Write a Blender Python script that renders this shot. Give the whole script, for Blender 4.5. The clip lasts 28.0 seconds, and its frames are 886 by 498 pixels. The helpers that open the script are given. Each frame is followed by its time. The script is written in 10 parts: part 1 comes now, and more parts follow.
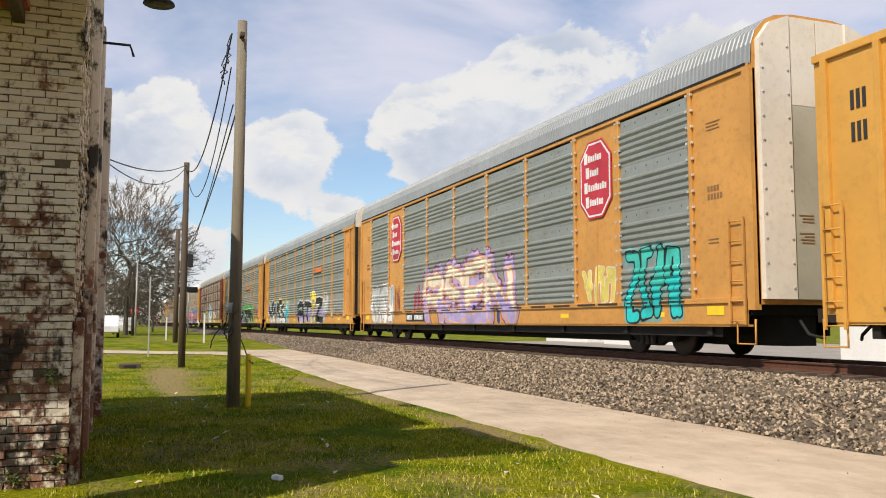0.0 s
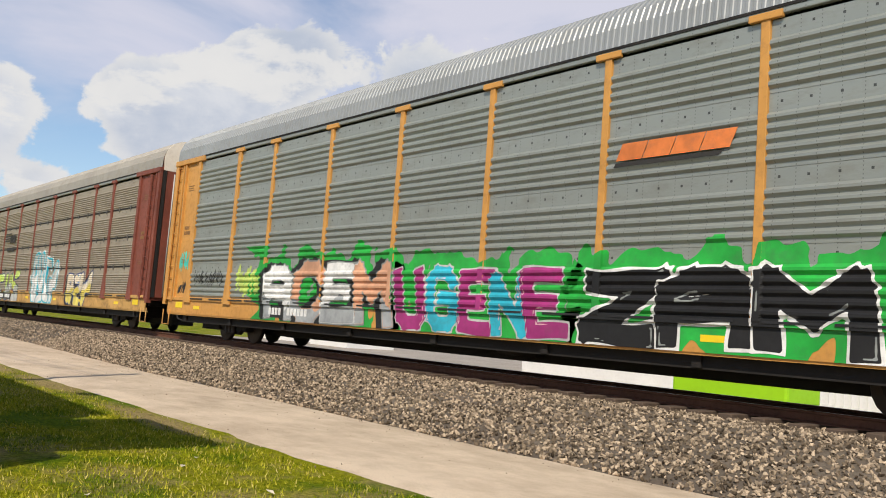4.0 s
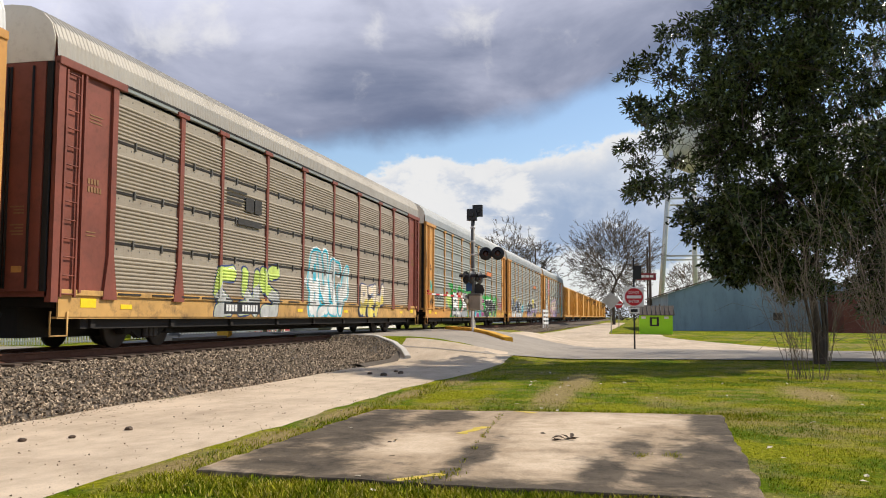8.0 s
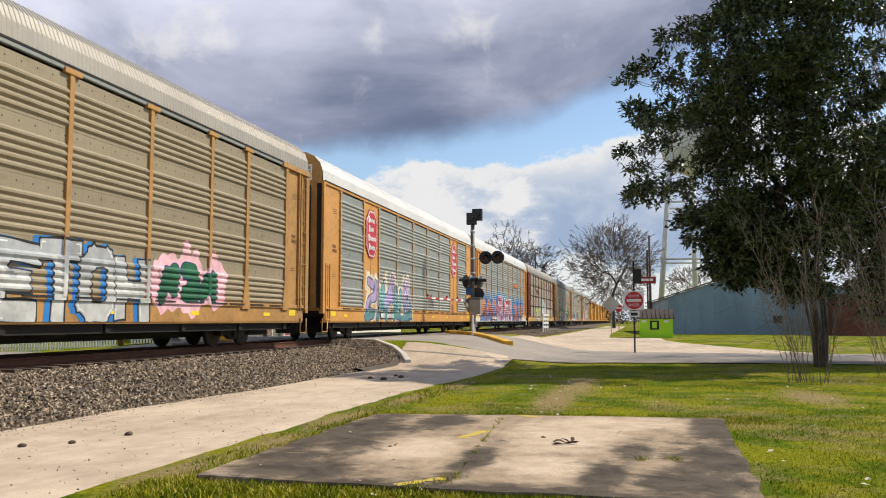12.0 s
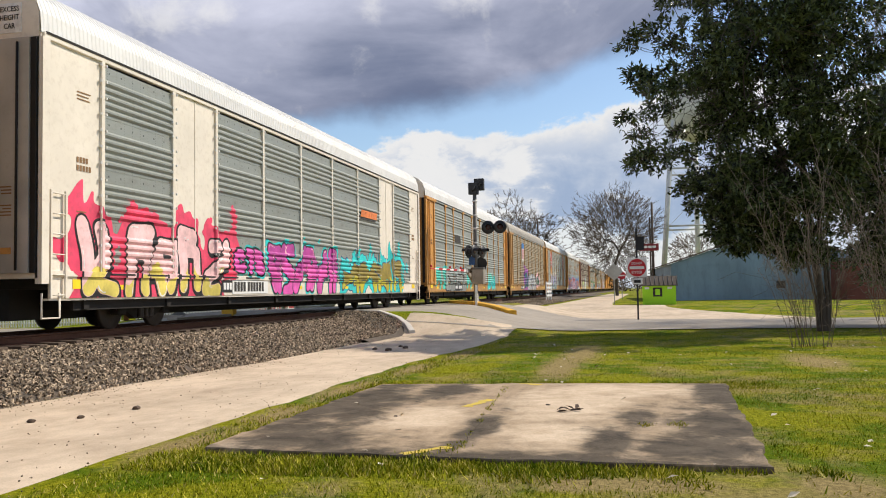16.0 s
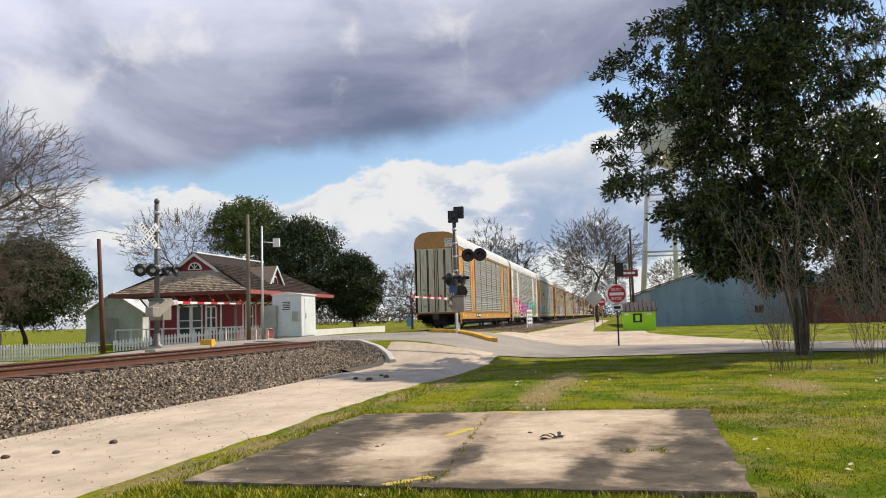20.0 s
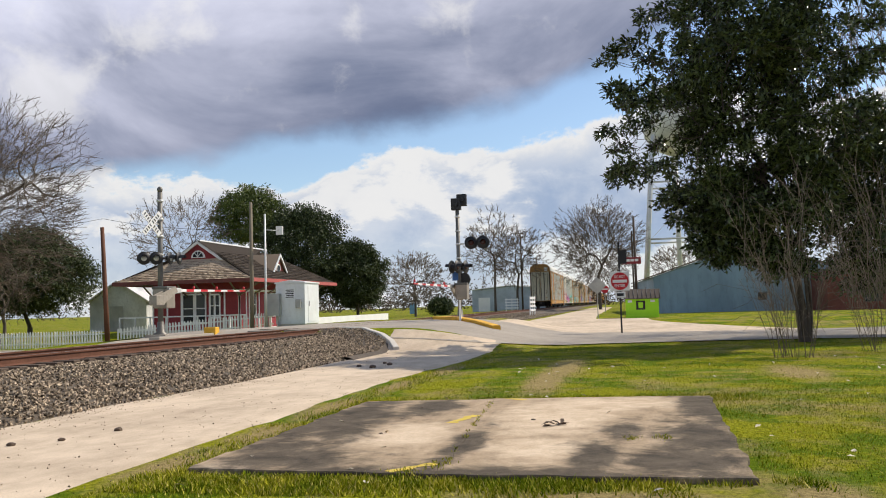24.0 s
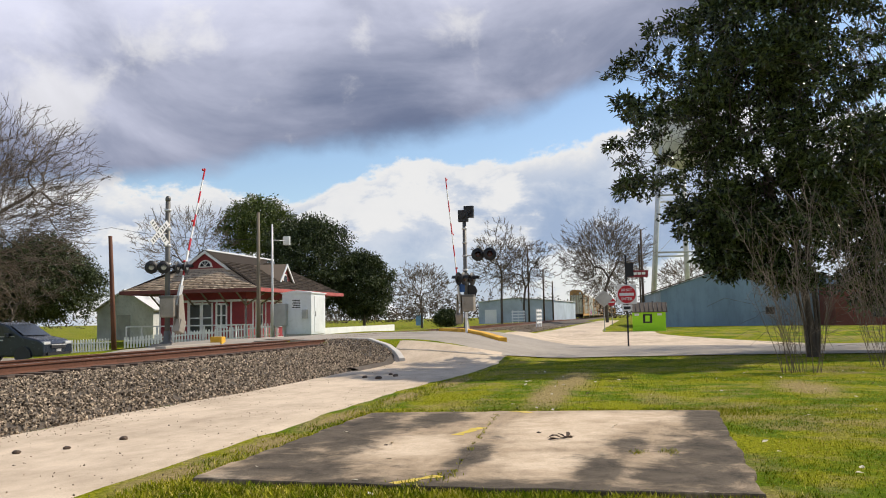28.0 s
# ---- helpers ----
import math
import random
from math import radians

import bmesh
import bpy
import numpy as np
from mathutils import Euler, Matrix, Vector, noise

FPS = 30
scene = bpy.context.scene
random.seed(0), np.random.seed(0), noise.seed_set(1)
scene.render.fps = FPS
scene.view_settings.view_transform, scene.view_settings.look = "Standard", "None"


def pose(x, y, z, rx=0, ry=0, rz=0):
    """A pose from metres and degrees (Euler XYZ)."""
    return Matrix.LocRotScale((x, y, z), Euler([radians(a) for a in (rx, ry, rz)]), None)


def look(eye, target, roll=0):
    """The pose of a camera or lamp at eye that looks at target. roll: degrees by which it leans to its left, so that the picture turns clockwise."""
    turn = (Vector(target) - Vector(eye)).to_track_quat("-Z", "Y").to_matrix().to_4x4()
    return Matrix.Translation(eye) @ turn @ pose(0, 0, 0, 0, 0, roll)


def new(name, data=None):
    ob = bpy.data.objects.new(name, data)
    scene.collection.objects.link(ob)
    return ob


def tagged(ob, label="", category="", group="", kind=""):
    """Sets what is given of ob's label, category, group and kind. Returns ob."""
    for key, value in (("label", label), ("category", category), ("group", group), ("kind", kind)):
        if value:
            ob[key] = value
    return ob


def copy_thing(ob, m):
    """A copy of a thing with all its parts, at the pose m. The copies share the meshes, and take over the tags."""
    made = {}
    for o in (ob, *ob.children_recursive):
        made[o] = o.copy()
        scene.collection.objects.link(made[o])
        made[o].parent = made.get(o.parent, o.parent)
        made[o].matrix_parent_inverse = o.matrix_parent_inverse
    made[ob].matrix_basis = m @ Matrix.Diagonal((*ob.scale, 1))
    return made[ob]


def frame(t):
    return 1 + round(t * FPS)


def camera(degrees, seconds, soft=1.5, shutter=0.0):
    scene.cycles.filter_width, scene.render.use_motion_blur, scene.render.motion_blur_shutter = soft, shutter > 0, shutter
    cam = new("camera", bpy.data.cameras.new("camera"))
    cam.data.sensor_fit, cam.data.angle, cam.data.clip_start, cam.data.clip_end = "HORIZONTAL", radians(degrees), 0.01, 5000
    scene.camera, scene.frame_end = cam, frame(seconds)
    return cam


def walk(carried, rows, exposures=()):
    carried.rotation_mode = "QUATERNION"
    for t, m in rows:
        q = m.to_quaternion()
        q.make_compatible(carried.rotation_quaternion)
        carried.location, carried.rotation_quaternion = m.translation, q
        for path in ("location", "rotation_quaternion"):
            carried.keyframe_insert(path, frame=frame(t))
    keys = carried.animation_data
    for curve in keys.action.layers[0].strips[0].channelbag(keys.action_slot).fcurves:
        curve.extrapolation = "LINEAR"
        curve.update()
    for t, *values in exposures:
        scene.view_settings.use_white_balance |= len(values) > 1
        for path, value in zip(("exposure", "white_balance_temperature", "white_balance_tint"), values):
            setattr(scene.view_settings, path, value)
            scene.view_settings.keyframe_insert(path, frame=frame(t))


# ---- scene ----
cam = camera(54.56, 28.0, soft=1.0)
# seconds, place of the eye, heading, tilt, lean
TURNS = (
    (0.0, 0.00, -0.40, 1.55, 69.29, 4.90, -0.05),
    (0.5, 0.00, -0.40, 1.55, 69.42, 5.27, -0.21),
    (1.0, 0.00, -0.40, 1.55, 69.50, 5.25, -0.39),
    (1.5, 0.00, -0.40, 1.55, 69.58, 5.05, -0.83),
    (2.0, 0.00, -0.40, 1.55, 69.48, 4.96, -1.42),
    (2.5, 0.00, -0.40, 1.55, 68.91, 5.04, -1.99),
    (3.0, 0.00, -0.40, 1.55, 66.39, 5.21, -2.68),
    (3.5, 0.00, -0.40, 1.55, 61.89, 5.36, -3.43),
    (5.5, 0.60, 0.40, 1.36, -28.80, 8.00, -2.20),
    (6.0, 0.25, 0.20, 1.54, -61.05, 3.80, -1.65),
    (6.5, 0.00, 0.14, 1.60, -72.40, 3.30, -1.30),
    (7.0, 0.00, 0.06, 1.57, -75.50, 4.34, -0.82),
    (7.5, 0.00, 0.00, 1.55, -77.13, 4.50, -0.51),
    (8.0, 0.00, 0.00, 1.55, -77.32, 4.49, -0.19),
    (8.5, 0.00, 0.00, 1.55, -77.23, 4.53, -0.03),
    (9.0, 0.00, 0.00, 1.55, -77.05, 4.66, -0.09),
    (9.5, 0.00, 0.00, 1.55, -76.97, 4.82, -0.14),
    (10.0, 0.00, 0.00, 1.55, -76.94, 4.80, -0.05),
    (10.5, 0.00, 0.00, 1.55, -76.98, 4.76, -0.11),
    (11.0, 0.00, 0.00, 1.55, -77.10, 4.86, -0.23),
    (11.5, 0.00, 0.00, 1.55, -77.20, 4.98, -0.10),
    (12.0, 0.00, 0.00, 1.55, -77.32, 4.76, -0.03),
    (12.5, 0.00, 0.00, 1.55, -77.50, 4.64, -0.15),
    (14.5, 0.00, 0.00, 1.55, -78.03, 4.47, 0.26),
    (15.0, 0.00, 0.00, 1.55, -77.75, 4.04, 0.51),
    (15.5, 0.00, 0.00, 1.55, -77.25, 3.52, 0.61),
    (16.0, 0.00, 0.00, 1.55, -77.09, 2.79, 0.89),
    (16.5, 0.00, 0.00, 1.55, -77.05, 2.57, 1.09),
    (17.0, 0.00, 0.00, 1.55, -77.49, 2.99, 1.37),
    (17.5, 0.00, 0.00, 1.55, -78.31, 2.82, 1.60),
    (18.0, 0.00, 0.00, 1.55, -78.38, 2.61, 1.59),
    (18.5, 0.00, 0.00, 1.55, -78.20, 2.43, 1.61),
    (19.0, 0.00, 0.00, 1.55, -78.22, 2.89, 1.77),
    (19.5, 0.00, 0.00, 1.55, -78.38, 4.07, 1.84),
    (20.0, 0.00, 0.00, 1.55, -78.38, 4.64, 1.55),
    (20.5, 0.00, 0.00, 1.55, -78.49, 4.62, 1.13),
    (21.0, 0.00, 0.00, 1.55, -78.63, 4.71, 1.50),
    (21.5, 0.00, 0.00, 1.55, -78.27, 4.26, 1.77),
    (23.5, 0.00, 0.00, 1.55, -78.30, 3.76, 1.65),
    (24.0, 0.00, 0.00, 1.55, -78.17, 3.82, 1.65),
    (24.5, 0.00, 0.00, 1.55, -77.89, 3.54, 1.52),
    (25.0, 0.00, 0.00, 1.55, -77.83, 3.16, 1.52),
    (25.5, 0.00, 0.00, 1.55, -77.73, 3.23, 1.73),
    (26.0, 0.00, 0.00, 1.55, -77.39, 3.43, 1.57),
    (26.5, 0.00, 0.00, 1.55, -77.18, 4.25, 1.36),
    (27.0, 0.00, 0.00, 1.55, -77.54, 4.74, 0.97),
    (27.5, 0.00, 0.00, 1.55, -77.91, 4.59, 1.08),
    (28.0, 0.00, 0.00, 1.55, -77.75, 4.60, 1.14),
)
walk(cam, [(t, pose(x, y, z, 90 + tilt, lean, turn)) for t, x, y, z, turn, tilt, lean in TURNS],
     exposures=((0.0, -0.08), (3.5, -0.12), (5.5, -0.45), (6.0, -0.38), (7.0, -0.04), (28.0, -0.04)))

# ---- light ----
world = bpy.data.worlds.new("sky")
scene.world = world
world.use_nodes = True
SKY = 0.15
SUN_ELEVATION, SUN_TURN = radians(45), radians(144)   # turn: clockwise from north (+y)


def build_sky():
    """A clear sky with broken cumulus, and a broad grey cloud layer in the east."""
    nt = world.node_tree
    nt.nodes.clear()
    L = nt.links.new
    out = nt.nodes.new("ShaderNodeOutputWorld")
    bg = nt.nodes.new("ShaderNodeBackground")
    sky = nt.nodes.new("ShaderNodeTexSky")
    sky.sky_type = "NISHITA"
    sky.sun_disc = False
    sky.sun_elevation, sky.sun_rotation = SUN_ELEVATION, SUN_TURN
    sky.altitude, sky.air_density, sky.dust_density, sky.ozone_density = 50, 1.0, 0.6, 2.0
    bg.inputs["Strength"].default_value = SKY
    tc = nt.nodes.new("ShaderNodeTexCoord")
    d = tc.outputs["Generated"]

    def m(op, a, b=0.0, c=0.0, clamp=False):
        n = nt.nodes.new("ShaderNodeMath")
        n.operation, n.use_clamp = op, clamp
        for i, v in enumerate((a, b, c)):
            if isinstance(v, bpy.types.NodeSocket):
                L(v, n.inputs[i])
            else:
                n.inputs[i].default_value = v
        return n.outputs[0]

    def dot(vec):
        n = nt.nodes.new("ShaderNodeVectorMath")
        n.operation = "DOT_PRODUCT"
        L(d, n.inputs[0])
        n.inputs[1].default_value = vec
        return n.outputs["Value"]

    def fbm(scale, detail, rough, shift=(0, 0, 0), stretch=(1, 1, 1.8), warp=0.0):
        mp = nt.nodes.new("ShaderNodeMapping")
        mp.inputs["Location"].default_value, mp.inputs["Scale"].default_value = shift, stretch
        L(d, mp.inputs[0])
        n = nt.nodes.new("ShaderNodeTexNoise")
        n.inputs["Scale"].default_value, n.inputs["Detail"].default_value, n.inputs["Roughness"].default_value, n.inputs["Distortion"].default_value = scale, detail, rough, warp
        L(mp.outputs[0], n.inputs["Vector"])
        return n.outputs["Fac"]

    def soft(x, a, b):
        n = nt.nodes.new("ShaderNodeMapRange")
        n.interpolation_type = "SMOOTHSTEP"
        L(x, n.inputs["Value"])
        n.inputs["From Min"].default_value, n.inputs["From Max"].default_value = a, b
        return n.outputs[0]

    def blend(f, a, b):
        n = nt.nodes.new("ShaderNodeMix")
        n.data_type = "RGBA"
        L(f, n.inputs[0])
        for i, v in ((6, a), (7, b)):
            if isinstance(v, bpy.types.NodeSocket):
                L(v, n.inputs[i])
            else:
                n.inputs[i].default_value = (*[q / SKY for q in v], 1)
        return n.outputs[2]

    up = dot((0, 0, 1))
    east = soft(dot((1, 0, 0)), -0.25, 0.35)
    west = m("SUBTRACT", 1.0, east)
    puff = fbm(5.0, 9, 0.58, (3.1, 0.4, 0.0), (1, 1, 2.0), 0.2)
    puff_up = fbm(5.0, 9, 0.58, (3.1, 0.4, 0.07), (1, 1, 2.0), 0.2)
    curl = fbm(17.0, 7, 0.60, (1.0, 4.0, 2.0), (1, 1, 1.3), 0.3)
    wisps = fbm(2.2, 6, 0.55, (0.3, 7.0, 1.0), (1, 1, 2.6), 0.4)

    def heap(lobes):
        """Rounded cloud masses: direction and sharpness of each lobe."""
        total = None
        for (x, y, z), k in lobes:
            l = math.sqrt(x * x + y * y + z * z)
            g = m("POWER", 2.718, m("MULTIPLY", m("SUBTRACT", dot((x / l, y / l, z / l)), 1.0), k))
            total = g if total is None else m("ADD", total, g)
        return total
    # cumulus bank low in the east, its top falling to the north
    low = m("SUBTRACT", dot((0.0, 0.113, 0.994)), 0.196)
    hump = m("ADD", m("MULTIPLY", m("SUBTRACT", puff, 0.5), 0.16), m("MULTIPLY", m("SUBTRACT", curl, 0.5), 0.055))
    rise = m("ADD", m("MULTIPLY", low, -1.0), hump)
    bank = soft(rise, -0.004, 0.008)
    # single cumulus heaps in the west
    heaps = heap((((-0.960, 0.188, 0.206), 900), ((-0.95, 0.16, 0.17), 900), ((-0.889, 0.389, 0.235), 420), ((-0.919, 0.303, 0.235), 900), ((-0.83, 0.46, 0.30), 800), ((-0.862, 0.426, 0.27), 700), ((-0.76, 0.56, 0.28), 300),
                  ((-0.971, 0.046, 0.215), 500), ((-0.985, -0.02, 0.17), 400), ((-0.965, 0.235, 0.120), 1200), ((-0.92, 0.338, 0.180), 500), ((-0.994, 0.082, 0.066), 500), ((-0.70, 0.66, 0.22), 200), ((-0.96, -0.2, 0.2), 150)))
    broken = soft(m("ADD", heaps, m("ADD", m("MULTIPLY", m("SUBTRACT", puff, 0.5), 1.1), m("MULTIPLY", m("SUBTRACT", curl, 0.5), 1.3))), 0.68, 0.84)
    broken = m("MULTIPLY", broken, soft(up, 0.62, 0.42))
    cum = m("ADD", m("MULTIPLY", bank, east), m("MULTIPLY", broken, west))
    # sunlit crowns, blue-grey hollows
    lit = soft(m("ADD", m("SUBTRACT", puff, puff_up), m("MULTIPLY", m("SUBTRACT", curl, 0.5), 0.10)), -0.015, 0.075)
    crown = m("ADD", m("MULTIPLY", soft(rise, 0.036, 0.0), east), m("MULTIPLY", soft(heaps, 1.3, 0.75), m("MULTIPLY", west, 0.7)))
    lit = m("MAXIMUM", m("MULTIPLY", lit, 0.75), m("MULTIPLY", crown, 0.9))
    body = soft(m("ADD", m("MULTIPLY", puff, 0.6), m("MULTIPLY", curl, 0.4)), 0.38, 0.64)
    grey = blend(east, blend(body, (0.56, 0.62, 0.74), (0.80, 0.82, 0.87)), blend(body, (0.36, 0.46, 0.64), (0.66, 0.71, 0.80)))
    white = blend(lit, grey, (0.93, 0.91, 0.88))
    # high thin veil in the west
    clear = m("MULTIPLY", soft(up, 0.66, 0.46), soft(dot((0, -1, 0)), 0.85, 0.65))
    veil = m("MULTIPLY", soft(m("ADD", m("MULTIPLY", wisps, 0.6), m("MULTIPLY", up, 0.9)), 0.42, 0.62), m("MULTIPLY", west, 0.9))
    # grey layer in the east
    tilt = dot((0.0, 0.195, 0.98))
    edge = m("ADD", m("SUBTRACT", tilt, 0.262), m("ADD", m("MULTIPLY", m("SUBTRACT", fbm(4.0, 6, 0.5, (1.0, 2.0, 0.0), (1, 1, 1.6), 0.3), 0.5), 0.12), m("MULTIPLY", m("SUBTRACT", curl, 0.5), 0.02)))
    layer = m("MULTIPLY", soft(edge, -0.018, 0.022), east)
    tone = soft(m("ADD", m("MULTIPLY", m("SUBTRACT", fbm(3.4, 7, 0.55, (5.0, 1.0, 2.0), (1, 1, 1.7), 0.5), 0.5), 1.6), m("MULTIPLY", edge, 4.2)), -0.22, 0.9)
    dark = blend(tone, (0.155, 0.19, 0.30), (0.80, 0.815, 0.97))
    gaps = heap((((0.905, 0.283, 0.320), 7000), ((0.81, 0.508, 0.293), 3000), ((0.776, 0.58, 0.248), 900), ((0.775, 0.585, 0.225), 1500), ((0.93, 0.175, 0.335), 1500), ((0.831, 0.46, 0.325), 900)))
    holes = soft(m("ADD", gaps, m("MULTIPLY", m("SUBTRACT", curl, 0.5), 3.6)), 0.30, 1.5)
    dark = blend(m("MULTIPLY", holes, 0.5), dark, (0.97, 0.95, 0.92))
    haze = soft(up, 0.10, 0.0)
    c = blend(m("MULTIPLY", haze, 0.7), sky.outputs[0], (0.74, 0.78, 0.84))
    c = blend(m("MULTIPLY", veil, clear), c, (0.80, 0.79, 0.90))
    c = blend(m("MULTIPLY", m("MULTIPLY", cum, clear), m("SUBTRACT", 1.0, m("MULTIPLY", haze, 0.45))), c, white)
    c = blend(m("MULTIPLY", layer, clear), c, dark)
    L(c, bg.inputs[0])
    L(bg.outputs[0], out.inputs[0])


build_sky()
sun = new("sun", bpy.data.lights.new("sun", "SUN"))
sun.data.energy, sun.data.angle, sun.data.color = 5.0, radians(0.5), (1.0, 0.90, 0.76)
sun.matrix_world = look((0, 0, 60), (-60 * math.sin(SUN_TURN), -60 * math.cos(SUN_TURN), 60 - 60 * math.tan(SUN_ELEVATION)))

# ---- tools ----
def part(name, bm, material, parent=None, label="", smooth=False):
    me = bpy.data.meshes.new(name)
    bm.normal_update()
    bm.to_mesh(me)
    bm.free()
    for m in (material if isinstance(material, (list, tuple)) else [material]):
        me.materials.append(m)
    if smooth:
        for p in me.polygons:
            p.use_smooth = True
    ob = new(name, me)
    if parent is not None:
        ob.parent = parent
    if label:
        tagged(ob, label)
    return ob


def mesh_from(name, v, f, material, parent=None, label="", smooth=False):
    me = bpy.data.meshes.new(name)
    me.from_pydata(v, [], f)
    me.materials.append(material)
    if smooth:
        me.polygons.foreach_set("use_smooth", [True] * len(me.polygons))
    ob = new(name, me)
    if parent is not None:
        ob.parent = parent
    if label:
        tagged(ob, label)
    return ob


def again(ob, parent, m):
    """Another object on the same mesh."""
    o = new(ob.name.split(".")[0], ob.data)
    o.parent = parent
    o.matrix_basis = m
    return o


def thing(name, m, label, category, group="", kind=""):
    ob = new(name)
    ob.empty_display_size = 0.2
    ob.matrix_basis = m
    return tagged(ob, label, category, group, kind)


def box(bm, x0, x1, y0, y1, z0, z1, mi=0, m=None):
    c = [(x0, y0, z0), (x1, y0, z0), (x1, y1, z0), (x0, y1, z0), (x0, y0, z1), (x1, y0, z1), (x1, y1, z1), (x0, y1, z1)]
    v = [bm.verts.new(m @ Vector(p) if m else p) for p in c]
    for f in ((3, 2, 1, 0), (4, 5, 6, 7), (0, 1, 5, 4), (1, 2, 6, 5), (2, 3, 7, 6), (3, 0, 4, 7)):
        bm.faces.new([v[i] for i in f]).material_index = mi
    return v


def boxed(x0, x1, y0, y1, z0, z1, bevel=0.0):
    bm = bmesh.new()
    box(bm, x0, x1, y0, y1, z0, z1)
    if bevel:
        bmesh.ops.bevel(bm, geom=bm.edges[:], offset=bevel, segments=2, affect="EDGES", profile=0.6)
    return bm


def tube(bm, pts, radii, n=8, mi=0, cap=True):
    """A round bar along pts."""
    pts = [Vector(p) for p in pts]
    if not isinstance(radii, (list, tuple)):
        radii = [radii] * len(pts)
    rings = []
    for i, p in enumerate(pts):
        d = (pts[min(i + 1, len(pts) - 1)] - pts[max(i - 1, 0)])
        if d.length < 1e-9:
            d = Vector((0, 0, 1))
        d.normalize()
        u = d.orthogonal().normalized() if abs(d.z) > 0.999 else Vector((0, 0, 1)).cross(d).normalized()
        w = d.cross(u)
        rings.append([bm.verts.new(p + radii[i] * (math.cos(a) * u + math.sin(a) * w)) for a in [2 * math.pi * k / n for k in range(n)]])
    for a, b in zip(rings, rings[1:]):
        for k in range(n):
            f = bm.faces.new((a[k], a[(k + 1) % n], b[(k + 1) % n], b[k]))
            f.material_index = mi
            f.smooth = True
    if cap:
        bm.faces.new(rings[0][::-1]).material_index = mi
        bm.faces.new(rings[-1]).material_index = mi
    return bm


def lathe(bm, prof, axis="z", n=16, at=(0, 0, 0), mi=0):
    """prof: (radius, height) pairs round an axis."""
    turn = {"z": Matrix.Identity(3), "x": Matrix(((0, 0, 1), (1, 0, 0), (0, 1, 0))), "y": Matrix(((1, 0, 0), (0, 0, 1), (0, -1, 0)))}[axis]
    rings = []
    for r, h in prof:
        rings.append([bm.verts.new(turn @ Vector((r * math.cos(a), r * math.sin(a), h)) + Vector(at)) for a in [2 * math.pi * k / n for k in range(n)]])
    for a, b in zip(rings, rings[1:]):
        for k in range(n):
            f = bm.faces.new((a[k], a[(k + 1) % n], b[(k + 1) % n], b[k]))
            f.material_index = mi
            f.smooth = True
    bm.faces.new(rings[0][::-1]).material_index = mi
    bm.faces.new(rings[-1]).material_index = mi
    return bm


def prism(bm, outline, y0, y1, mi=0, plane="xz"):
    """A flat outline given depth."""
    def at(a, b, d):
        return {"xz": (a, d, b), "yz": (d, a, b), "xy": (a, b, d)}[plane]
    lo = [bm.verts.new(at(a, b, y0)) for a, b in outline]
    hi = [bm.verts.new(at(a, b, y1)) for a, b in outline]
    n = len(outline)
    fs = [bm.faces.new(lo), bm.faces.new(hi[::-1])]
    for i in range(n):
        fs.append(bm.faces.new((lo[i], hi[i], hi[(i + 1) % n], lo[(i + 1) % n])))
    for f in fs:
        f.material_index = mi
    bmesh.ops.recalc_face_normals(bm, faces=fs)
    return bm


def step(a, b, x):
    t = max(0.0, min(1.0, (x - a) / (b - a)))
    return t * t * (3 - 2 * t)


# ---- materials ----
def ramp(nt, fac, *stops):
    n = nt.nodes.new("ShaderNodeValToRGB")
    e = n.color_ramp.elements
    while len(e) > 1:
        e.remove(e[-1])
    for i, (p, c) in enumerate(stops):
        s = e[0] if i == 0 else e.new(p)
        s.position = p
        s.color = (*c, 1) if len(c) == 3 else c
    nt.links.new(fac, n.inputs[0])
    return n.outputs[0]


def mix(nt, fac, a, b, how="MIX"):
    n = nt.nodes.new("ShaderNodeMix")
    n.data_type, n.blend_type = "RGBA", how
    for i, v in ((0, fac), (6, a), (7, b)):
        if isinstance(v, bpy.types.NodeSocket):
            nt.links.new(v, n.inputs[i])
        elif i == 0:
            n.inputs[0].default_value = v
        else:
            n.inputs[i].default_value = (*v, 1)
    return n.outputs[2]


def noise_tex(nt, scale, detail=4.0, rough=0.6, where="Object", stretch=None, warp=0.0):
    tc = nt.nodes.new("ShaderNodeTexCoord")
    if where == "World":
        geo = nt.nodes.new("ShaderNodeNewGeometry")
        src = geo.outputs["Position"]
    else:
        src = tc.outputs[where]
    if stretch:
        mp = nt.nodes.new("ShaderNodeMapping")
        mp.inputs["Scale"].default_value = stretch
        nt.links.new(src, mp.inputs[0])
        src = mp.outputs[0]
    n = nt.nodes.new("ShaderNodeTexNoise")
    n.inputs["Scale"].default_value, n.inputs["Detail"].default_value, n.inputs["Roughness"].default_value = scale, detail, rough
    n.inputs["Distortion"].default_value = warp
    nt.links.new(src, n.inputs["Vector"])
    return n.outputs["Fac"]


def base(name, rough=0.8, metal=0.0, spec=0.5):
    m = bpy.data.materials.new(name)
    m.use_nodes = True
    nt = m.node_tree
    b = nt.nodes["Principled BSDF"]
    b.inputs["Roughness"].default_value, b.inputs["Metallic"].default_value = rough, metal
    b.inputs["Specular IOR Level"].default_value = spec
    return m, nt, b


def bump(nt, b, height, strength=0.3, dist=0.02):
    n = nt.nodes.new("ShaderNodeBump")
    n.inputs["Strength"].default_value, n.inputs["Distance"].default_value = strength, dist
    nt.links.new(height, n.inputs["Height"])
    nt.links.new(n.outputs[0], b.inputs["Normal"])


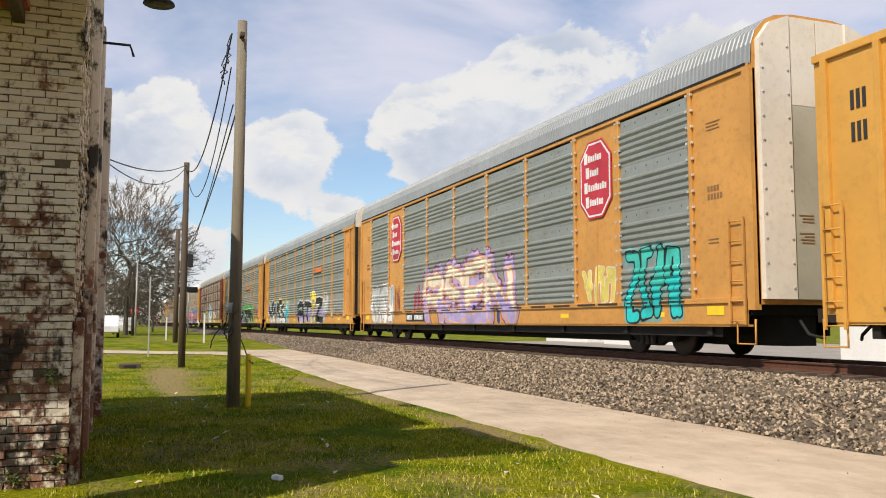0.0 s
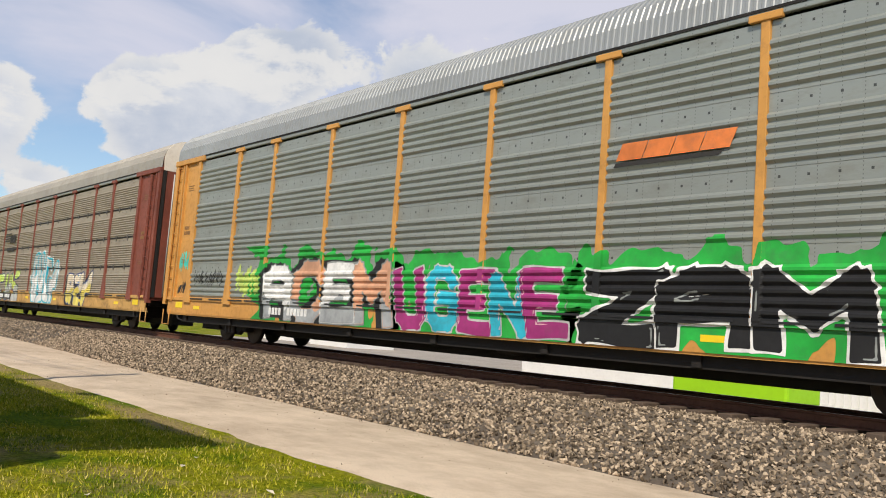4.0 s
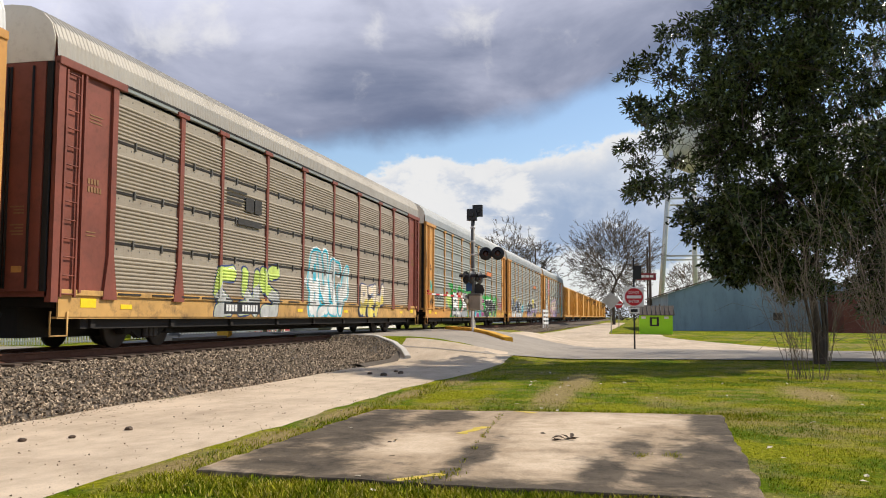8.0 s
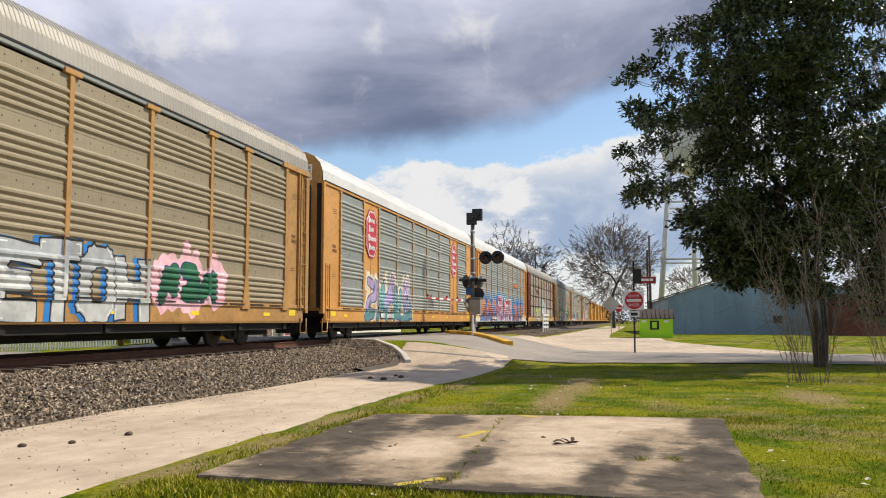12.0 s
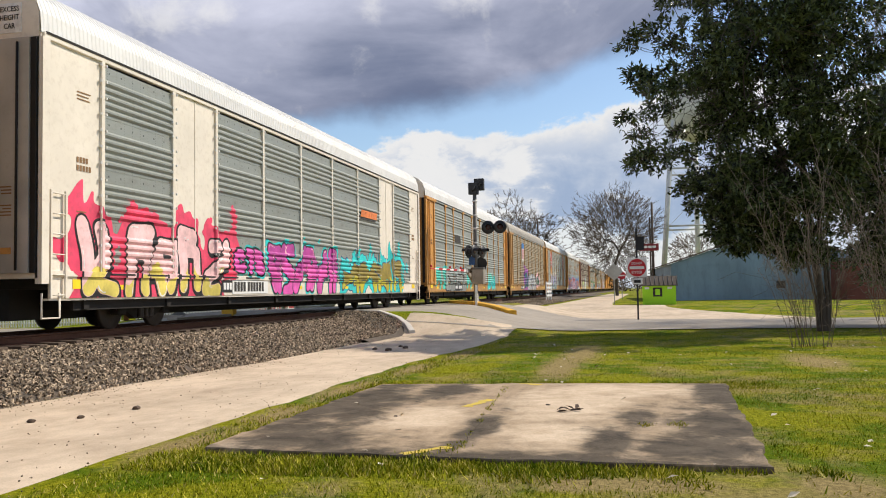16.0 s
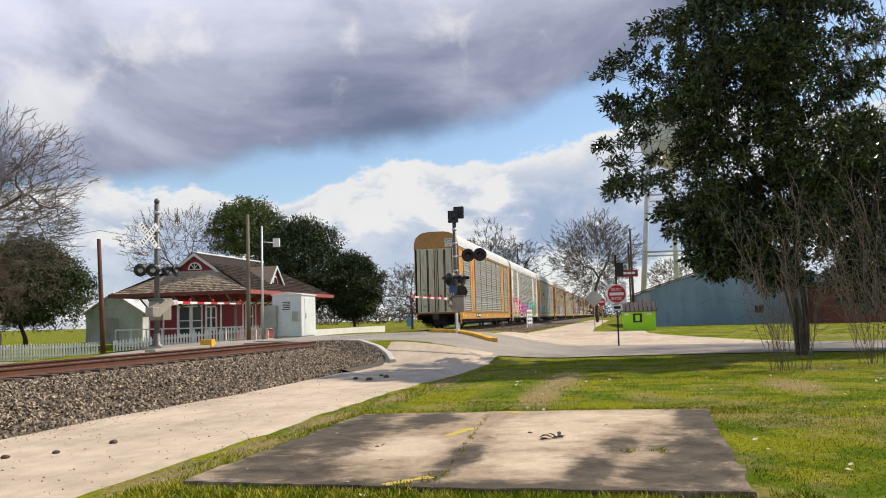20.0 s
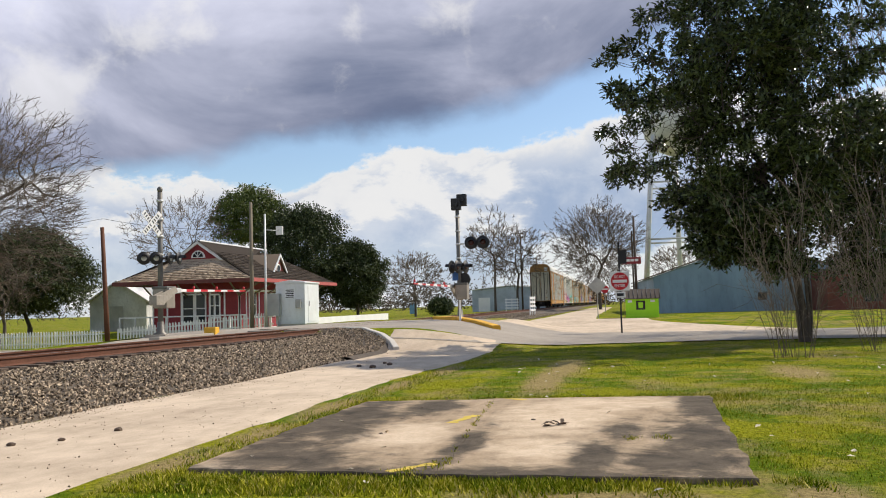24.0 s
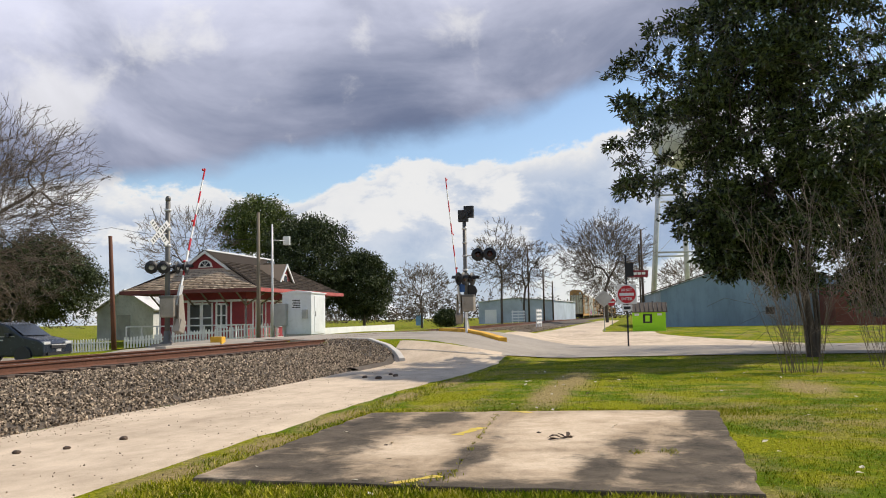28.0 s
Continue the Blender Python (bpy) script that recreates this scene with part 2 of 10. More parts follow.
def worn(name, color, dirt, rough=0.6, metal=0.0, amount=0.5, fine=9.0, coarse=0.8, relief=0.15, stretch=None, spec=0.4, where="Object", fade=0.25):
    """Paint or bare stuff with stains at two scales and a little relief."""
    m, nt, b = base(name, rough, metal, spec)
    big = noise_tex(nt, coarse, 5, 0.6, where, stretch)
    small = noise_tex(nt, fine, 6, 0.7, where, stretch)
    light = tuple(min(1, c * (1 + fade)) for c in color)
    dark = tuple(c * (1 - fade) for c in color)
    c1 = ramp(nt, big, (0.3, dark), (0.7, light))
    st = ramp(nt, small, (0.5, (0, 0, 0)), (0.75, (amount, amount, amount)))
    L = nt.links.new
    L(mix(nt, st, c1, dirt), b.inputs["Base Color"])
    r = ramp(nt, small, (0.3, (rough - 0.1,) * 3), (0.7, (min(1, rough + 0.12),) * 3))
    L(r, b.inputs["Roughness"])
    if relief:
        bump(nt, b, small, relief, 0.01)
    return m
M = {}


def ribbed(name, color, dirt, rough, metal):
    """Galvanised side sheet: streaks, rivet rows and columns of small holes."""
    m = worn(name, color, dirt, rough, metal, 0.45, 4, 0.5, 0.04, (0.35, 1, 1), fade=0.14)
    nt = m.node_tree
    b = nt.nodes["Principled BSDF"]
    src = b.inputs["Base Color"].links[0].from_socket
    tc = nt.nodes.new("ShaderNodeTexCoord")
    sp = nt.nodes.new("ShaderNodeSeparateXYZ")
    nt.links.new(tc.outputs["Object"], sp.inputs[0])

    def mm(op, a, c=0.0, d=0.0):
        n = nt.nodes.new("ShaderNodeMath")
        n.operation = op
        for i, v in enumerate((a, c, d)):
            if isinstance(v, bpy.types.NodeSocket):
                nt.links.new(v, n.inputs[i])
            else:
                n.inputs[i].default_value = v
        return n.outputs[0]
    x, z = sp.outputs[0], sp.outputs[2]
    rx = mm("ABSOLUTE", mm("SUBTRACT", mm("FRACT", mm("DIVIDE", x, 0.42)), 0.5))
    rz = mm("ABSOLUTE", mm("SUBTRACT", mm("FRACT", mm("DIVIDE", mm("SUBTRACT", z, 1.15), 1.07)), 0.88))
    rivet = mm("MULTIPLY", mm("LESS_THAN", rx, 0.045), mm("LESS_THAN", rz, 0.018))
    hx = mm("ABSOLUTE", mm("SUBTRACT", mm("FRACT", mm("DIVIDE", x, 0.30)), 0.5))
    hz = mm("LESS_THAN", mm("FRACT", mm("DIVIDE", z, 0.055)), 0.4)
    hole = mm("MULTIPLY", mm("LESS_THAN", hx, 0.022), hz)
    f = mm("MULTIPLY", mm("MAXIMUM", rivet, mm("MULTIPLY", hole, 0.55)), 0.85)
    nt.links.new(mix(nt, f, src, (0.03, 0.03, 0.03)), b.inputs["Base Color"])
    return m


def make_materials():
    M["yellow"] = worn("yellow_paint", (0.56, 0.275, 0.065), (0.24, 0.12, 0.05), 0.5, 0.0, 0.45, 6, 0.7, 0.05, fade=0.14)
    M["yellow_old"] = worn("weathered_yellow_paint", (0.40, 0.215, 0.065), (0.13, 0.085, 0.05), 0.6, 0.0, 0.6, 5, 0.6, 0.05)
    M["gold"] = worn("boxcar_yellow_paint", (0.62, 0.32, 0.06), (0.30, 0.16, 0.05), 0.5, 0.0, 0.3, 5, 0.6, 0.05, fade=0.12)
    M["white_paint"] = worn("off_white_paint", (0.72, 0.66, 0.56), (0.35, 0.28, 0.2), 0.55, 0.0, 0.3, 6, 0.6, 0.05, fade=0.1)
    M["brown"] = worn("oxide_red_paint", (0.20, 0.055, 0.035), (0.09, 0.04, 0.03), 0.6, 0.0, 0.5, 6, 0.7, 0.05)
    M["galv"] = ribbed("galvanised_sheet", (0.32, 0.34, 0.31), (0.17, 0.165, 0.14), 0.45, 0.4)
    M["galv_taupe"] = ribbed("dirty_galvanised_sheet", (0.36, 0.31, 0.24), (0.11, 0.085, 0.06), 0.55, 0.3)
    M["galv_old"] = ribbed("yellowed_galvanised_sheet", (0.30, 0.25, 0.165), (0.15, 0.115, 0.07), 0.6, 0.2)
    M["roof_grey"] = worn("grey_roof_sheet", (0.36, 0.37, 0.36), (0.22, 0.22, 0.20), 0.45, 0.4, 0.35, 3, 0.4, 0.03, fade=0.12)
    M["roof"] = worn("roof_sheet", (0.70, 0.69, 0.66), (0.45, 0.43, 0.40), 0.45, 0.1, 0.35, 3, 0.4, 0.03, fade=0.12)
    M["roof_tan"] = worn("tanned_roof_sheet", (0.36, 0.33, 0.28), (0.22, 0.19, 0.15), 0.5, 0.3, 0.35, 3, 0.4, 0.03, fade=0.12)
    M["black"] = worn("grimy_black_steel", (0.018, 0.016, 0.015), (0.05, 0.04, 0.032), 0.8, 0.2, 0.5, 8, 1.0, 0.2)
    M["steel"] = worn("wheel_steel", (0.06, 0.05, 0.045), (0.12, 0.07, 0.045), 0.6, 0.6, 0.5, 10, 1.5, 0.2)
    M["rust"] = worn("rail_rust", (0.13, 0.055, 0.032), (0.06, 0.03, 0.02), 0.75, 0.3, 0.5, 12, 1.0, 0.3, where="World")
    M["rail_top"] = worn("polished_rail_head", (0.35, 0.31, 0.28), (0.2, 0.15, 0.12), 0.35, 0.9, 0.4, 8, 1.0, 0.1, where="World")
    M["tie"] = worn("creosoted_wood", (0.10, 0.07, 0.05), (0.04, 0.03, 0.025), 0.9, 0.0, 0.6, 20, 3, 0.5)
    M["wood_pole"] = worn("weathered_pole_wood", (0.20, 0.17, 0.12), (0.08, 0.06, 0.045), 0.85, 0.0, 0.6, 14, 1.2, 0.5, (1, 1, 0.08))
    M["wood_dark"] = worn("dark_pole_wood", (0.09, 0.065, 0.045), (0.04, 0.03, 0.02), 0.85, 0.0, 0.6, 14, 1.2, 0.5, (1, 1, 0.08))
    M["cabinet_grey"] = worn("pale_cabinet_paint", (0.72, 0.74, 0.75), (0.50, 0.49, 0.46), 0.55, 0.0, 0.4, 5, 0.7, 0.05, fade=0.08)
    M["mast_grey"] = worn("dull_mast_paint", (0.14, 0.133, 0.12), (0.07, 0.063, 0.055), 0.5, 0.3, 0.4, 8, 1, 0.05)
    M["grey_paint"] = worn("grey_metal_paint", (0.42, 0.42, 0.40), (0.2, 0.18, 0.15), 0.5, 0.2, 0.3, 8, 1, 0.05)
    M["silver"] = worn("aluminium_paint", (0.62, 0.62, 0.60), (0.35, 0.33, 0.3), 0.45, 0.3, 0.3, 8, 1, 0.05)
    M["white"] = worn("white_paint", (0.78, 0.78, 0.76), (0.5, 0.48, 0.43), 0.55, 0.0, 0.3, 8, 0.8, 0.05, fade=0.06)
    M["red_sign"] = worn("red_sign_sheet", (0.55, 0.02, 0.03), (0.4, 0.05, 0.05), 0.4, 0.0, 0.2, 8, 1, 0.0, fade=0.08)
    M["red_paint"] = worn("barn_red_boards", (0.24, 0.03, 0.035), (0.14, 0.03, 0.03), 0.7, 0.0, 0.4, 7, 0.8, 0.1)
    M["black_paint"] = worn("black_paint", (0.02, 0.02, 0.022), (0.05, 0.05, 0.05), 0.5, 0.0, 0.3, 9, 1, 0.05)
    M["kerb_yellow"] = worn("kerb_yellow_paint", (0.70, 0.38, 0.03), (0.35, 0.25, 0.12), 0.75, 0.0, 0.5, 10, 1.2, 0.2)
    M["post_yellow"] = worn("bright_yellow_plastic", (0.85, 0.62, 0.02), (0.5, 0.35, 0.05), 0.4, 0.0, 0.2, 10, 1, 0.03, fade=0.06)
    M["lime"] = worn("lime_green_panel", (0.38, 0.75, 0.02), (0.25, 0.45, 0.04), 0.5, 0.0, 0.2, 6, 0.7, 0.05, fade=0.06)
    M["shingle_dark"] = worn("dark_shingles", (0.11, 0.088, 0.07), (0.04, 0.033, 0.028), 0.9, 0.0, 0.5, 8, 1, 0.3)
    M["blue_metal"] = worn("pale_blue_painted_boards", (0.20, 0.29, 0.36), (0.12, 0.15, 0.17), 0.6, 0.0, 0.5, 2.5, 0.25, 0.1, (1, 1, 0.3))
    M["white_bldg"] = worn("pale_blue_grey_sheet", (0.38, 0.44, 0.50), (0.25, 0.28, 0.3), 0.6, 0.0, 0.4, 2, 0.3, 0.1)
    M["glass"] = worn("dark_window_glass", (0.015, 0.02, 0.025), (0.05, 0.05, 0.05), 0.12, 0.0, 0.1, 4, 0.5, 0.0, spec=0.6)
    M["car_paint"] = worn("dark_grey_car_paint", (0.016, 0.022, 0.032), (0.03, 0.034, 0.04), 0.2, 0.3, 0.15, 5, 0.7, 0.0, spec=0.6)
    M["car_white"] = worn("white_car_paint", (0.75, 0.75, 0.75), (0.5, 0.5, 0.48), 0.3, 0.0, 0.15, 5, 0.7, 0.0)
    M["rubber"] = worn("tyre_rubber", (0.02, 0.02, 0.02), (0.05, 0.048, 0.045), 0.85, 0.0, 0.4, 20, 3, 0.2)
    M["bark"] = worn("grey_bark", (0.105, 0.086, 0.067), (0.05, 0.04, 0.031), 0.9, 0.0, 0.6, 10, 1.5, 0.5, (1, 1, 0.3))
    M["twig"] = worn("dry_twigs", (0.155, 0.12, 0.088), (0.085, 0.064, 0.046), 0.9, 0.0, 0.5, 6, 1, 0.0)
    M["wire"] = worn("black_cable", (0.03, 0.03, 0.032), (0.05, 0.05, 0.05), 0.6, 0.0, 0.2, 10, 2, 0.0)
    M["faint_bars"] = worn("faded_stencil_paint", (0.22, 0.12, 0.05), (0.3, 0.16, 0.06), 0.7, 0.0, 0.5, 10, 2, 0.0)
    M["tint_bars"] = worn("dark_stencil_paint", (0.03, 0.028, 0.026), (0.08, 0.07, 0.06), 0.7, 0.0, 0.4, 10, 2, 0.0)


make_materials()


def leaf_material(name, dark, light, rough=0.5, spec=0.4):
    m, nt, b = base(name, rough, 0.0, spec)
    geo = nt.nodes.new("ShaderNodeNewGeometry")
    c = ramp(nt, geo.outputs["Random Per Island"], (0.0, dark), (0.6, tuple((a + c) / 2 for a, c in zip(dark, light))), (1.0, light))
    nt.links.new(c, b.inputs["Base Color"])
    return m


M["magnolia"] = leaf_material("glossy_dark_leaves", (0.009, 0.016, 0.005), (0.12, 0.155, 0.055), 0.25, 0.55)
M["oak"] = leaf_material("dull_green_leaves", (0.014, 0.028, 0.009), (0.095, 0.12, 0.036), 0.6, 0.3)
M["pine"] = leaf_material("yellow_green_leaves", (0.04, 0.07, 0.014), (0.18, 0.21, 0.05), 0.6, 0.3)
M["stone"] = leaf_material("crushed_stone", (0.038, 0.027, 0.017), (0.56, 0.44, 0.31), 0.9, 0.2)
M["brick"] = leaf_material("old_brick", (0.10, 0.045, 0.032), (0.22, 0.10, 0.07), 0.9, 0.2)


def patch(nt, x, y, rx, ry, ragged=0.9):
    """1 inside an uneven oval on the ground, 0 outside."""
    geo = nt.nodes.new("ShaderNodeNewGeometry")
    mp = nt.nodes.new("ShaderNodeMapping")
    mp.inputs["Location"].default_value, mp.inputs["Scale"].default_value = (-x / rx, -y / ry, 0), (1 / rx, 1 / ry, 0)
    nt.links.new(geo.outputs["Position"], mp.inputs[0])
    ln = nt.nodes.new("ShaderNodeVectorMath")
    ln.operation = "LENGTH"
    nt.links.new(mp.outputs[0], ln.inputs[0])
    ad = nt.nodes.new("ShaderNodeMath")
    ad.operation = "MULTIPLY_ADD"
    nt.links.new(noise_tex(nt, 1.7, 6, 0.68, "World", warp=0.4), ad.inputs[0])
    ad.inputs[1].default_value = ragged * 2
    nt.links.new(ln.outputs["Value"], ad.inputs[2])
    mr = nt.nodes.new("ShaderNodeMapRange")
    mr.interpolation_type = "SMOOTHSTEP"
    nt.links.new(ad.outputs[0], mr.inputs["Value"])
    mr.inputs["From Min"].default_value, mr.inputs["From Max"].default_value = 1.35 + ragged, 0.45 + ragged
    return mr.outputs[0]


def strongest(nt, values):
    out = values[0]
    for v in values[1:]:
        n = nt.nodes.new("ShaderNodeMath")
        n.operation = "MAXIMUM"
        nt.links.new(out, n.inputs[0])
        nt.links.new(v, n.inputs[1])
        out = n.outputs[0]
    return out


# bare, trodden places in the lawns: x, y, half length, half width
BARE = ((-24.5, 0.9, 7.0, 0.55), (-28.0, 1.2, 4.0, 0.8), (17.5, 1.6, 3.2, 0.45), (21.0, 1.4, 3.5, 0.5), (7.2, -1.5, 0.55, 0.4), (7.0, 0.2, 0.35, 1.2), (19.0, -3.5, 2.2, 0.6),
        (8.2, 4.62, 1.1, 0.30), (10.4, 4.55, 1.2, 0.34), (13.2, 4.6, 1.7, 0.30), (16.6, 4.45, 1.6, 0.28), (20.4, 4.2, 2.0, 0.30), (-12.0, 4.55, 2.5, 0.30), (-17.5, 4.6, 2.5, 0.35), (-22.0, 4.5, 3.0, 0.45))


def ground_material():
    m, nt, b = base("grass_and_soil", 0.95, 0, 0.04)
    big = noise_tex(nt, 0.22, 5, 0.65, "World")
    mid = noise_tex(nt, 1.3, 5, 0.65, "World")
    small = noise_tex(nt, 16, 6, 0.78, "World")
    g = ramp(nt, small, (0.28, (0.03, 0.045, 0.003)), (0.50, (0.20, 0.21, 0.006)), (0.72, (0.42, 0.38, 0.03)))
    d = ramp(nt, small, (0.28, (0.10, 0.078, 0.028)), (0.68, (0.42, 0.325, 0.14)))
    f = mix(nt, 0.5, big, mid)
    fac = ramp(nt, f, (0.50, (0, 0, 0)), (0.60, (0.75, 0.75, 0.75)))
    fac = strongest(nt, [fac] + [patch(nt, *q) for q in BARE])
    lush = ramp(nt, noise_tex(nt, 0.7, 4, 0.6, "World"), (0.46, (0, 0, 0)), (0.56, (0.9, 0.9, 0.9)))
    g = mix(nt, lush, g, ramp(nt, small, (0.28, (0.014, 0.038, 0.002)), (0.68, (0.13, 0.205, 0.005))))
    nt.links.new(mix(nt, fac, g, d), b.inputs["Base Color"])
    bump(nt, b, small, 0.8, 0.04)
    return m


def blade_material():
    """Grass blades: green and yellow stretches, single straws."""
    m, nt, b = base("grass_blades", 0.8, 0, 0.05)
    geo = nt.nodes.new("ShaderNodeNewGeometry")
    rnd = geo.outputs["Random Per Island"]
    green = ramp(nt, rnd, (0.0, (0.035, 0.075, 0.002)), (0.6, (0.175, 0.23, 0.005)), (0.85, (0.40, 0.37, 0.03)), (1.0, (0.52, 0.45, 0.14)))
    yellow = ramp(nt, rnd, (0.0, (0.11, 0.14, 0.004)), (0.5, (0.34, 0.335, 0.014)), (0.8, (0.48, 0.42, 0.05)), (1.0, (0.58, 0.47, 0.18)))
    f = ramp(nt, mix(nt, 0.45, noise_tex(nt, 0.7, 4, 0.6, "World"), noise_tex(nt, 2.3, 4, 0.6, "World")), (0.45, (0, 0, 0)), (0.58, (1, 1, 1)))
    nt.links.new(mix(nt, f, yellow, green), b.inputs["Base Color"])
    return m


def paving(name, light, dark, grit, stain=0.5, fine=40, crack=0.0, stretch=None):
    m, nt, b = base(name, 0.9, 0, 0.2)
    big = noise_tex(nt, 0.35, 6, 0.65, "World")
    mid = noise_tex(nt, 2.2, 6, 0.7, "World", stretch)
    small = noise_tex(nt, fine, 4, 0.8, "World")
    c = ramp(nt, mix(nt, 0.45, big, mid), (0.36, dark), (0.58, light))
    c = mix(nt, ramp(nt, small, (0.5, (0, 0, 0)), (0.75, (stain,) * 3)), c, grit)
    if crack:
        v = nt.nodes.new("ShaderNodeTexVoronoi")
        v.feature = "DISTANCE_TO_EDGE"
        v.inputs["Scale"].default_value = crack
        geo = nt.nodes.new("ShaderNodeNewGeometry")
        nt.links.new(geo.outputs["Position"], v.inputs["Vector"])
        c = mix(nt, ramp(nt, v.outputs["Distance"], (0.0, (0.5, 0.5, 0.5)), (0.012, (0, 0, 0))), c, tuple(x * 0.3 for x in dark))
    nt.links.new(c, b.inputs["Base Color"])
    bump(nt, b, small, 0.35, 0.01)
    return m


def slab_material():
    """Concrete with pale ovals, and brown-black ones along the rim and in blotches."""
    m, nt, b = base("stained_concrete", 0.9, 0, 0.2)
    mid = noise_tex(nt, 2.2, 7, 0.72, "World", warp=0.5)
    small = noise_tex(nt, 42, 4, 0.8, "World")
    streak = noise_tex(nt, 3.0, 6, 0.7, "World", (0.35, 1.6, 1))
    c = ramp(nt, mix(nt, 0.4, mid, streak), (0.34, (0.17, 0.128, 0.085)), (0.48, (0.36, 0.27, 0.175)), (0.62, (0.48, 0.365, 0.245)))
    # hand-placed ragged ovals: these paler than the noise, the next set darker
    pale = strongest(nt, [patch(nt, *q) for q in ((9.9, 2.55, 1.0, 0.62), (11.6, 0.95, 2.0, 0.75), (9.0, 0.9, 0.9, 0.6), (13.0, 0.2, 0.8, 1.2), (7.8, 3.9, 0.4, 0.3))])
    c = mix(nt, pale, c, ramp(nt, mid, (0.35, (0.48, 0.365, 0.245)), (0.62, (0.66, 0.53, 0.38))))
    dark_blotch = strongest(nt, [patch(nt, *q, 1.5) for q in ((8.4, -0.5, 1.0, 0.75), (9.9, -0.8, 1.6, 0.5), (12.4, -1.1, 2.8, 0.5), (7.6, 1.4, 0.45, 3.2), (8.3, 3.3, 0.8, 0.8), (11.0, 3.75, 3.0, 0.7), (12.6, 2.9, 1.2, 0.5), (9.2, 1.75, 1.6, 0.2), (8.6, 0.35, 1.0, 0.3), (10.4, 0.1, 0.8, 0.25))])
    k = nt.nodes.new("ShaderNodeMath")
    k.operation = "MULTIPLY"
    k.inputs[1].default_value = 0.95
    nt.links.new(dark_blotch, k.inputs[0])
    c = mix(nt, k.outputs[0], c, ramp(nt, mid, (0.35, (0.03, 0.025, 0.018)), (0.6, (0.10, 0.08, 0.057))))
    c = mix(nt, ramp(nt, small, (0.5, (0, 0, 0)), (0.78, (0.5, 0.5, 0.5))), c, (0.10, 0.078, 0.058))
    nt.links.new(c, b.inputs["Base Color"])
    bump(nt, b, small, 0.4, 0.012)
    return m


M["ground"] = ground_material()
M["blade"] = blade_material()
M["lane"] = paving("pale_gravel_lane", (0.64, 0.52, 0.385), (0.40, 0.315, 0.225), (0.26, 0.205, 0.15), 0.6, 55, stretch=(0.6, 1, 1))
M["road"] = paving("worn_asphalt", (0.38, 0.335, 0.28), (0.27, 0.24, 0.20), (0.13, 0.115, 0.10), 0.6, 45)
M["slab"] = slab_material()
M["ballast"] = paving("crushed_stone_bed", (0.15, 0.123, 0.095), (0.08, 0.064, 0.05), (0.03, 0.024, 0.018), 0.8, 22)
M["kerb"] = paving("pale_kerb_concrete", (0.62, 0.58, 0.52), (0.45, 0.42, 0.37), (0.3, 0.28, 0.25), 0.4)

TRACK_Y, RAIL_Z = 12.12, 0.84


# ---- ground ----
def lane_edge(x):
    """Where the lane gives way to the grass."""
    return 4.68 + 0.6 * step(-18, -42, x) - 0.6 * step(17, 25, x) + 0.07 * noise.noise((x * 0.9, 0, 3)) + 0.04 * noise.noise((x * 3.1, 0, 8))


def toe(x):
    """Where the foot of the ballast lies."""
    return 8.0 + 0.80 * step(-10, 10, x) - 0.42 * step(13, 19, x) + 0.8 * step(-18, -40, x)


def level(x, y):
    """Height of the land."""
    z = 0.03 * math.sin(x * 0.31 + 1) * math.sin(y * 0.27)
    z *= step(5, 12, abs(x)) * (1 - step(3.5, 4.5, y) * (1 - step(9.5, 11, y)))
    bed = 0.55 * step(10.0, 12.0, y)
    yard = step(22, 29, x)
    north = bed - 0.55 * step(14.2, 19, y) * (1 - yard) - yard * (0.22 * step(19, 25, y) + 0.38 * step(20, 27, y) * (1 - step(44, 50, x)))
    ramp_up = 0.80 * step(2.0, 8.5, y) * step(28.3, 31.5, x) * (1 - step(52, 62, x))
    if y > 8.5:
        ramp_up *= 1 - 0.6 * step(15.5, 24, y) - 0.4 * step(18, 26, y) * (1 - step(47, 51, x))
        z -= 0.28 * step(25, 31, y) * step(22, 29, x) * (1 - step(46, 49, x))
    east = 0.42 * step(47, 62, x) * (1 - step(9, 10, y))
    west = 0.30 * step(-40, -75, x) * (1 - step(9, 10, y))
    return z + max(north, ramp_up, east, west)


def spaced(lo, hi, near, fine, grow):
    out, x = [], near
    s = fine
    while x < hi:
        out.append(x)
        x += s
        s *= grow
    out.append(hi)
    x, s = near - fine, fine
    while x > lo:
        out.append(x)
        x -= s
        s *= grow
    out.append(lo)
    return sorted(out)


def build_ground():
    xs = sorted(set(spaced(-2500, 2500, 0.0, 1.0, 1.03)) | {24 + 0.5 * i for i in range(0, 84)})
    ys = sorted(set(spaced(-2500, 2500, 8.0, 0.5, 1.06)))
    bm = bmesh.new()
    grid = [[bm.verts.new((x, y, level(x, y) if abs(x) < 400 and abs(y) < 300 else 0.3)) for y in ys] for x in xs]
    for i in range(len(xs) - 1):
        for j in range(len(ys) - 1):
            f = bm.faces.new((grid[i][j], grid[i + 1][j], grid[i + 1][j + 1], grid[i][j + 1]))
            f.smooth = True
    tagged(part("ground", bm, M["ground"]), "patchy green and straw-coloured winter grass", "ground", kind="structure")


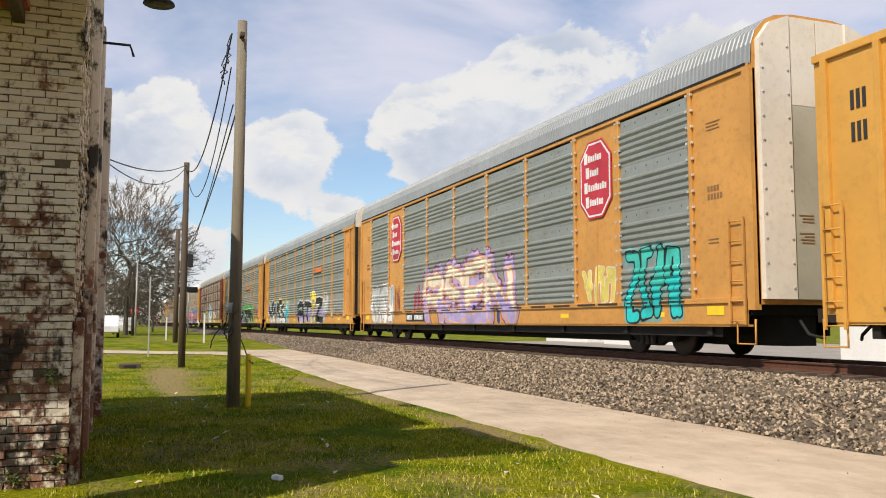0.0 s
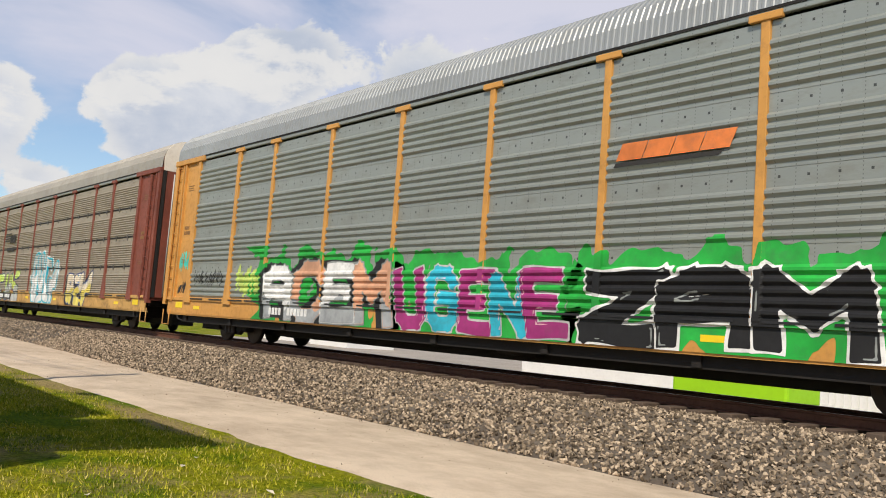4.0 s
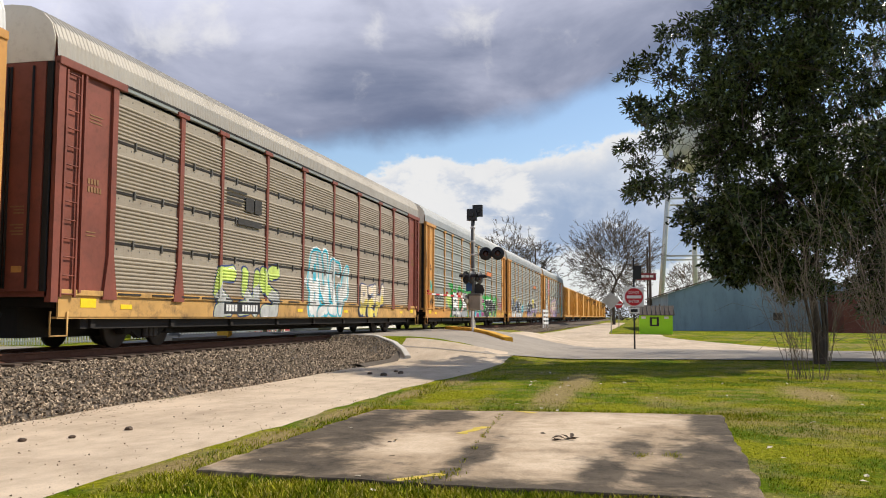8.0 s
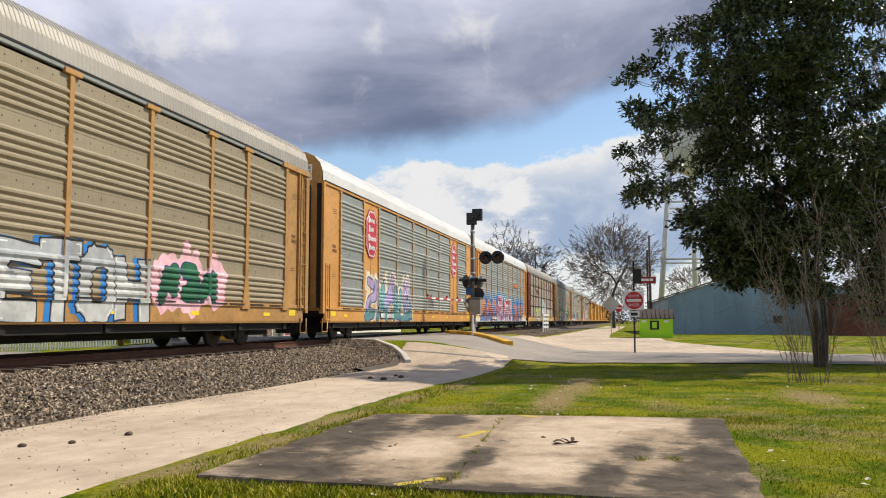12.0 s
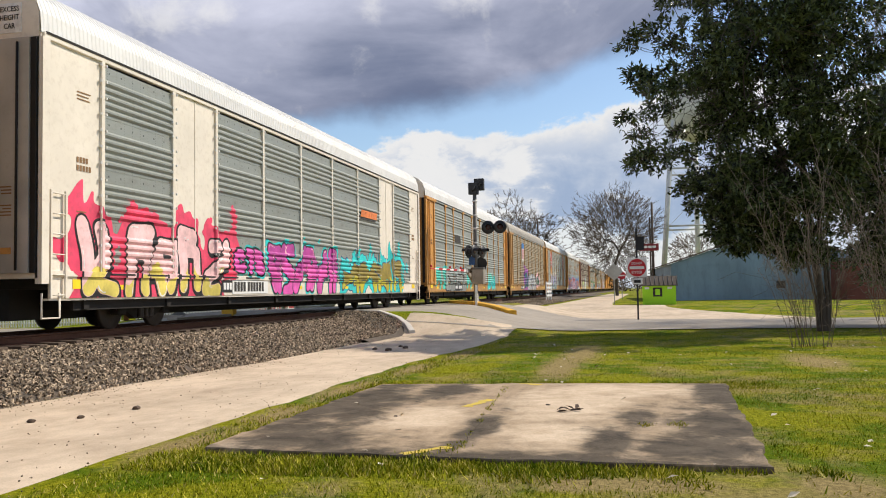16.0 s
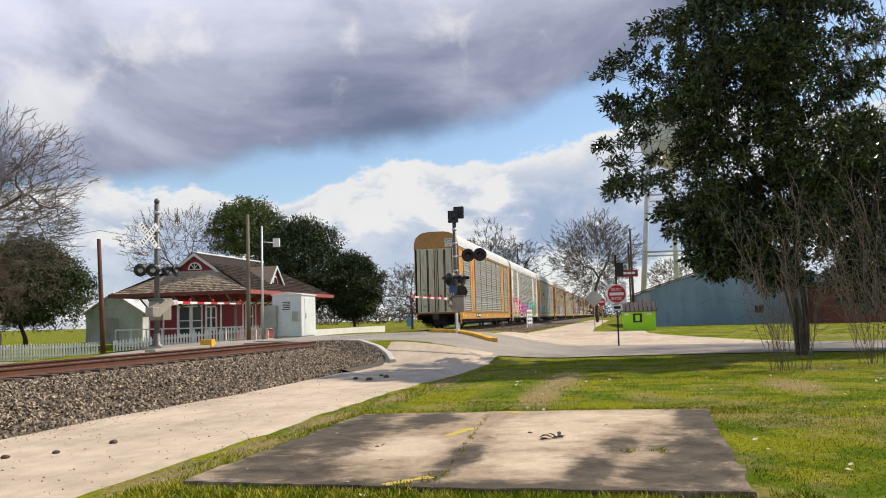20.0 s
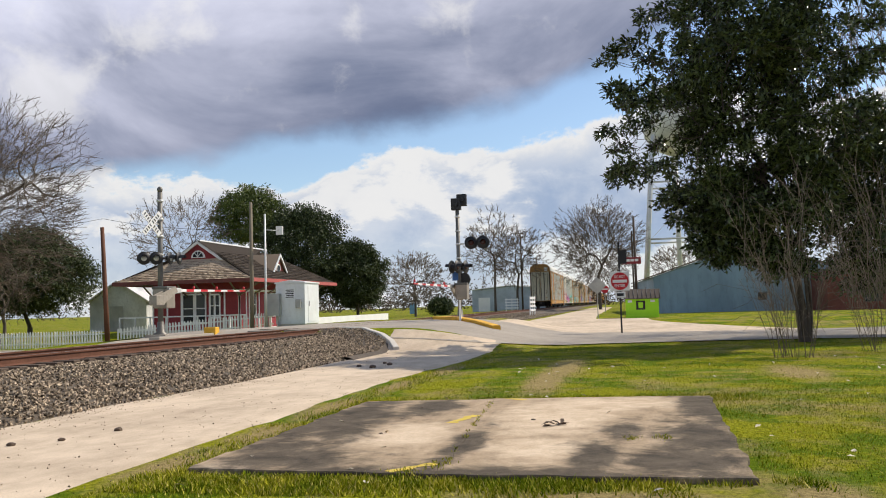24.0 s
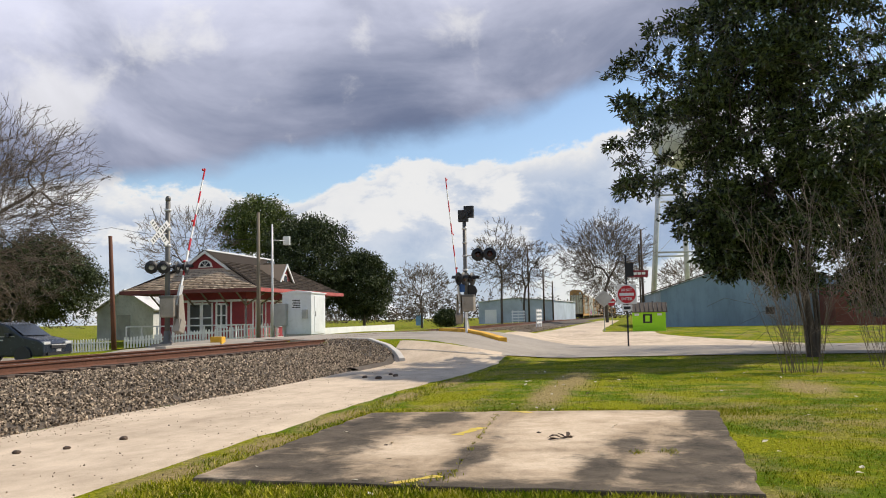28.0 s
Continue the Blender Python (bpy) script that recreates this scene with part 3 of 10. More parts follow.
def sheet(name, label, material, inside, x0, x1, y0, y1, ds=0.5, lift=0.02, edge=0.12):
    """A paved strip laid on the land: rows of points between two edge lines, y as a function of x."""
    bm = bmesh.new()
    n = max(2, int((x1 - x0) / ds))
    rows = []
    for i in range(n + 1):
        x = x0 + (x1 - x0) * i / n
        a, b = inside(x)
        a += edge * (noise.noise((x * 0.9, 3.1, 0)) + 0.5 * noise.noise((x * 3.1, 8.1, 0)))
        b += edge * (noise.noise((x * 0.9, 7.7, 0)) + 0.5 * noise.noise((x * 3.1, 1.1, 0)))
        k = 9
        rows.append([bm.verts.new((x, a + (b - a) * j / k, level(x, a + (b - a) * j / k) + (lift if 0 < j < k else -0.03))) for j in range(k + 1)])
    for r, q in zip(rows, rows[1:]):
        for j in range(len(r) - 1):
            bm.faces.new((r[j], q[j], q[j + 1], r[j + 1])).smooth = True
    return tagged(part(name, bm, material), label, "road", kind="structure")


def build_roads():
    sheet("road_lane", "pale sun-bleached gravel lane beside the railway ballast", M["lane"],
          lambda x: (lane_edge(x), toe(x) + 0.25), -48, 31.0, 0, 0)
    sheet("ballast_end", "crushed stone round the end of the ballast bank", M["ballast"], lambda x: (float(np.interp(x, (25, 28.9, 29.6, 30.2, 30.9, 31.1), (7.85, 7.85, 8.15, 8.65, 9.55, 10.5))), 11.2), 25.0, 31.1, 0, 0, 0.2, 0.10, 0.03)
    sheet("ballast_verge", "crushed stone between the gravel drive and the track", M["ballast"], lambda x: (7.6 - 1.0 * step(48, 66, x), 10.9), 47.4, 170.0, 0, 0, 0.8, 0.04)
    sheet("gravel_verge", "grey gravel strip beyond the track", M["road"], lambda x: (13.9, 17.6 + 1.5 * step(22, 30, x)), -30.0, 32.4, 0, 0, 0.5, 0.05)
    # the lane's bend towards the far street
    bm = bmesh.new()
    rows = []
    for i in range(41):
        a = i / 40
        x = -40 - 8 * math.sin(a * math.pi / 2) - 6 * a
        y = 7.2 - 34 * a ** 1.6
        t = Vector((-10.0, -34 * 1.6 * max(a, 0.02) ** 0.6, 0)).normalized()
        s = Vector((t.y, -t.x, 0))
        rows.append([bm.verts.new((x + s.x * w, y + s.y * w, level(x + s.x * w, y + s.y * w) + 0.03)) for w in (-1.7, -0.6, 0.6, 1.7)])
    for r, q in zip(rows, rows[1:]):
        for j in range(3):
            bm.faces.new((r[j], r[j + 1], q[j + 1], q[j])).smooth = True
    bmesh.ops.recalc_face_normals(bm, faces=bm.faces[:])
    for f in bm.faces:
        if f.normal.z < 0:
            f.normal_flip()
    tagged(part("road_bend", bm, M["lane"]), "pale gravel track bending away over the grass", "road", kind="structure")
    # the street over the crossing
    bm = bmesh.new()
    rows = []
    for i in range(121):
        y = -70 + i * 1.0
        w0 = 32.2 - 2.2 * step(1, 5.5, y) * (1 - step(9.5, 12.0, y))
        w1 = 43.2 + 3.5 * step(2, 7, y) * (1 - step(13, 17, y))
        rows.append([bm.verts.new((w0 + (w1 - w0) * j / 10, y, level(w0 + (w1 - w0) * j / 10, y) + 0.035)) for j in range(11)])
    for r, q in zip(rows, rows[1:]):
        for j in range(10):
            bm.faces.new((r[j], r[j + 1], q[j + 1], q[j])).smooth = True
    tagged(part("road_street", bm, M["road"]), "worn grey asphalt street rising over the level crossing", "road", kind="structure")
    sheet("road_drive", "pale gravel drive beside the track beyond the crossing", M["lane"],
          lambda x: (1.2 + 0.7 * step(44, 75, x), 7.2 - 0.9 * step(46, 70, x)), 43.0, 170.0, 0, 0, 1.0, 0.03)
    sheet("road_apron", "pale gravel apron between the street and the lime kiosk", M["lane"],
          lambda x: (-9.5 + 7.6 * step(43, 58, x), 2.5), 43.0, 59.2, 0, 0, 0.5, 0.02)


SLAB_Z = 0.055


def crack_y(x):
    """The long crack across the slab."""
    return 1.70 + 0.36 * (x - 7.6) / 5.8 + 0.10 * noise.noise((x * 1.1, 4.0, 0)) + 0.05 * noise.noise((x * 4.2, 1.0, 0))


def build_slab():
    t = thing("concrete_slab", pose(0, 0, 0), "stained weathered concrete slab set in the grass, cracked across", "slab", kind="structure")
    low = -0.2

    def rough(a, b, n, j):
        out = []
        for i in range(n):
            k = i / n
            x, y = a[0] + (b[0] - a[0]) * k, a[1] + (b[1] - a[1]) * k
            out.append((x + j * noise.noise((x * 2.3, y * 2.3, 1)) + j * 0.5 * noise.noise((x * 7, y * 7, 4)), y + j * noise.noise((x * 2.3, y * 2.3, 9)) + j * 0.5 * noise.noise((x * 7, y * 7, 2))))
        return out
    x0, x1 = 7.62, 13.75
    line = [x0 + (x1 - x0) * i / 40 for i in range(41)]
    # two pieces, one on each side of the crack
    for s in (1, -1):
        w = [0.002 + 0.007 * abs(noise.noise((x * 2.7, s, 3))) for x in line]
        run = [(x, crack_y(x) + s * q) for x, q in zip(line, w)]
        if s > 0:
            pts = run + rough((13.66, 2.2), (13.45, 4.15), 12, 0.06)[1:] + rough((13.45, 4.15), (7.78, 4.22), 40, 0.09) + rough((7.78, 4.22), (7.62, 1.75), 16, 0.05)[:-1]
        else:
            pts = run[::-1] + rough((7.62, 1.65), (7.60, -1.02), 16, 0.05)[1:] + rough((7.60, -1.02), (13.98, -1.24), 40, 0.06) + rough((13.98, -1.24), (13.75, 2.0), 16, 0.06)[:-1]
        bm = bmesh.new()
        top = [bm.verts.new((x, y, SLAB_Z)) for x, y in pts]
        cx, cy = sum(p[0] for p in pts) / len(pts), sum(p[1] for p in pts) / len(pts)
        mid = [bm.verts.new((x + (x - cx) * 0.003, y + (y - cy) * 0.003, SLAB_Z - 0.014)) for x, y in pts]
        foot = [bm.verts.new((x + (x - cx) * 0.004, y + (y - cy) * 0.004, low)) for x, y in pts]
        bm.faces.new(top)
        n = len(pts)
        for a, b in ((top, mid), (mid, foot)):
            for i in range(n):
                bm.faces.new((a[i], b[i], b[(i + 1) % n], a[(i + 1) % n]))
        bmesh.ops.recalc_face_normals(bm, faces=bm.faces[:])
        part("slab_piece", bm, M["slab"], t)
    # earth in the crack
    bm = bmesh.new()
    rows = [[bm.verts.new((x, crack_y(x) + o, SLAB_Z - 0.010)) for o in (-0.05, 0.05)] for x in line]
    for r, q in zip(rows, rows[1:]):
        bm.faces.new((r[0], q[0], q[1], r[1]))
    part("crack_earth", bm, M["tie"], t)
    # yellow paint dashes
    mark = worn("faint_yellow_paint", (0.58, 0.43, 0.06), (0.38, 0.29, 0.16), 0.9, 0, 0.9, 9, 3, 0.0)
    for (x, y, l, w, a) in ((7.9, 2.0, 0.55, 0.11, -40), (11.3, 2.12, 0.8, 0.12, -14), (13.6, 1.72, 0.4, 0.12, 60)):
        bm = bmesh.new()
        vs = []
        for s in (-1, 1):
            for i in range(13):
                u = -l / 2 + l * i / 12
                vs.append((u, s * w / 2 * (1 + 0.9 * noise.noise((u * 7, s * 3, x)))))
        q = [bm.verts.new((*p, 0.004)) for p in vs]
        for i in range(12):
            bm.faces.new((q[i], q[i + 1], q[i + 14], q[i + 13]))
        ob = part("paint_mark", bm, mark, t, "faded yellow paint dash")
        ob.matrix_basis = pose(x, y, SLAB_Z, 0, 0, a)


def build_track():
    # ballast bank
    bm = bmesh.new()
    rows = []
    xs = spaced(-420, 700, 0, 1.2, 1.04)
    prof = [(-3.6, -0.92), (-3.2, -0.80), (-1.95, -0.28), (-1.5, -0.24), (1.5, -0.24), (1.95, -0.28), (3.0, -0.5), (3.6, -0.62)]
    for x in xs:
        sq = step(30.6, 31.6, x) * (1 - step(46.5, 48.5, x))
        r = []
        for i, (u, z) in enumerate(prof):
            wob = 0.10 * noise.noise((x * 0.8, u, 0)) + 0.05 * noise.noise((x * 2.7, u, 5))
            if i < 2:
                u = toe(x) - TRACK_Y + (0.05 if i else -0.3)
            y = TRACK_Y + u + (wob if i in (0, 1, 2, 6, 7) else 0)
            zz = RAIL_Z + z + 0.4 * (wob if i in (1, 2, 5, 6) else 0)
            r.append(bm.verts.new((x, y, zz - 0.3 * sq)))
        rows.append(r)
    for r, q in zip(rows, rows[1:]):
        for j in range(len(r) - 1):
            bm.faces.new((r[j], q[j], q[j + 1], r[j + 1])).smooth = True
    tagged(part("ballast_bank", bm, M["ballast"]), "bank of grey-brown crushed stone under the railway track", "ballast", kind="structure")
    # rails
    head = [(-0.075, -0.17), (0.075, -0.17), (0.07, -0.155), (0.012, -0.135), (0.010, -0.045), (0.037, -0.035), (0.037, -0.004), (0.030, 0), (-0.030, 0), (-0.037, -0.004), (-0.037, -0.035), (-0.010, -0.045), (-0.012, -0.135), (-0.07, -0.155)]
    for s in (-0.755, 0.755):
        t = thing("rail", pose(0, TRACK_Y + s, RAIL_Z), "rust-brown steel railway rail", "rail", "the two rails", "structure")
        bm = bmesh.new()
        prism(bm, head, -420, 700, 0, "yz")
        for f in bm.faces:
            if f.normal.z > 0.9 and all(abs(v.co.z) < 0.002 for v in f.verts):
                f.material_index = 1
        part("rail_bar", bm, [M["rust"], M["rail_top"]], t)
    # sleepers
    bm = bmesh.new()
    box(bm, -0.11, 0.11, -1.3, 1.3, -0.10, 0.0)
    bmesh.ops.bevel(bm, geom=bm.edges[:], offset=0.012, segments=1, affect="EDGES")
    proto = tagged(part("sleeper", bm, M["tie"]), "dark creosoted wooden sleeper half sunk in ballast", "sleeper", "sleepers of the track", "structure")
    proto.matrix_basis = pose(-34.9, TRACK_Y, RAIL_Z - 0.16)
    for i in range(1, 130):
        x = -34.9 + i * 0.52
        if x > 30:
            break
        copy_thing(proto, pose(x, TRACK_Y, RAIL_Z - 0.16 + random.uniform(-0.01, 0.008), 0, 0, random.uniform(-1, 1)))


def stones_mesh(name, n, place, size, material, label, category):
    rng = np.random.default_rng(5)
    o = np.array([(1, 0, 0), (-1, 0, 0), (0, 1, 0), (0, -1, 0), (0, 0, 1), (0, 0, -1)], float)
    tri = np.array([(0, 2, 4), (2, 1, 4), (1, 3, 4), (3, 0, 4), (2, 0, 5), (1, 2, 5), (3, 1, 5), (0, 3, 5)])
    p = place(rng, n)
    n = len(p)
    v = o[None] * rng.uniform(0.55, 1.2, (n, 6, 1)) + rng.normal(0, 0.22, (n, 6, 3))
    q = rng.normal(size=(n, 4))
    q /= np.linalg.norm(q, axis=1)[:, None]
    w, x, y, z = q.T
    R = np.stack([1 - 2 * (y * y + z * z), 2 * (x * y - z * w), 2 * (x * z + y * w), 2 * (x * y + z * w), 1 - 2 * (x * x + z * z), 2 * (y * z - x * w), 2 * (x * z - y * w), 2 * (y * z + x * w), 1 - 2 * (x * x + y * y)], 1).reshape(n, 3, 3)
    v = np.einsum("nij,nkj->nki", R, v) * (rng.uniform(*size, (n, 1, 1)))
    v += p[:, None]
    me = bpy.data.meshes.new(name)
    f = (tri[None] + 6 * np.arange(n)[:, None, None]).reshape(-1, 3)
    me.from_pydata(v.reshape(-1, 3).tolist(), [], f.tolist())
    me.materials.append(material)
    return tagged(new(name, me), label, category, kind="stuff")


def bank(rng, n):
    x = np.concatenate([rng.uniform(-34, 31.0, n * 3 // 4), rng.uniform(-80, -34, n // 8), rng.uniform(48, 95, n // 8)])
    foot = np.array([toe(a) if a < 40 else 7.7 - 1.0 * step(48, 66, a) for a in x])
    k = rng.uniform(-0.03, 1.0, len(x))
    y = foot + (TRACK_Y - 0.85 - foot) * k
    u = y - TRACK_Y
    z = RAIL_Z + np.where(u < -1.95, -0.80 + 0.52 * (y - foot) / (TRACK_Y - 1.95 - foot), np.interp(u, [-1.95, -1.5, 0], [-0.28, -0.24, -0.24])) + 0.01
    z = np.maximum(z, np.array([level(a, b) + (0.08 if 25 < a < 31.2 else 0) if a > 25 else -1 for a, b in zip(x, y)]) + 0.03)
    inside = (x > 40) | (x < np.interp(y, (7.8, 8.2, 8.7, 9.6, 10.6), (28.8, 29.5, 30.1, 30.8, 31.0)))
    return np.stack([x, y, z], 1)[inside]


def strewn(rng, n):
    """Pebbles kicked from the ballast over the lane, thickest by its foot, and grit along the grass edge."""
    x = np.concatenate([rng.uniform(-26, 30, n // 2), rng.uniform(4, 18, n // 2)])
    k = np.where(rng.uniform(size=n) < 0.7, 1 - rng.exponential(0.06, n), rng.uniform(0.0, 1.0, n) ** 2)
    k = np.clip(k, 0.0, 1.0)
    lo, hi = np.array([lane_edge(a) for a in x]), np.array([toe(a) for a in x])
    y = lo + (hi - lo) * k
    return np.stack([x, y, np.array([level(a, b) for a, b in zip(x, y)]) + 0.024], 1)


build_ground()
build_roads()
build_slab()
build_track()
stones_mesh("ballast_stones", 84000, bank, (0.017, 0.042), M["stone"], "loose grey and rusty crushed ballast stones", "stones")

stones_mesh("lane_pebbles", 2600, strewn, (0.005, 0.013), M["stone"], "scattered pebbles on the gravel lane", "stones")

# ---- the train ----
CAR, PITCH, HALF = 27.52, 28.90, 1.52      # body length, coupling to coupling, half width
REAR = -40.26                                 # where the first of the long cars ends at the start
SILL, FLOOR, EAVE, TOP = 0.68, 1.15, 5.60, 6.64
BAYS = [x * CAR / 27.7 for x in (0, 1.85, 4.6, 6.7, 9.55, 12.4, 15.3, 18.15, 21.0, 23.1, 25.85, 27.7)]


def paint(name, c, rough=0.55):
    return worn(name, c, tuple(x * 0.45 + 0.05 * min(1, max(c) * 4) for x in c), rough, 0.0, 0.6, 5, 1.6, 0.0, fade=0.3)


COL = {k: paint("spray_" + k, c) for k, c in dict(
    white=(0.72, 0.72, 0.70), black=(0.015, 0.015, 0.016), green=(0.02, 0.36, 0.05), cyan=(0.03, 0.42, 0.55), magenta=(0.33, 0.03, 0.17),
    pink=(0.75, 0.18, 0.42), rose=(0.78, 0.45, 0.50), teal=(0.05, 0.50, 0.42), lilac=(0.40, 0.32, 0.55), blue=(0.02, 0.18, 0.50), orange=(0.70, 0.20, 0.05),
    red=(0.50, 0.03, 0.05), purple=(0.32, 0.06, 0.38), lime=(0.50, 0.62, 0.14), yellow=(0.75, 0.62, 0.05), navy=(0.03, 0.05, 0.16), peach=(0.62, 0.33, 0.20), grey=(0.35, 0.37, 0.38),
    maroon=(0.22, 0.04, 0.05), crimson=(0.42, 0.03, 0.07), galv_white=(0.48, 0.49, 0.47), galv_grey=(0.25, 0.27, 0.26), yellow_pale=(0.66, 0.55, 0.12), teal_pale=(0.16, 0.36, 0.36),
    rust_orange=(0.50, 0.15, 0.04), cream=(0.70, 0.62, 0.48), deep_green=(0.01, 0.11, 0.05), olive=(0.26, 0.20, 0.03), aqua=(0.02, 0.55, 0.55), sea_green=(0.08, 0.24, 0.25), tint=(0.05, 0.045, 0.04), pale_pink=(0.80, 0.50, 0.50), hot_red=(0.72, 0.06, 0.13), hot_pink=(0.70, 0.10, 0.42), violet_pink=(0.42, 0.05, 0.28), yellow_olive=(0.52, 0.46, 0.03)).items()}
PROTO = {}


def corrugated(w, rows=4, ridges=5, z0=FLOOR, z1=EAVE - 0.17, gap=0.0, depth=0.048):
    """Side sheet of width w, from x = 0: rows of pressed ridges with a flat band above each."""
    bm = bmesh.new()
    prof = []
    h = (z1 - z0) / rows
    for r in range(rows):
        b = z0 + r * h
        prof.append((0.0, b + gap))
        for i in range(ridges):
            a = b + h * (0.06 + 0.70 * i / ridges)
            p = h * 0.70 / ridges
            prof += [(0.0, a), (-depth, a + 0.30 * p), (-depth, a + 0.58 * p), (0.0, a + 0.9 * p)]
        prof.append((0.0, b + h - gap - 0.01))
        prof.append((0.012, b + h - gap))
    lo = [bm.verts.new((0, y, z)) for y, z in prof]
    hi = [bm.verts.new((w, y, z)) for y, z in prof]
    for i in range(len(prof) - 1):
        bm.faces.new((lo[i], hi[i], hi[i + 1], lo[i + 1]))
    back = [bm.verts.new((x, 0.05, z)) for x, z in ((0, z0), (w, z0), (w, z1), (0, z1))]
    bm.faces.new(back[::-1])
    return bm


def roof_bm():
    bm = bmesh.new()
    half = [(-HALF - 0.02, EAVE - 0.02), (-HALF + 0.01, EAVE + 0.36), (-1.41, EAVE + 0.63), (-1.2, EAVE + 0.85), (-0.92, EAVE + 0.98), (-0.5, TOP)]
    cs = half + [(-y, z) for y, z in half[::-1]]
    rows, x, k = [], 0.0, 0
    xs = []
    n = 210
    for i in range(n):
        a = CAR * i / n
        w = CAR / n
        xs += [(a, 0.0), (a + 0.40 * w, 0.0), (a + 0.55 * w, 0.018), (a + 0.85 * w, 0.018)]
    xs.append((CAR, 0.0))
    for x, d in xs:
        rows.append([bm.verts.new((x, y * (1 + d * 0.25), z + d)) for y, z in cs])
    for r, q in zip(rows, rows[1:]):
        for j in range(len(cs) - 1):
            bm.faces.new((r[j], q[j], q[j + 1], r[j + 1]))
    return bm


def truck_parts(t):
    """One four-wheel bogie, centred on its pivot."""
    for x in (-0.88, 0.88):
        bm = bmesh.new()
        tube(bm, [(x, -0.95, 0.42), (x, 0.95, 0.42)], 0.08, 8)
        ax = part("axle", bm, M["steel"], t)
        for s in (-1, 1):
            bm = bmesh.new()
            lathe(bm, [(0.16, -0.07), (0.42, -0.07), (0.44, -0.05), (0.42, 0.06), (0.38, 0.07), (0.34, 0.03), (0.16, 0.04)], "y", 20, (x, s * 0.755, 0.42))
            part("wheel", bm, M["steel"], t)
            bm = bmesh.new()
            box(bm, x - 0.15, x + 0.15, s * 1.0 - 0.12, s * 1.0 + 0.12, 0.30, 0.58)
            bmesh.ops.bevel(bm, geom=bm.edges[:], offset=0.03, segments=1, affect="EDGES")
            part("axle_box", bm, M["black"], t)
    for s in (-1, 1):
        bm = bmesh.new()
        prism(bm, [(-1.1, 0.52), (-0.75, 0.56), (-0.42, 0.72), (0.42, 0.72), (0.75, 0.56), (1.1, 0.52), (1.05, 0.38), (0.7, 0.38), (0.35, 0.20), (-0.35, 0.20), (-0.7, 0.38), (-1.05, 0.38)], s * 1.0 - 0.07, s * 1.0 + 0.07)
        part("side_frame", bm, M["black"], t)
        for x in (-0.2, 0.0, 0.2):
            bm = bmesh.new()
            lathe(bm, [(0.07, 0.22), (0.085, 0.25), (0.07, 0.28), (0.085, 0.32), (0.07, 0.36), (0.085, 0.40), (0.07, 0.44), (0.085, 0.48), (0.07, 0.52)], "z", 8, (x, s * 1.11, 0))
            part("spring", bm, M["steel"], t)
    bm = bmesh.new()
    box(bm, -0.22, 0.22, -1.05, 1.05, 0.46, 0.72)
    part("bolster", bm, M["black"], t)


def ladder(parent, x, z0, z1, mat, y=-HALF - 0.06, w=0.42, name="ladder"):
    bm = bmesh.new()
    for s in (0, w):
        box(bm, x + s - 0.025, x + s + 0.025, y - 0.02, y + 0.02, z0, z1)
    n = int((z1 - z0) / 0.36)
    for i in range(n + 1):
        z = z0 + 0.06 + (z1 - z0 - 0.12) * i / n
        tube(bm, [(x, y, z), (x + w, y, z)], 0.014, 5)
    return part(name, bm, mat, parent)


def bars(parent, x, z, widths, h, mat, y, gap=0.06, line=0.0, name="stencil"):
    """A line of unreadable writing as plain bars."""
    bm = bmesh.new()
    for w in widths:
        box(bm, x, x + w, y - 0.004, y + 0.004, z, z + h)
        x += w + gap
    return tagged(part(name, bm, mat, parent), kind="stuff")


def words(body, size=1.0, bold=0.0, depth=0.004, shear=0.0):
    """A bmesh of words in the built-in font, from x = 0 and z = 0 upwards, facing -y."""
    cu = bpy.data.curves.new("words", "FONT")
    cu.body, cu.size, cu.offset, cu.extrude, cu.shear = body, size, bold, depth, shear
    cu.resolution_u = 3
    ob = bpy.data.objects.new("words", cu)
    scene.collection.objects.link(ob)
    dg = bpy.context.evaluated_depsgraph_get()
    me = bpy.data.meshes.new_from_object(ob.evaluated_get(dg))
    bm = bmesh.new()
    bm.from_mesh(me)
    bpy.data.objects.remove(ob)
    bpy.data.meshes.remove(me)
    bmesh.ops.rotate(bm, verts=bm.verts, cent=(0, 0, 0), matrix=Matrix.Rotation(radians(90), 3, "X"))
    return bm


def fit_bm(bm, x0, x1, z0, z1, y):
    lo = [min(v.co[i] for v in bm.verts) for i in range(3)]
    hi = [max(v.co[i] for v in bm.verts) for i in range(3)]
    for v in bm.verts:
        v.co = Vector((x0 + (v.co.x - lo[0]) / (hi[0] - lo[0]) * (x1 - x0), y + (v.co.y - lo[1]) - (hi[1] - lo[1]), z0 + (v.co.z - lo[2]) / (hi[2] - lo[2]) * (z1 - z0)))
    return bm


GY = -HALF - 0.074   # plane of the sprayed letters, just proud of the posts
PY = -HALF - 0.105   # datum of the emblems


# strokes of the letters on a 4 x 6 grid: "xz xz, xz xz"
GLYPH = {"A": "00 05 16 36 45 40,03 43", "C": "45 36 16 05 01 10 30 41", "E": "46 06 00 40,03 33", "M": "00 06 23 46 40", "U": "06 01 10 30 41 46", "G": "45 36 16 05 01 10 30 41 43 23", "N": "00 06 40 46",
         "Z": "06 46 00 40", "O": "10 01 05 16 36 45 41 30 10", "R": "00 06 36 45 43 03,13 40", "T": "06 46,26 20", "S": "45 36 16 05 04 13 33 42 41 30 10 01", "H": "00 06,40 46,03 43",
         "I": "20 26", "P": "00 06 36 45 43 03", "W": "06 10 24 30 46"}
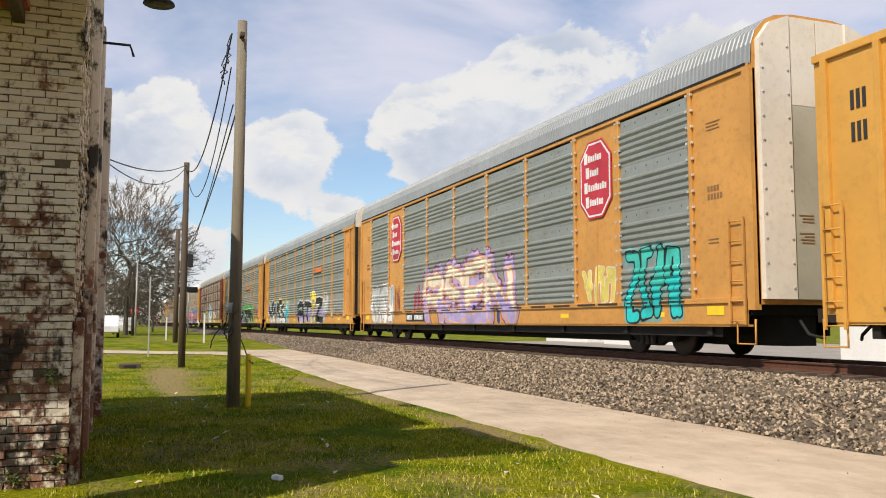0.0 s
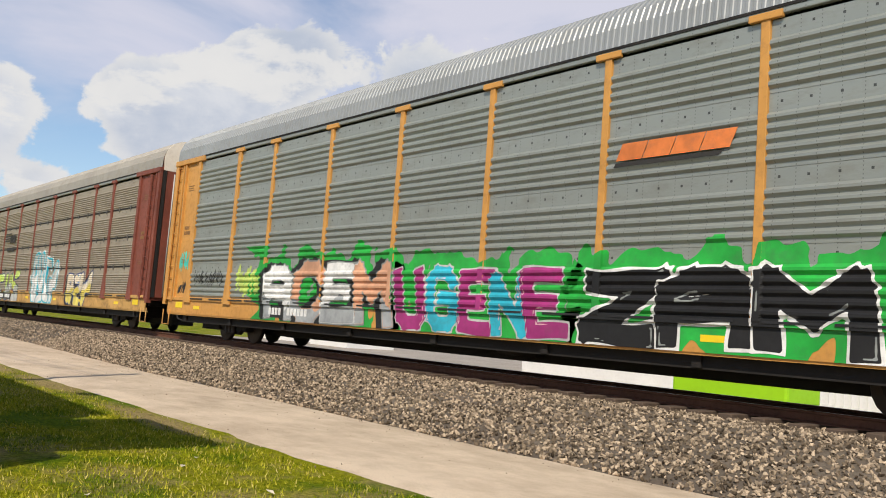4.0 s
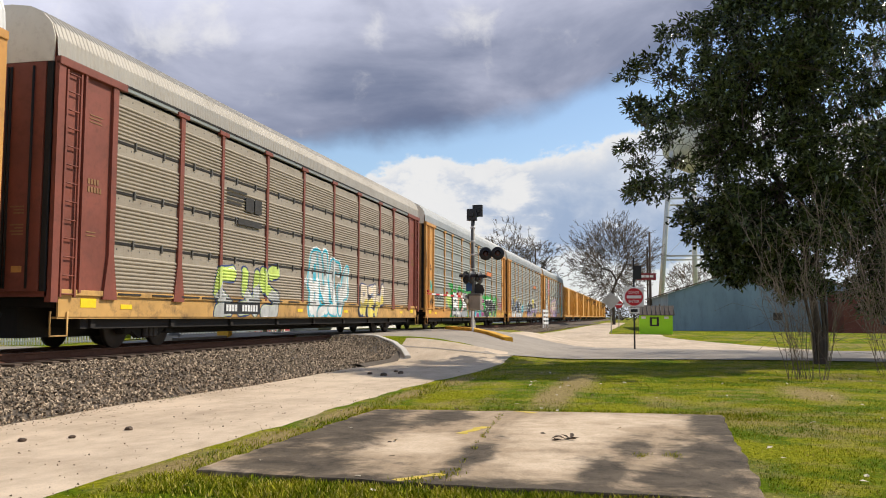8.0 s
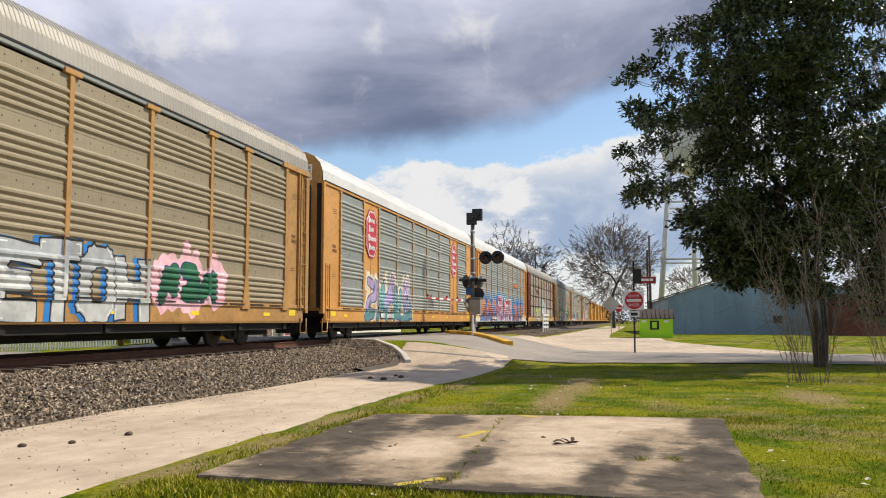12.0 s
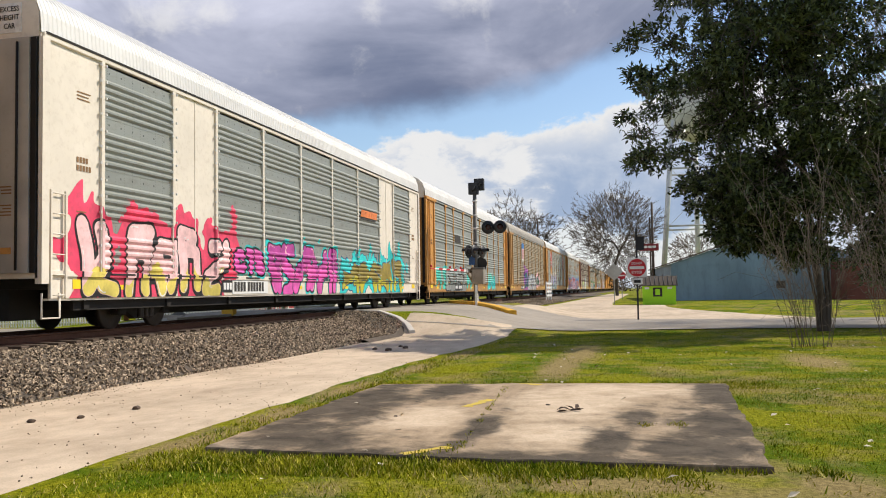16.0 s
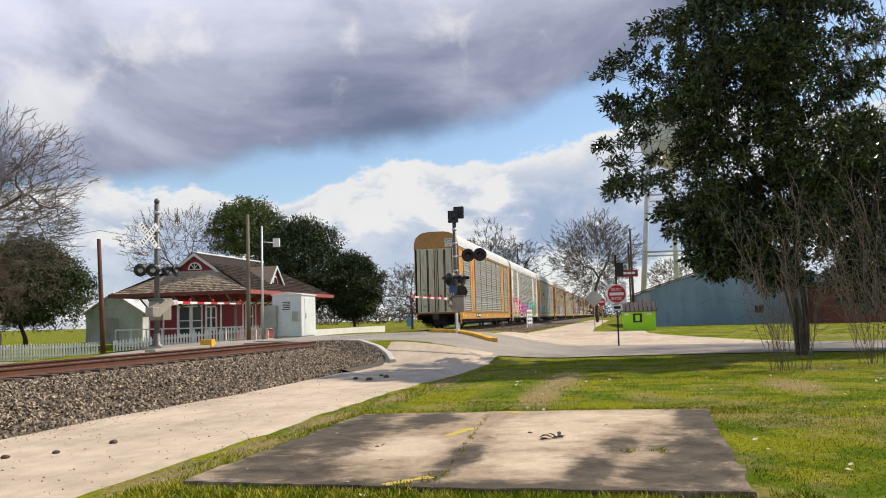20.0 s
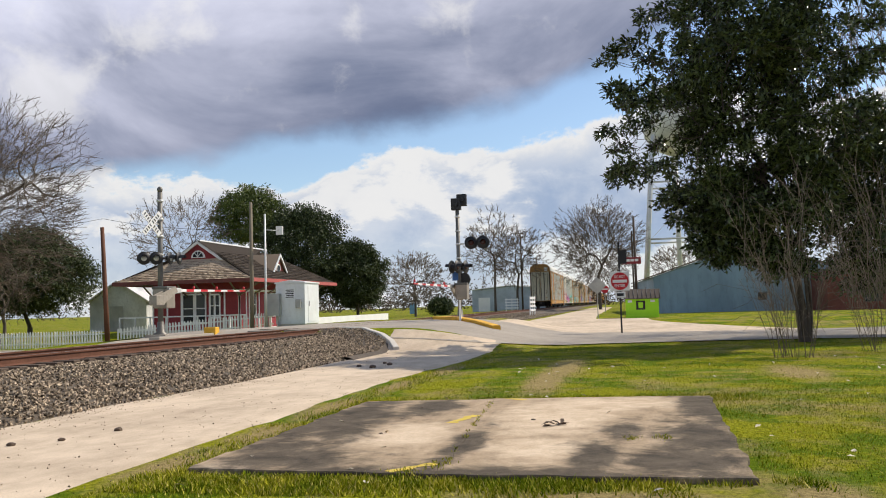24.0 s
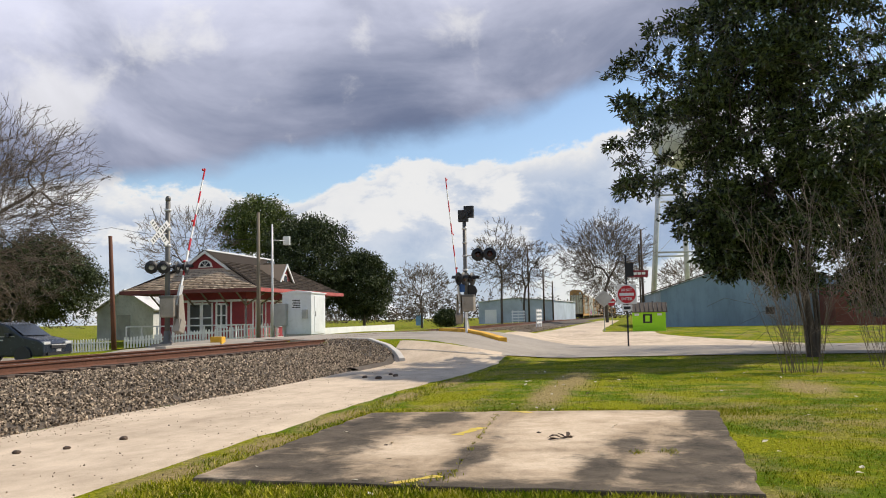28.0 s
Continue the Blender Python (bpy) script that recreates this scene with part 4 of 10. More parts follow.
# shapes that are no letters
FORMS = ("00 06 36 43 13,20 33", "46 16 03 30 00", "06 30 36,13 43", "00 25 41 46,12 34", "06 04 42 40 10,26 46", "10 16 46 24 44 40", "03 06 40 43 13", "06 00 33 36,20 40")
STYLE = {}      # how each wagon's side is made


def side_profile(style):
    """Relief of a side sheet: heights and how far each stands out."""
    rows, ridges, gap, deep = (4, 9, 0.035, -0.032) if style == "rows" else (4, 5, 0.0, -0.048)
    z0, z1 = FLOOR, EAVE - 0.17
    h = (z1 - z0) / rows
    out = [(SILL - 0.05, 0.0), (FLOOR - 0.062, 0.0), (FLOOR - 0.058, -0.045), (FLOOR + 0.048, -0.045), (FLOOR + 0.053, 0.0)]
    for r in range(rows):
        b, p = z0 + r * h, h * 0.70 / ridges
        for i in range(ridges):
            a = b + h * (0.06 + 0.70 * i / ridges)
            out += [(z, y) for z, y in ((a, 0.0), (a + 0.30 * p, deep), (a + 0.58 * p, deep), (a + 0.9 * p, 0.0)) if z > FLOOR + 0.055]
        if gap:
            out += [(b + h - gap - 0.01, 0.0), (b + h + gap, 0.0)]
    return np.array(sorted(out))


def side_relief(style, x, z):
    """Where the skin of a wagon's side lies, posts and plain panels included."""
    pr = side_profile(style)
    y = np.interp(z, pr[:, 0], pr[:, 1])
    plain = [(BAYS[0], BAYS[1]), (BAYS[10], BAYS[11])] + ([(BAYS[2], BAYS[3]), (BAYS[8], BAYS[9])] if style == "flush" else [])
    for a, b in plain:
        y = np.where((x > a) & (x < b) & (z > FLOOR + 0.05), 0.0, y)
    for i in range(1, 11):
        e = np.abs(x - BAYS[i])
        if style == "flush":
            y = np.where((e < 0.056) & (z > FLOOR), -0.054, y)
        elif i in (1, 2, 9, 10):
            w = 0.09 + 0.15 * np.clip((1.95 - z) / (1.95 - FLOOR + 0.12), 0, 1)
            y = np.where((e < w) & (z > FLOOR - 0.12), -0.06, y)
        else:
            y = np.where((e < 0.071) & (z > FLOOR), -0.056, y)
    return y - HALF


def filled(car, name, D, xs, zs, colour, parent, proud, label=""):
    """A coat of paint where D is below zero, lying on the skin of the side."""
    inside = D < 0
    if not inside.any():
        return None
    n = inside[:-1, :-1].astype(int) + inside[:-1, 1:] + inside[1:, 1:] + inside[1:, :-1]
    posts = np.zeros(len(xs), bool)
    for b in BAYS:
        posts |= np.abs(xs - b) < 0.34
    P, F = [], []

    def poly(pts):
        F.append(tuple(range(len(P), len(P) + len(pts))))
        P.extend(pts)
    for j in range(len(zs) - 1):
        za, zb = zs[j], zs[j + 1]
        i = 0
        row = n[j]
        while i < len(xs) - 1:
            if row[i] == 0:
                i += 1
            elif row[i] == 4:
                k = i + 1
                while k < len(xs) - 1 and row[k] == 4 and not posts[k]:
                    k += 1
                poly([(xs[i], za), (xs[k], za), (xs[k], zb), (xs[i], zb)])
                i = k
            else:
                c = ((j, i), (j, i + 1), (j + 1, i + 1), (j + 1, i))
                pts = []
                for q in range(4):
                    (ja, ia), (jb, ib) = c[q], c[(q + 1) % 4]
                    a, b = D[ja, ia], D[jb, ib]
                    if a < 0:
                        pts.append((xs[ia], zs[ja]))
                    if (a < 0) != (b < 0):
                        t = a / (a - b)
                        pts.append((xs[ia] + (xs[ib] - xs[ia]) * t, zs[ja] + (zs[jb] - zs[ja]) * t))
                if len(pts) > 2:
                    poly(pts)
                i += 1
    P = np.array(P)
    y = side_relief(STYLE[car.name], P[:, 0], P[:, 1]) - proud
    return mesh_from(name, np.stack([P[:, 0], y, P[:, 1]], 1).tolist(), F, COL[colour], parent, label)


def stroke_field(X, Z, pts, r, boxy):
    """Distance to a fat line through pts, less its half width."""
    D = np.full(X.shape, 9.0)
    for (ax, az), (bx, bz) in zip(pts, pts[1:]):
        l = max(1e-6, math.hypot(bx - ax, bz - az))
        ux, uz = (bx - ax) / l, (bz - az) / l
        s = (X - ax) * ux + (Z - az) * uz
        e = np.maximum(np.maximum(-s, s - l), 0)
        p = np.abs((Z - az) * ux - (X - ax) * uz)
        d = np.maximum(p, e * 1.15) if boxy else np.hypot(p, e)
        D = np.minimum(D, d - r)
    return D


def piece(car, text, x0, x1, z0, z1, fill, line, back=None, seed=1.0, low=None, alt=None, edge=None, shade=None, rim=0.05, halo=0.16, fat=0.17, boxy=False, wild=0.0, flames=0.0,
          drop=(0.10, -0.06), split=0.5, gleam="white", sway=0.05, spread=(0.0, 0.0), label="", lean=0.0):
    """Sprayed lettering: cloud, cast block, outline, fill, lower tone and gleams, each coat a little nearer. A number as text gives shapes that cannot be read."""
    rs = np.random.default_rng(int(seed * 17) + 3)
    m = halo + rim + flames + 0.15
    style = STYLE[car.name]
    pr = side_profile(style)[:, 0]
    lo, hi = SILL + 0.0, z1 + m
    zs = np.unique(np.concatenate([pr[(pr > lo) & (pr < hi)], np.arange(lo, hi, 0.035)]))
    zs = zs[np.concatenate([[True], np.diff(zs) > 0.004])]
    xs = np.arange(x0 - m - spread[0], x1 + m + spread[1], 0.038)
    for b in BAYS:
        xs = np.concatenate([xs, [v for v in (b - 0.075, b - 0.068, b + 0.068, b + 0.075) if xs[0] < v < xs[-1]]])
    xs = np.unique(xs)
    xs = xs[(xs > 0.05) & (xs < CAR - 0.05)]
    X, Z = np.meshgrid(xs, zs)
    s = seed * 1.9
    WX = X + sway * (np.sin(2.1 * Z + 1.3 * X + s) + 0.5 * np.sin(5.3 * Z - 3.1 * X + 2 * s)) - lean * (Z - z0)
    WZ = Z + sway * (np.sin(1.9 * X + 0.7 * Z + 3 * s) + 0.5 * np.sin(4.7 * X + 2.9 * Z + s))
    glyphs = [GLYPH[c] for c in text] if isinstance(text, str) else [FORMS[int(rs.integers(0, len(FORMS)))] for k in range(text)]
    n = len(glyphs)
    w = (x1 - x0) / n
    r = min(fat * w, 0.2 * (z1 - z0), 0.19)
    base_d, letters = np.full(X.shape, 9.0), []
    for i, g in enumerate(glyphs):
        h = (z1 - z0) * (1 - 0.16 * rs.uniform() * (1 + 2 * wild))
        flip = not isinstance(text, str) and rs.uniform() < 0.5
        tip = rs.normal(0, 0.10) * w * (1 + wild)
        d = np.full(X.shape, 9.0)
        for run in g.split(","):
            pts = []
            for p in run.split():
                u = int(p[0]) / 4
                u = 1 - u if flip else u
                q = int(p[1]) / 6
                pts.append((x0 + w * i + r * 0.92 + (w - 1.84 * r) * u + tip * q + wild * rs.normal(0, 0.05) * w, z0 + r * 0.9 + (h - 1.8 * r) * q + wild * rs.normal(0, 0.06)))
            d = np.minimum(d, stroke_field(WX, WZ, pts, r * (1 + 0.25 * wild * rs.uniform(-1, 1)), boxy))
        letters.append(d)
        base_d = np.minimum(base_d, d)
    # each letter cuts into the one before it
    F = letters[0]
    owner = np.zeros(X.shape, int)
    for i, d in enumerate(letters[1:], 1):
        F = np.maximum(F, rim * 0.8 - d)
        owner = np.where(d < F, i, owner)
        F = np.minimum(F, d)
    tag = label or ("sprayed graffiti lettering on the side" if isinstance(text, str) else "illegible sprayed graffiti on the side")
    coats = []
    if back:
        wob = 0.35 * halo * (np.sin(5.1 * X + s) + np.sin(7.7 * Z + 2.3 * X + s) + 0.7 * np.sin(13 * X - 9 * Z + s))
        up = flames * np.maximum(0, np.sin(4.3 * X + s) * 0.6 + np.sin(9.1 * X + 2 * s) * 0.4) * np.clip((Z - z0) / (z1 - z0), 0, 1)
        side = np.where(X < x0, -spread[0] * (0.5 + 0.5 * np.sin(5 * Z)), np.where(X > x1, -spread[1] * (0.5 + 0.5 * np.sin(4 * Z + 1)), 0.0))
        cloud = base_d - (rim + halo + wob + up) + side
        if edge:
            coats.append(("sprayed_edge", cloud - 0.05, edge))
        coats.append(("sprayed_cloud", cloud, back))
        # stray dabs round the cloud
        dabs = np.full(X.shape, 9.0)
        for k in range(int(2 + 1.5 * (x1 - x0))):
            dabs = np.minimum(dabs, np.hypot(X - rs.uniform(x0 - 0.2, x1 + 0.2), Z - rs.uniform(z0 + 0.5 * (z1 - z0), z1 + halo)) - rs.uniform(0.03, 0.09))
        coats.append(("sprayed_dab", dabs, back))
    if shade:
        S = base_d
        for k in (0.33, 0.66, 1.0):
            sh = np.full(X.shape, 9.0)
            ix = np.clip(np.searchsorted(xs, xs - drop[0] * k), 0, len(xs) - 1)
            iz = np.clip(np.searchsorted(zs, zs - drop[1] * k), 0, len(zs) - 1)
            sh = base_d[np.ix_(iz, ix)]
            S = np.minimum(S, sh)
        coats.append(("sprayed_block", S - rim, shade))
    if line:
        coats.append(("sprayed_outline", base_d - rim * (1 + 0.25 * np.sin(6 * X + 5 * Z)), line))
    coats.append(("sprayed_fill", F, fill))
    if alt:
        coats.append(("sprayed_fill", np.where(owner % 2 == 1, F, 9.0), alt))
    if low:
        cut = z0 + split * (z1 - z0) + 0.10 * (z1 - z0) * (np.sin(3.7 * X + s) + 0.6 * np.sin(8.3 * X + 3 * s))
        coats.append(("sprayed_fade", np.maximum(F + 0.012, Z - cut), low))
    if gleam:
        g = np.maximum(np.abs(F + 0.26 * r) - 0.09 * r, 0.55 - (np.sin(5.7 * X + s) * np.sin(4.9 * Z + 2 * s) + 0.25 * np.sin(2 * X)))
        coats.append(("gleam", g, gleam))
    first = None
    for k, (name, D, col) in enumerate(coats):
        o = filled(car, "graffiti" if first is None else name, D, xs, zs, col, car if first is None else first, 0.004 + 0.0022 * k, tag if first is None else "")
        if o and first is not None:
            tagged(o, kind="stuff")
        first = first or o
    return first


def tag_line(car, count, x0, x1, z0, z1, colour, seed=1.0, r=0.018, label="thin hand-sprayed scribble on the side"):
    """A quick thin scribble that cannot be read."""
    rs = np.random.default_rng(int(seed * 31) + 5)
    style = STYLE[car.name]
    pr = side_profile(style)[:, 0]
    zs = np.unique(np.concatenate([pr[(pr > z0 - 0.1) & (pr < z1 + 0.1)], np.arange(z0 - 0.1, z1 + 0.1, 0.018)]))
    zs = zs[np.concatenate([[True], np.diff(zs) > 0.003])]
    xs = np.arange(x0 - 0.1, x1 + 0.1, 0.018)
    X, Z = np.meshgrid(xs, zs)
    D = np.full(X.shape, 9.0)
    w = (x1 - x0) / count
    for i in range(count):
        pts = []
        for k in range(5):
            pts.append((x0 + w * (i + rs.uniform(0.0, 1.15)), z0 + (z1 - z0) * (rs.uniform(0, 0.3) if k % 2 else rs.uniform(0.55, 1.0))))
        D = np.minimum(D, stroke_field(X + 0.03 * np.sin(9 * Z + seed), Z + 0.03 * np.sin(8 * X), pts, r, False))
    return filled(car, "scribble", D, xs, zs, colour, car, 0.006, label)


def octagon(car, x, z, w, h):
    k = 0.28
    pts = [(-w / 2, -h / 2 + k * w), (-w / 2 + k * w, -h / 2), (w / 2 - k * w, -h / 2), (w / 2, -h / 2 + k * w), (w / 2, h / 2 - k * w), (w / 2 - k * w, h / 2), (-w / 2 + k * w, h / 2), (-w / 2, h / 2 - k * w)]
    bm = prism(bmesh.new(), [(x + a, z + b) for a, b in pts], PY + 0.065, PY + 0.075)
    e = part("emblem", bm, COL["red"], car, "red octagonal emblem with white strokes")
    bm = prism(bmesh.new(), [(x + a * 0.93, z + b * 0.95) for a, b in pts], PY + 0.06, PY + 0.066)
    part("emblem_border", bm, COL["white"], e)
    bm = prism(bmesh.new(), [(x + a * 0.86, z + b * 0.90) for a, b in pts], PY + 0.055, PY + 0.061)
    part("emblem_field", bm, COL["red"], e)
    # unreadable lines of lettering: a tall first bar, then short ones
    for v, n, lead in ((0.28, 6, 0.0), (0.09, 4, 0.05), (-0.10, 8, 0.0), (-0.29, 6, 0.04)):
        x0 = x + (-0.33 + lead) * w
        part("emblem_stroke", boxed(x0, x0 + 0.10 * w, PY + 0.048, PY + 0.056, z + (v - 0.06) * h, z + (v + 0.08) * h), COL["white"], e)
        for k in range(n):
            q = x0 + (0.13 + 0.072 * k) * w
            bm = boxed(q, q + 0.05 * w, PY + 0.048, PY + 0.056, z + (v - 0.045) * h, z + (v + (0.03 if k % 3 else 0.045)) * h)
            part("emblem_stroke", bm, COL["white"], e)


def tall_end(car, x, s, body, low):
    """End closed to the roof by two tall riveted doors, the inner panels grown dull."""
    half = [(-HALF + 0.03, FLOOR - 0.1), (-HALF + 0.03, EAVE + 0.35), (-1.40, EAVE + 0.64), (-1.19, EAVE + 0.86), (-0.92, EAVE + 0.99), (-0.5, TOP + 0.012)]
    e = part("end_wall", prism(bmesh.new(), half + [(-y, z) for y, z in half[::-1]], x - s * 0.05, x, 0, "yz"), body, car)
    dull = worn("dull_olive_door_paint", (0.40, 0.38, 0.30), (0.27, 0.25, 0.19), 0.75, 0, 0.6, 4, 0.5, 0.1)
    for a in (-1, 1):
        top = [(a * 0.70, FLOOR), (a * 1.42, FLOOR), (a * 1.42, EAVE + 0.45), (a * 1.15, EAVE + 0.80), (a * 0.70, EAVE + 0.97)]
        d = part("end_door", prism(bmesh.new(), top, *sorted((x, x + s * 0.12)), 0, "yz"), low, e, "white riveted outer door leaf")
        q = part("end_door", boxed(*sorted((x, x + s * 0.07)), *sorted((a * 0.02, a * 0.695)), EAVE - 0.75, EAVE + 0.97), low, e)
        part("lower_leaf", boxed(*sorted((x, x + s * 0.07)), *sorted((a * 0.02, a * 0.695)), FLOOR, EAVE - 0.76), dull, q, "dull olive lower door panel")
        for k in range(11):
            for u in (0.76, 1.36):
                z = FLOOR + 0.2 + k * (EAVE + 0.15 - FLOOR) / 10
                part("rivet", lathe(bmesh.new(), [(0.03, 0.0), (0.03, 0.012), (0.015, 0.02)], "x", 6, (x + 0.12, a * u, z)), M["grey_paint"], d)
        for z in (2.2, 2.26, 2.32, 2.38, 2.6, 2.66, 2.72):
            part("stencil", boxed(*sorted((x + s * 0.072, x + s * 0.078)), *sorted((a * 0.2, a * (0.5 + 0.06 * math.sin(z * 40)))), z, z + 0.025), M["faint_bars"], q)
    return e


def end_wall(car, x, s, body, low, text, cap=None):
    """End doors and cap at x; s = +1 front, -1 rear."""
    half = [(-HALF + 0.03, FLOOR - 0.1), (-HALF + 0.03, EAVE + 0.35), (-1.40, EAVE + 0.64), (-1.19, EAVE + 0.86), (-0.92, EAVE + 0.99), (-0.5, TOP + 0.012)]
    out = half + [(-y, z) for y, z in half[::-1]]
    e = part("end_wall", prism(bmesh.new(), out, x - s * 0.05, x, 0, "yz"), body, car)
    if cap is not None:
        top = [(-1.46, EAVE - 0.1)] + half[1:]
        top = top + [(-y, z) for y, z in top[::-1]]
        part("end_cap", prism(bmesh.new(), top, *sorted((x, x + s * 0.03)), 0, "yz"), cap, e, "pale upper end cap")
    for a in (-1, 1):
        bm = boxed(min(x, x + s * 0.07), max(x, x + s * 0.07), min(a * 0.03, a * 1.34), max(a * 0.03, a * 1.34), FLOOR, EAVE - 0.12)
        d = part("end_door", bm, low, e)
        part("end_strip", boxed(min(x, x + s * 0.05), max(x, x + s * 0.05), min(a * 1.36, a * 1.47), max(a * 1.36, a * 1.47), FLOOR, EAVE - 0.12), M["black"], e)
        for k in (0.12, 0.55, 0.62, 1.1):
            bm = bmesh.new()
            tube(bm, [(x + s * 0.09, a * k, FLOOR + 0.05), (x + s * 0.09, a * k, EAVE - 0.2)], 0.025, 5)
            part("lock_rod", bm, M["black"] if s < 0 or k in (0.12, 0.62) else M["grey_paint"], d)
        for z in (1.5, 2.2, 2.26, 2.32, 2.38, 2.6, 2.66, 2.72):
            bm = boxed(min(x + s * 0.072, x + s * 0.078), max(x + s * 0.072, x + s * 0.078), a * 0.85 - 0.14, a * 0.85 + 0.10 + 0.06 * math.sin(z * 40), z, z + 0.12 if z < 2 else z + 0.025)
            part("stencil", bm, M["faint_bars"] if z > 2 else M["yellow"], d)
    if s < 0 or text:
        bm = boxed(min(x, x + s * 0.012), max(x, x + s * 0.012), *((-1.12, -0.62) if s < 0 else (0.62, 1.12)), EAVE + 0.0, EAVE + 0.56)
        pl = part("notice_panel", bm, COL["white"], e)
        for i, w in enumerate(("EXCESS", "HEIGHT", "CAR")):
            t = fit_bm(words(w, 1, 0.01, 0.002), -0.2 if i < 2 else -0.12, 0.2 if i < 2 else 0.12, 0, 0.1, 0)
            o = part("notice_text", t, M["black_paint"], pl)
            o.matrix_basis = Matrix.Translation((x + s * 0.016, -0.87 * (1 if s < 0 else -1), EAVE + 0.40 - 0.16 * i)) @ Matrix.Rotation(radians(-90 if s < 0 else 90), 4, "Z")


def underframe(car, sill_mat, length=CAR, z=SILL, bogie=None, draw=0.70):
    bogie = bogie or length * 0.5 - 4.1
    for a in (-1, 1):
        bm = bmesh.new()
        box(bm, 0.3, length - 0.3, min(a * (HALF - 0.04), a * HALF), max(a * (HALF - 0.04), a * HALF), z, FLOOR + 0.02)
        box(bm, 0.3, length - 0.3, min(a * (HALF - 0.14), a * (HALF - 0.02)), max(a * (HALF - 0.14), a * (HALF - 0.02)), z - 0.04, z)
        part("side_sill", bm, sill_mat, car)
        # black strip added for the shaded band under the sill
        part("lower_web", boxed(1.2, length - 1.2, *sorted((a * (HALF - 0.16), a * (HALF - 0.24))), z - 0.24, z + 0.1), M["black"], car)
    bm = boxed(0.6, length - 0.6, -0.4, 0.4, 0.26, 1.0)
    part("centre_sill", bm, M["black"], car)
    bm = boxed(0.4, length - 0.4, -HALF + 0.15, HALF - 0.15, 0.86, 1.05)
    part("deck", bm, M["black"], car)
    for i in range(9):
        x = length * (i + 0.5) / 9
        part("cross_bearer", boxed(x - 0.08, x + 0.08, -HALF + 0.1, HALF - 0.1, 0.46, 0.9), M["black"], car)
    part("brake_reservoir", lathe(bmesh.new(), [(0.05, 0), (0.2, 0.05), (0.2, 0.95), (0.05, 1.0)], "x", 10, (length * 0.55, -0.85, 0.55)), M["black"], car)
    bm = bmesh.new()
    tube(bm, [(length * 0.3, -1.1, 0.62), (length * 0.7, -1.1, 0.60)], 0.02, 5)
    part("brake_rod", bm, M["black"], car)
    for s in (-1, 1):
        t = new("bogie")
        t.parent = car
        t.matrix_basis = pose(length / 2 + s * bogie, 0, 0)
        if "bogie" not in PROTO:
            truck_parts(t)
            PROTO["bogie"] = t
        else:
            for c in PROTO["bogie"].children:
                again(c, t, c.matrix_basis.copy())
        e = 0 if s < 0 else length
        bm = bmesh.new()
        box(bm, min(e, e + s * draw), max(e, e + s * draw), -0.12, 0.12, 0.72, 0.98)
        box(bm, min(e + s * (draw - 0.18), e + s * (draw + 0.01)), max(e + s * (draw - 0.18), e + s * (draw + 0.01)), -0.2, 0.2, 0.68, 1.02)
        part("coupler", bm, M["steel"], car)
        bm = bmesh.new()
        tube(bm, [(e - s * 0.1, -0.45, 0.75), (e + s * 0.15, -0.5, 0.5), (e + s * 0.36, -0.3, 0.42)], 0.03, 6)
        part("air_hose", bm, M["rubber"], car)
        x = e + (0.05 if s < 0 else -0.55)
        bm = bmesh.new()
        tube(bm, [(x, -HALF - 0.02, SILL + 0.1), (x, -HALF - 0.02, 0.32), (x + 0.5, -HALF - 0.02, 0.32), (x + 0.5, -HALF - 0.02, SILL + 0.1)], 0.022, 5)
        part("sill_step", bm, sill_mat, car)


def shared(key, make, mat, car, name, m, kind=""):
    k = (key, mat.name)
    if k not in PROTO:
        ob = part(name, make(), mat, car)
        PROTO[k] = ob
        ob.matrix_basis = m
    else:
        ob = again(PROTO[k], car, m)
    return tagged(ob, kind=kind) if kind else ob


def rivet_rows(y):
    """Pale rivet heads down both edges of a slim post."""
    bm = bmesh.new()
    for s in (-0.085, 0.085):
        for k in range(13):
            z = FLOOR + 0.22 + k * 0.335
            box(bm, s - 0.02, s + 0.02, y - 0.075, y - 0.03, z, z + 0.05)
    return bm


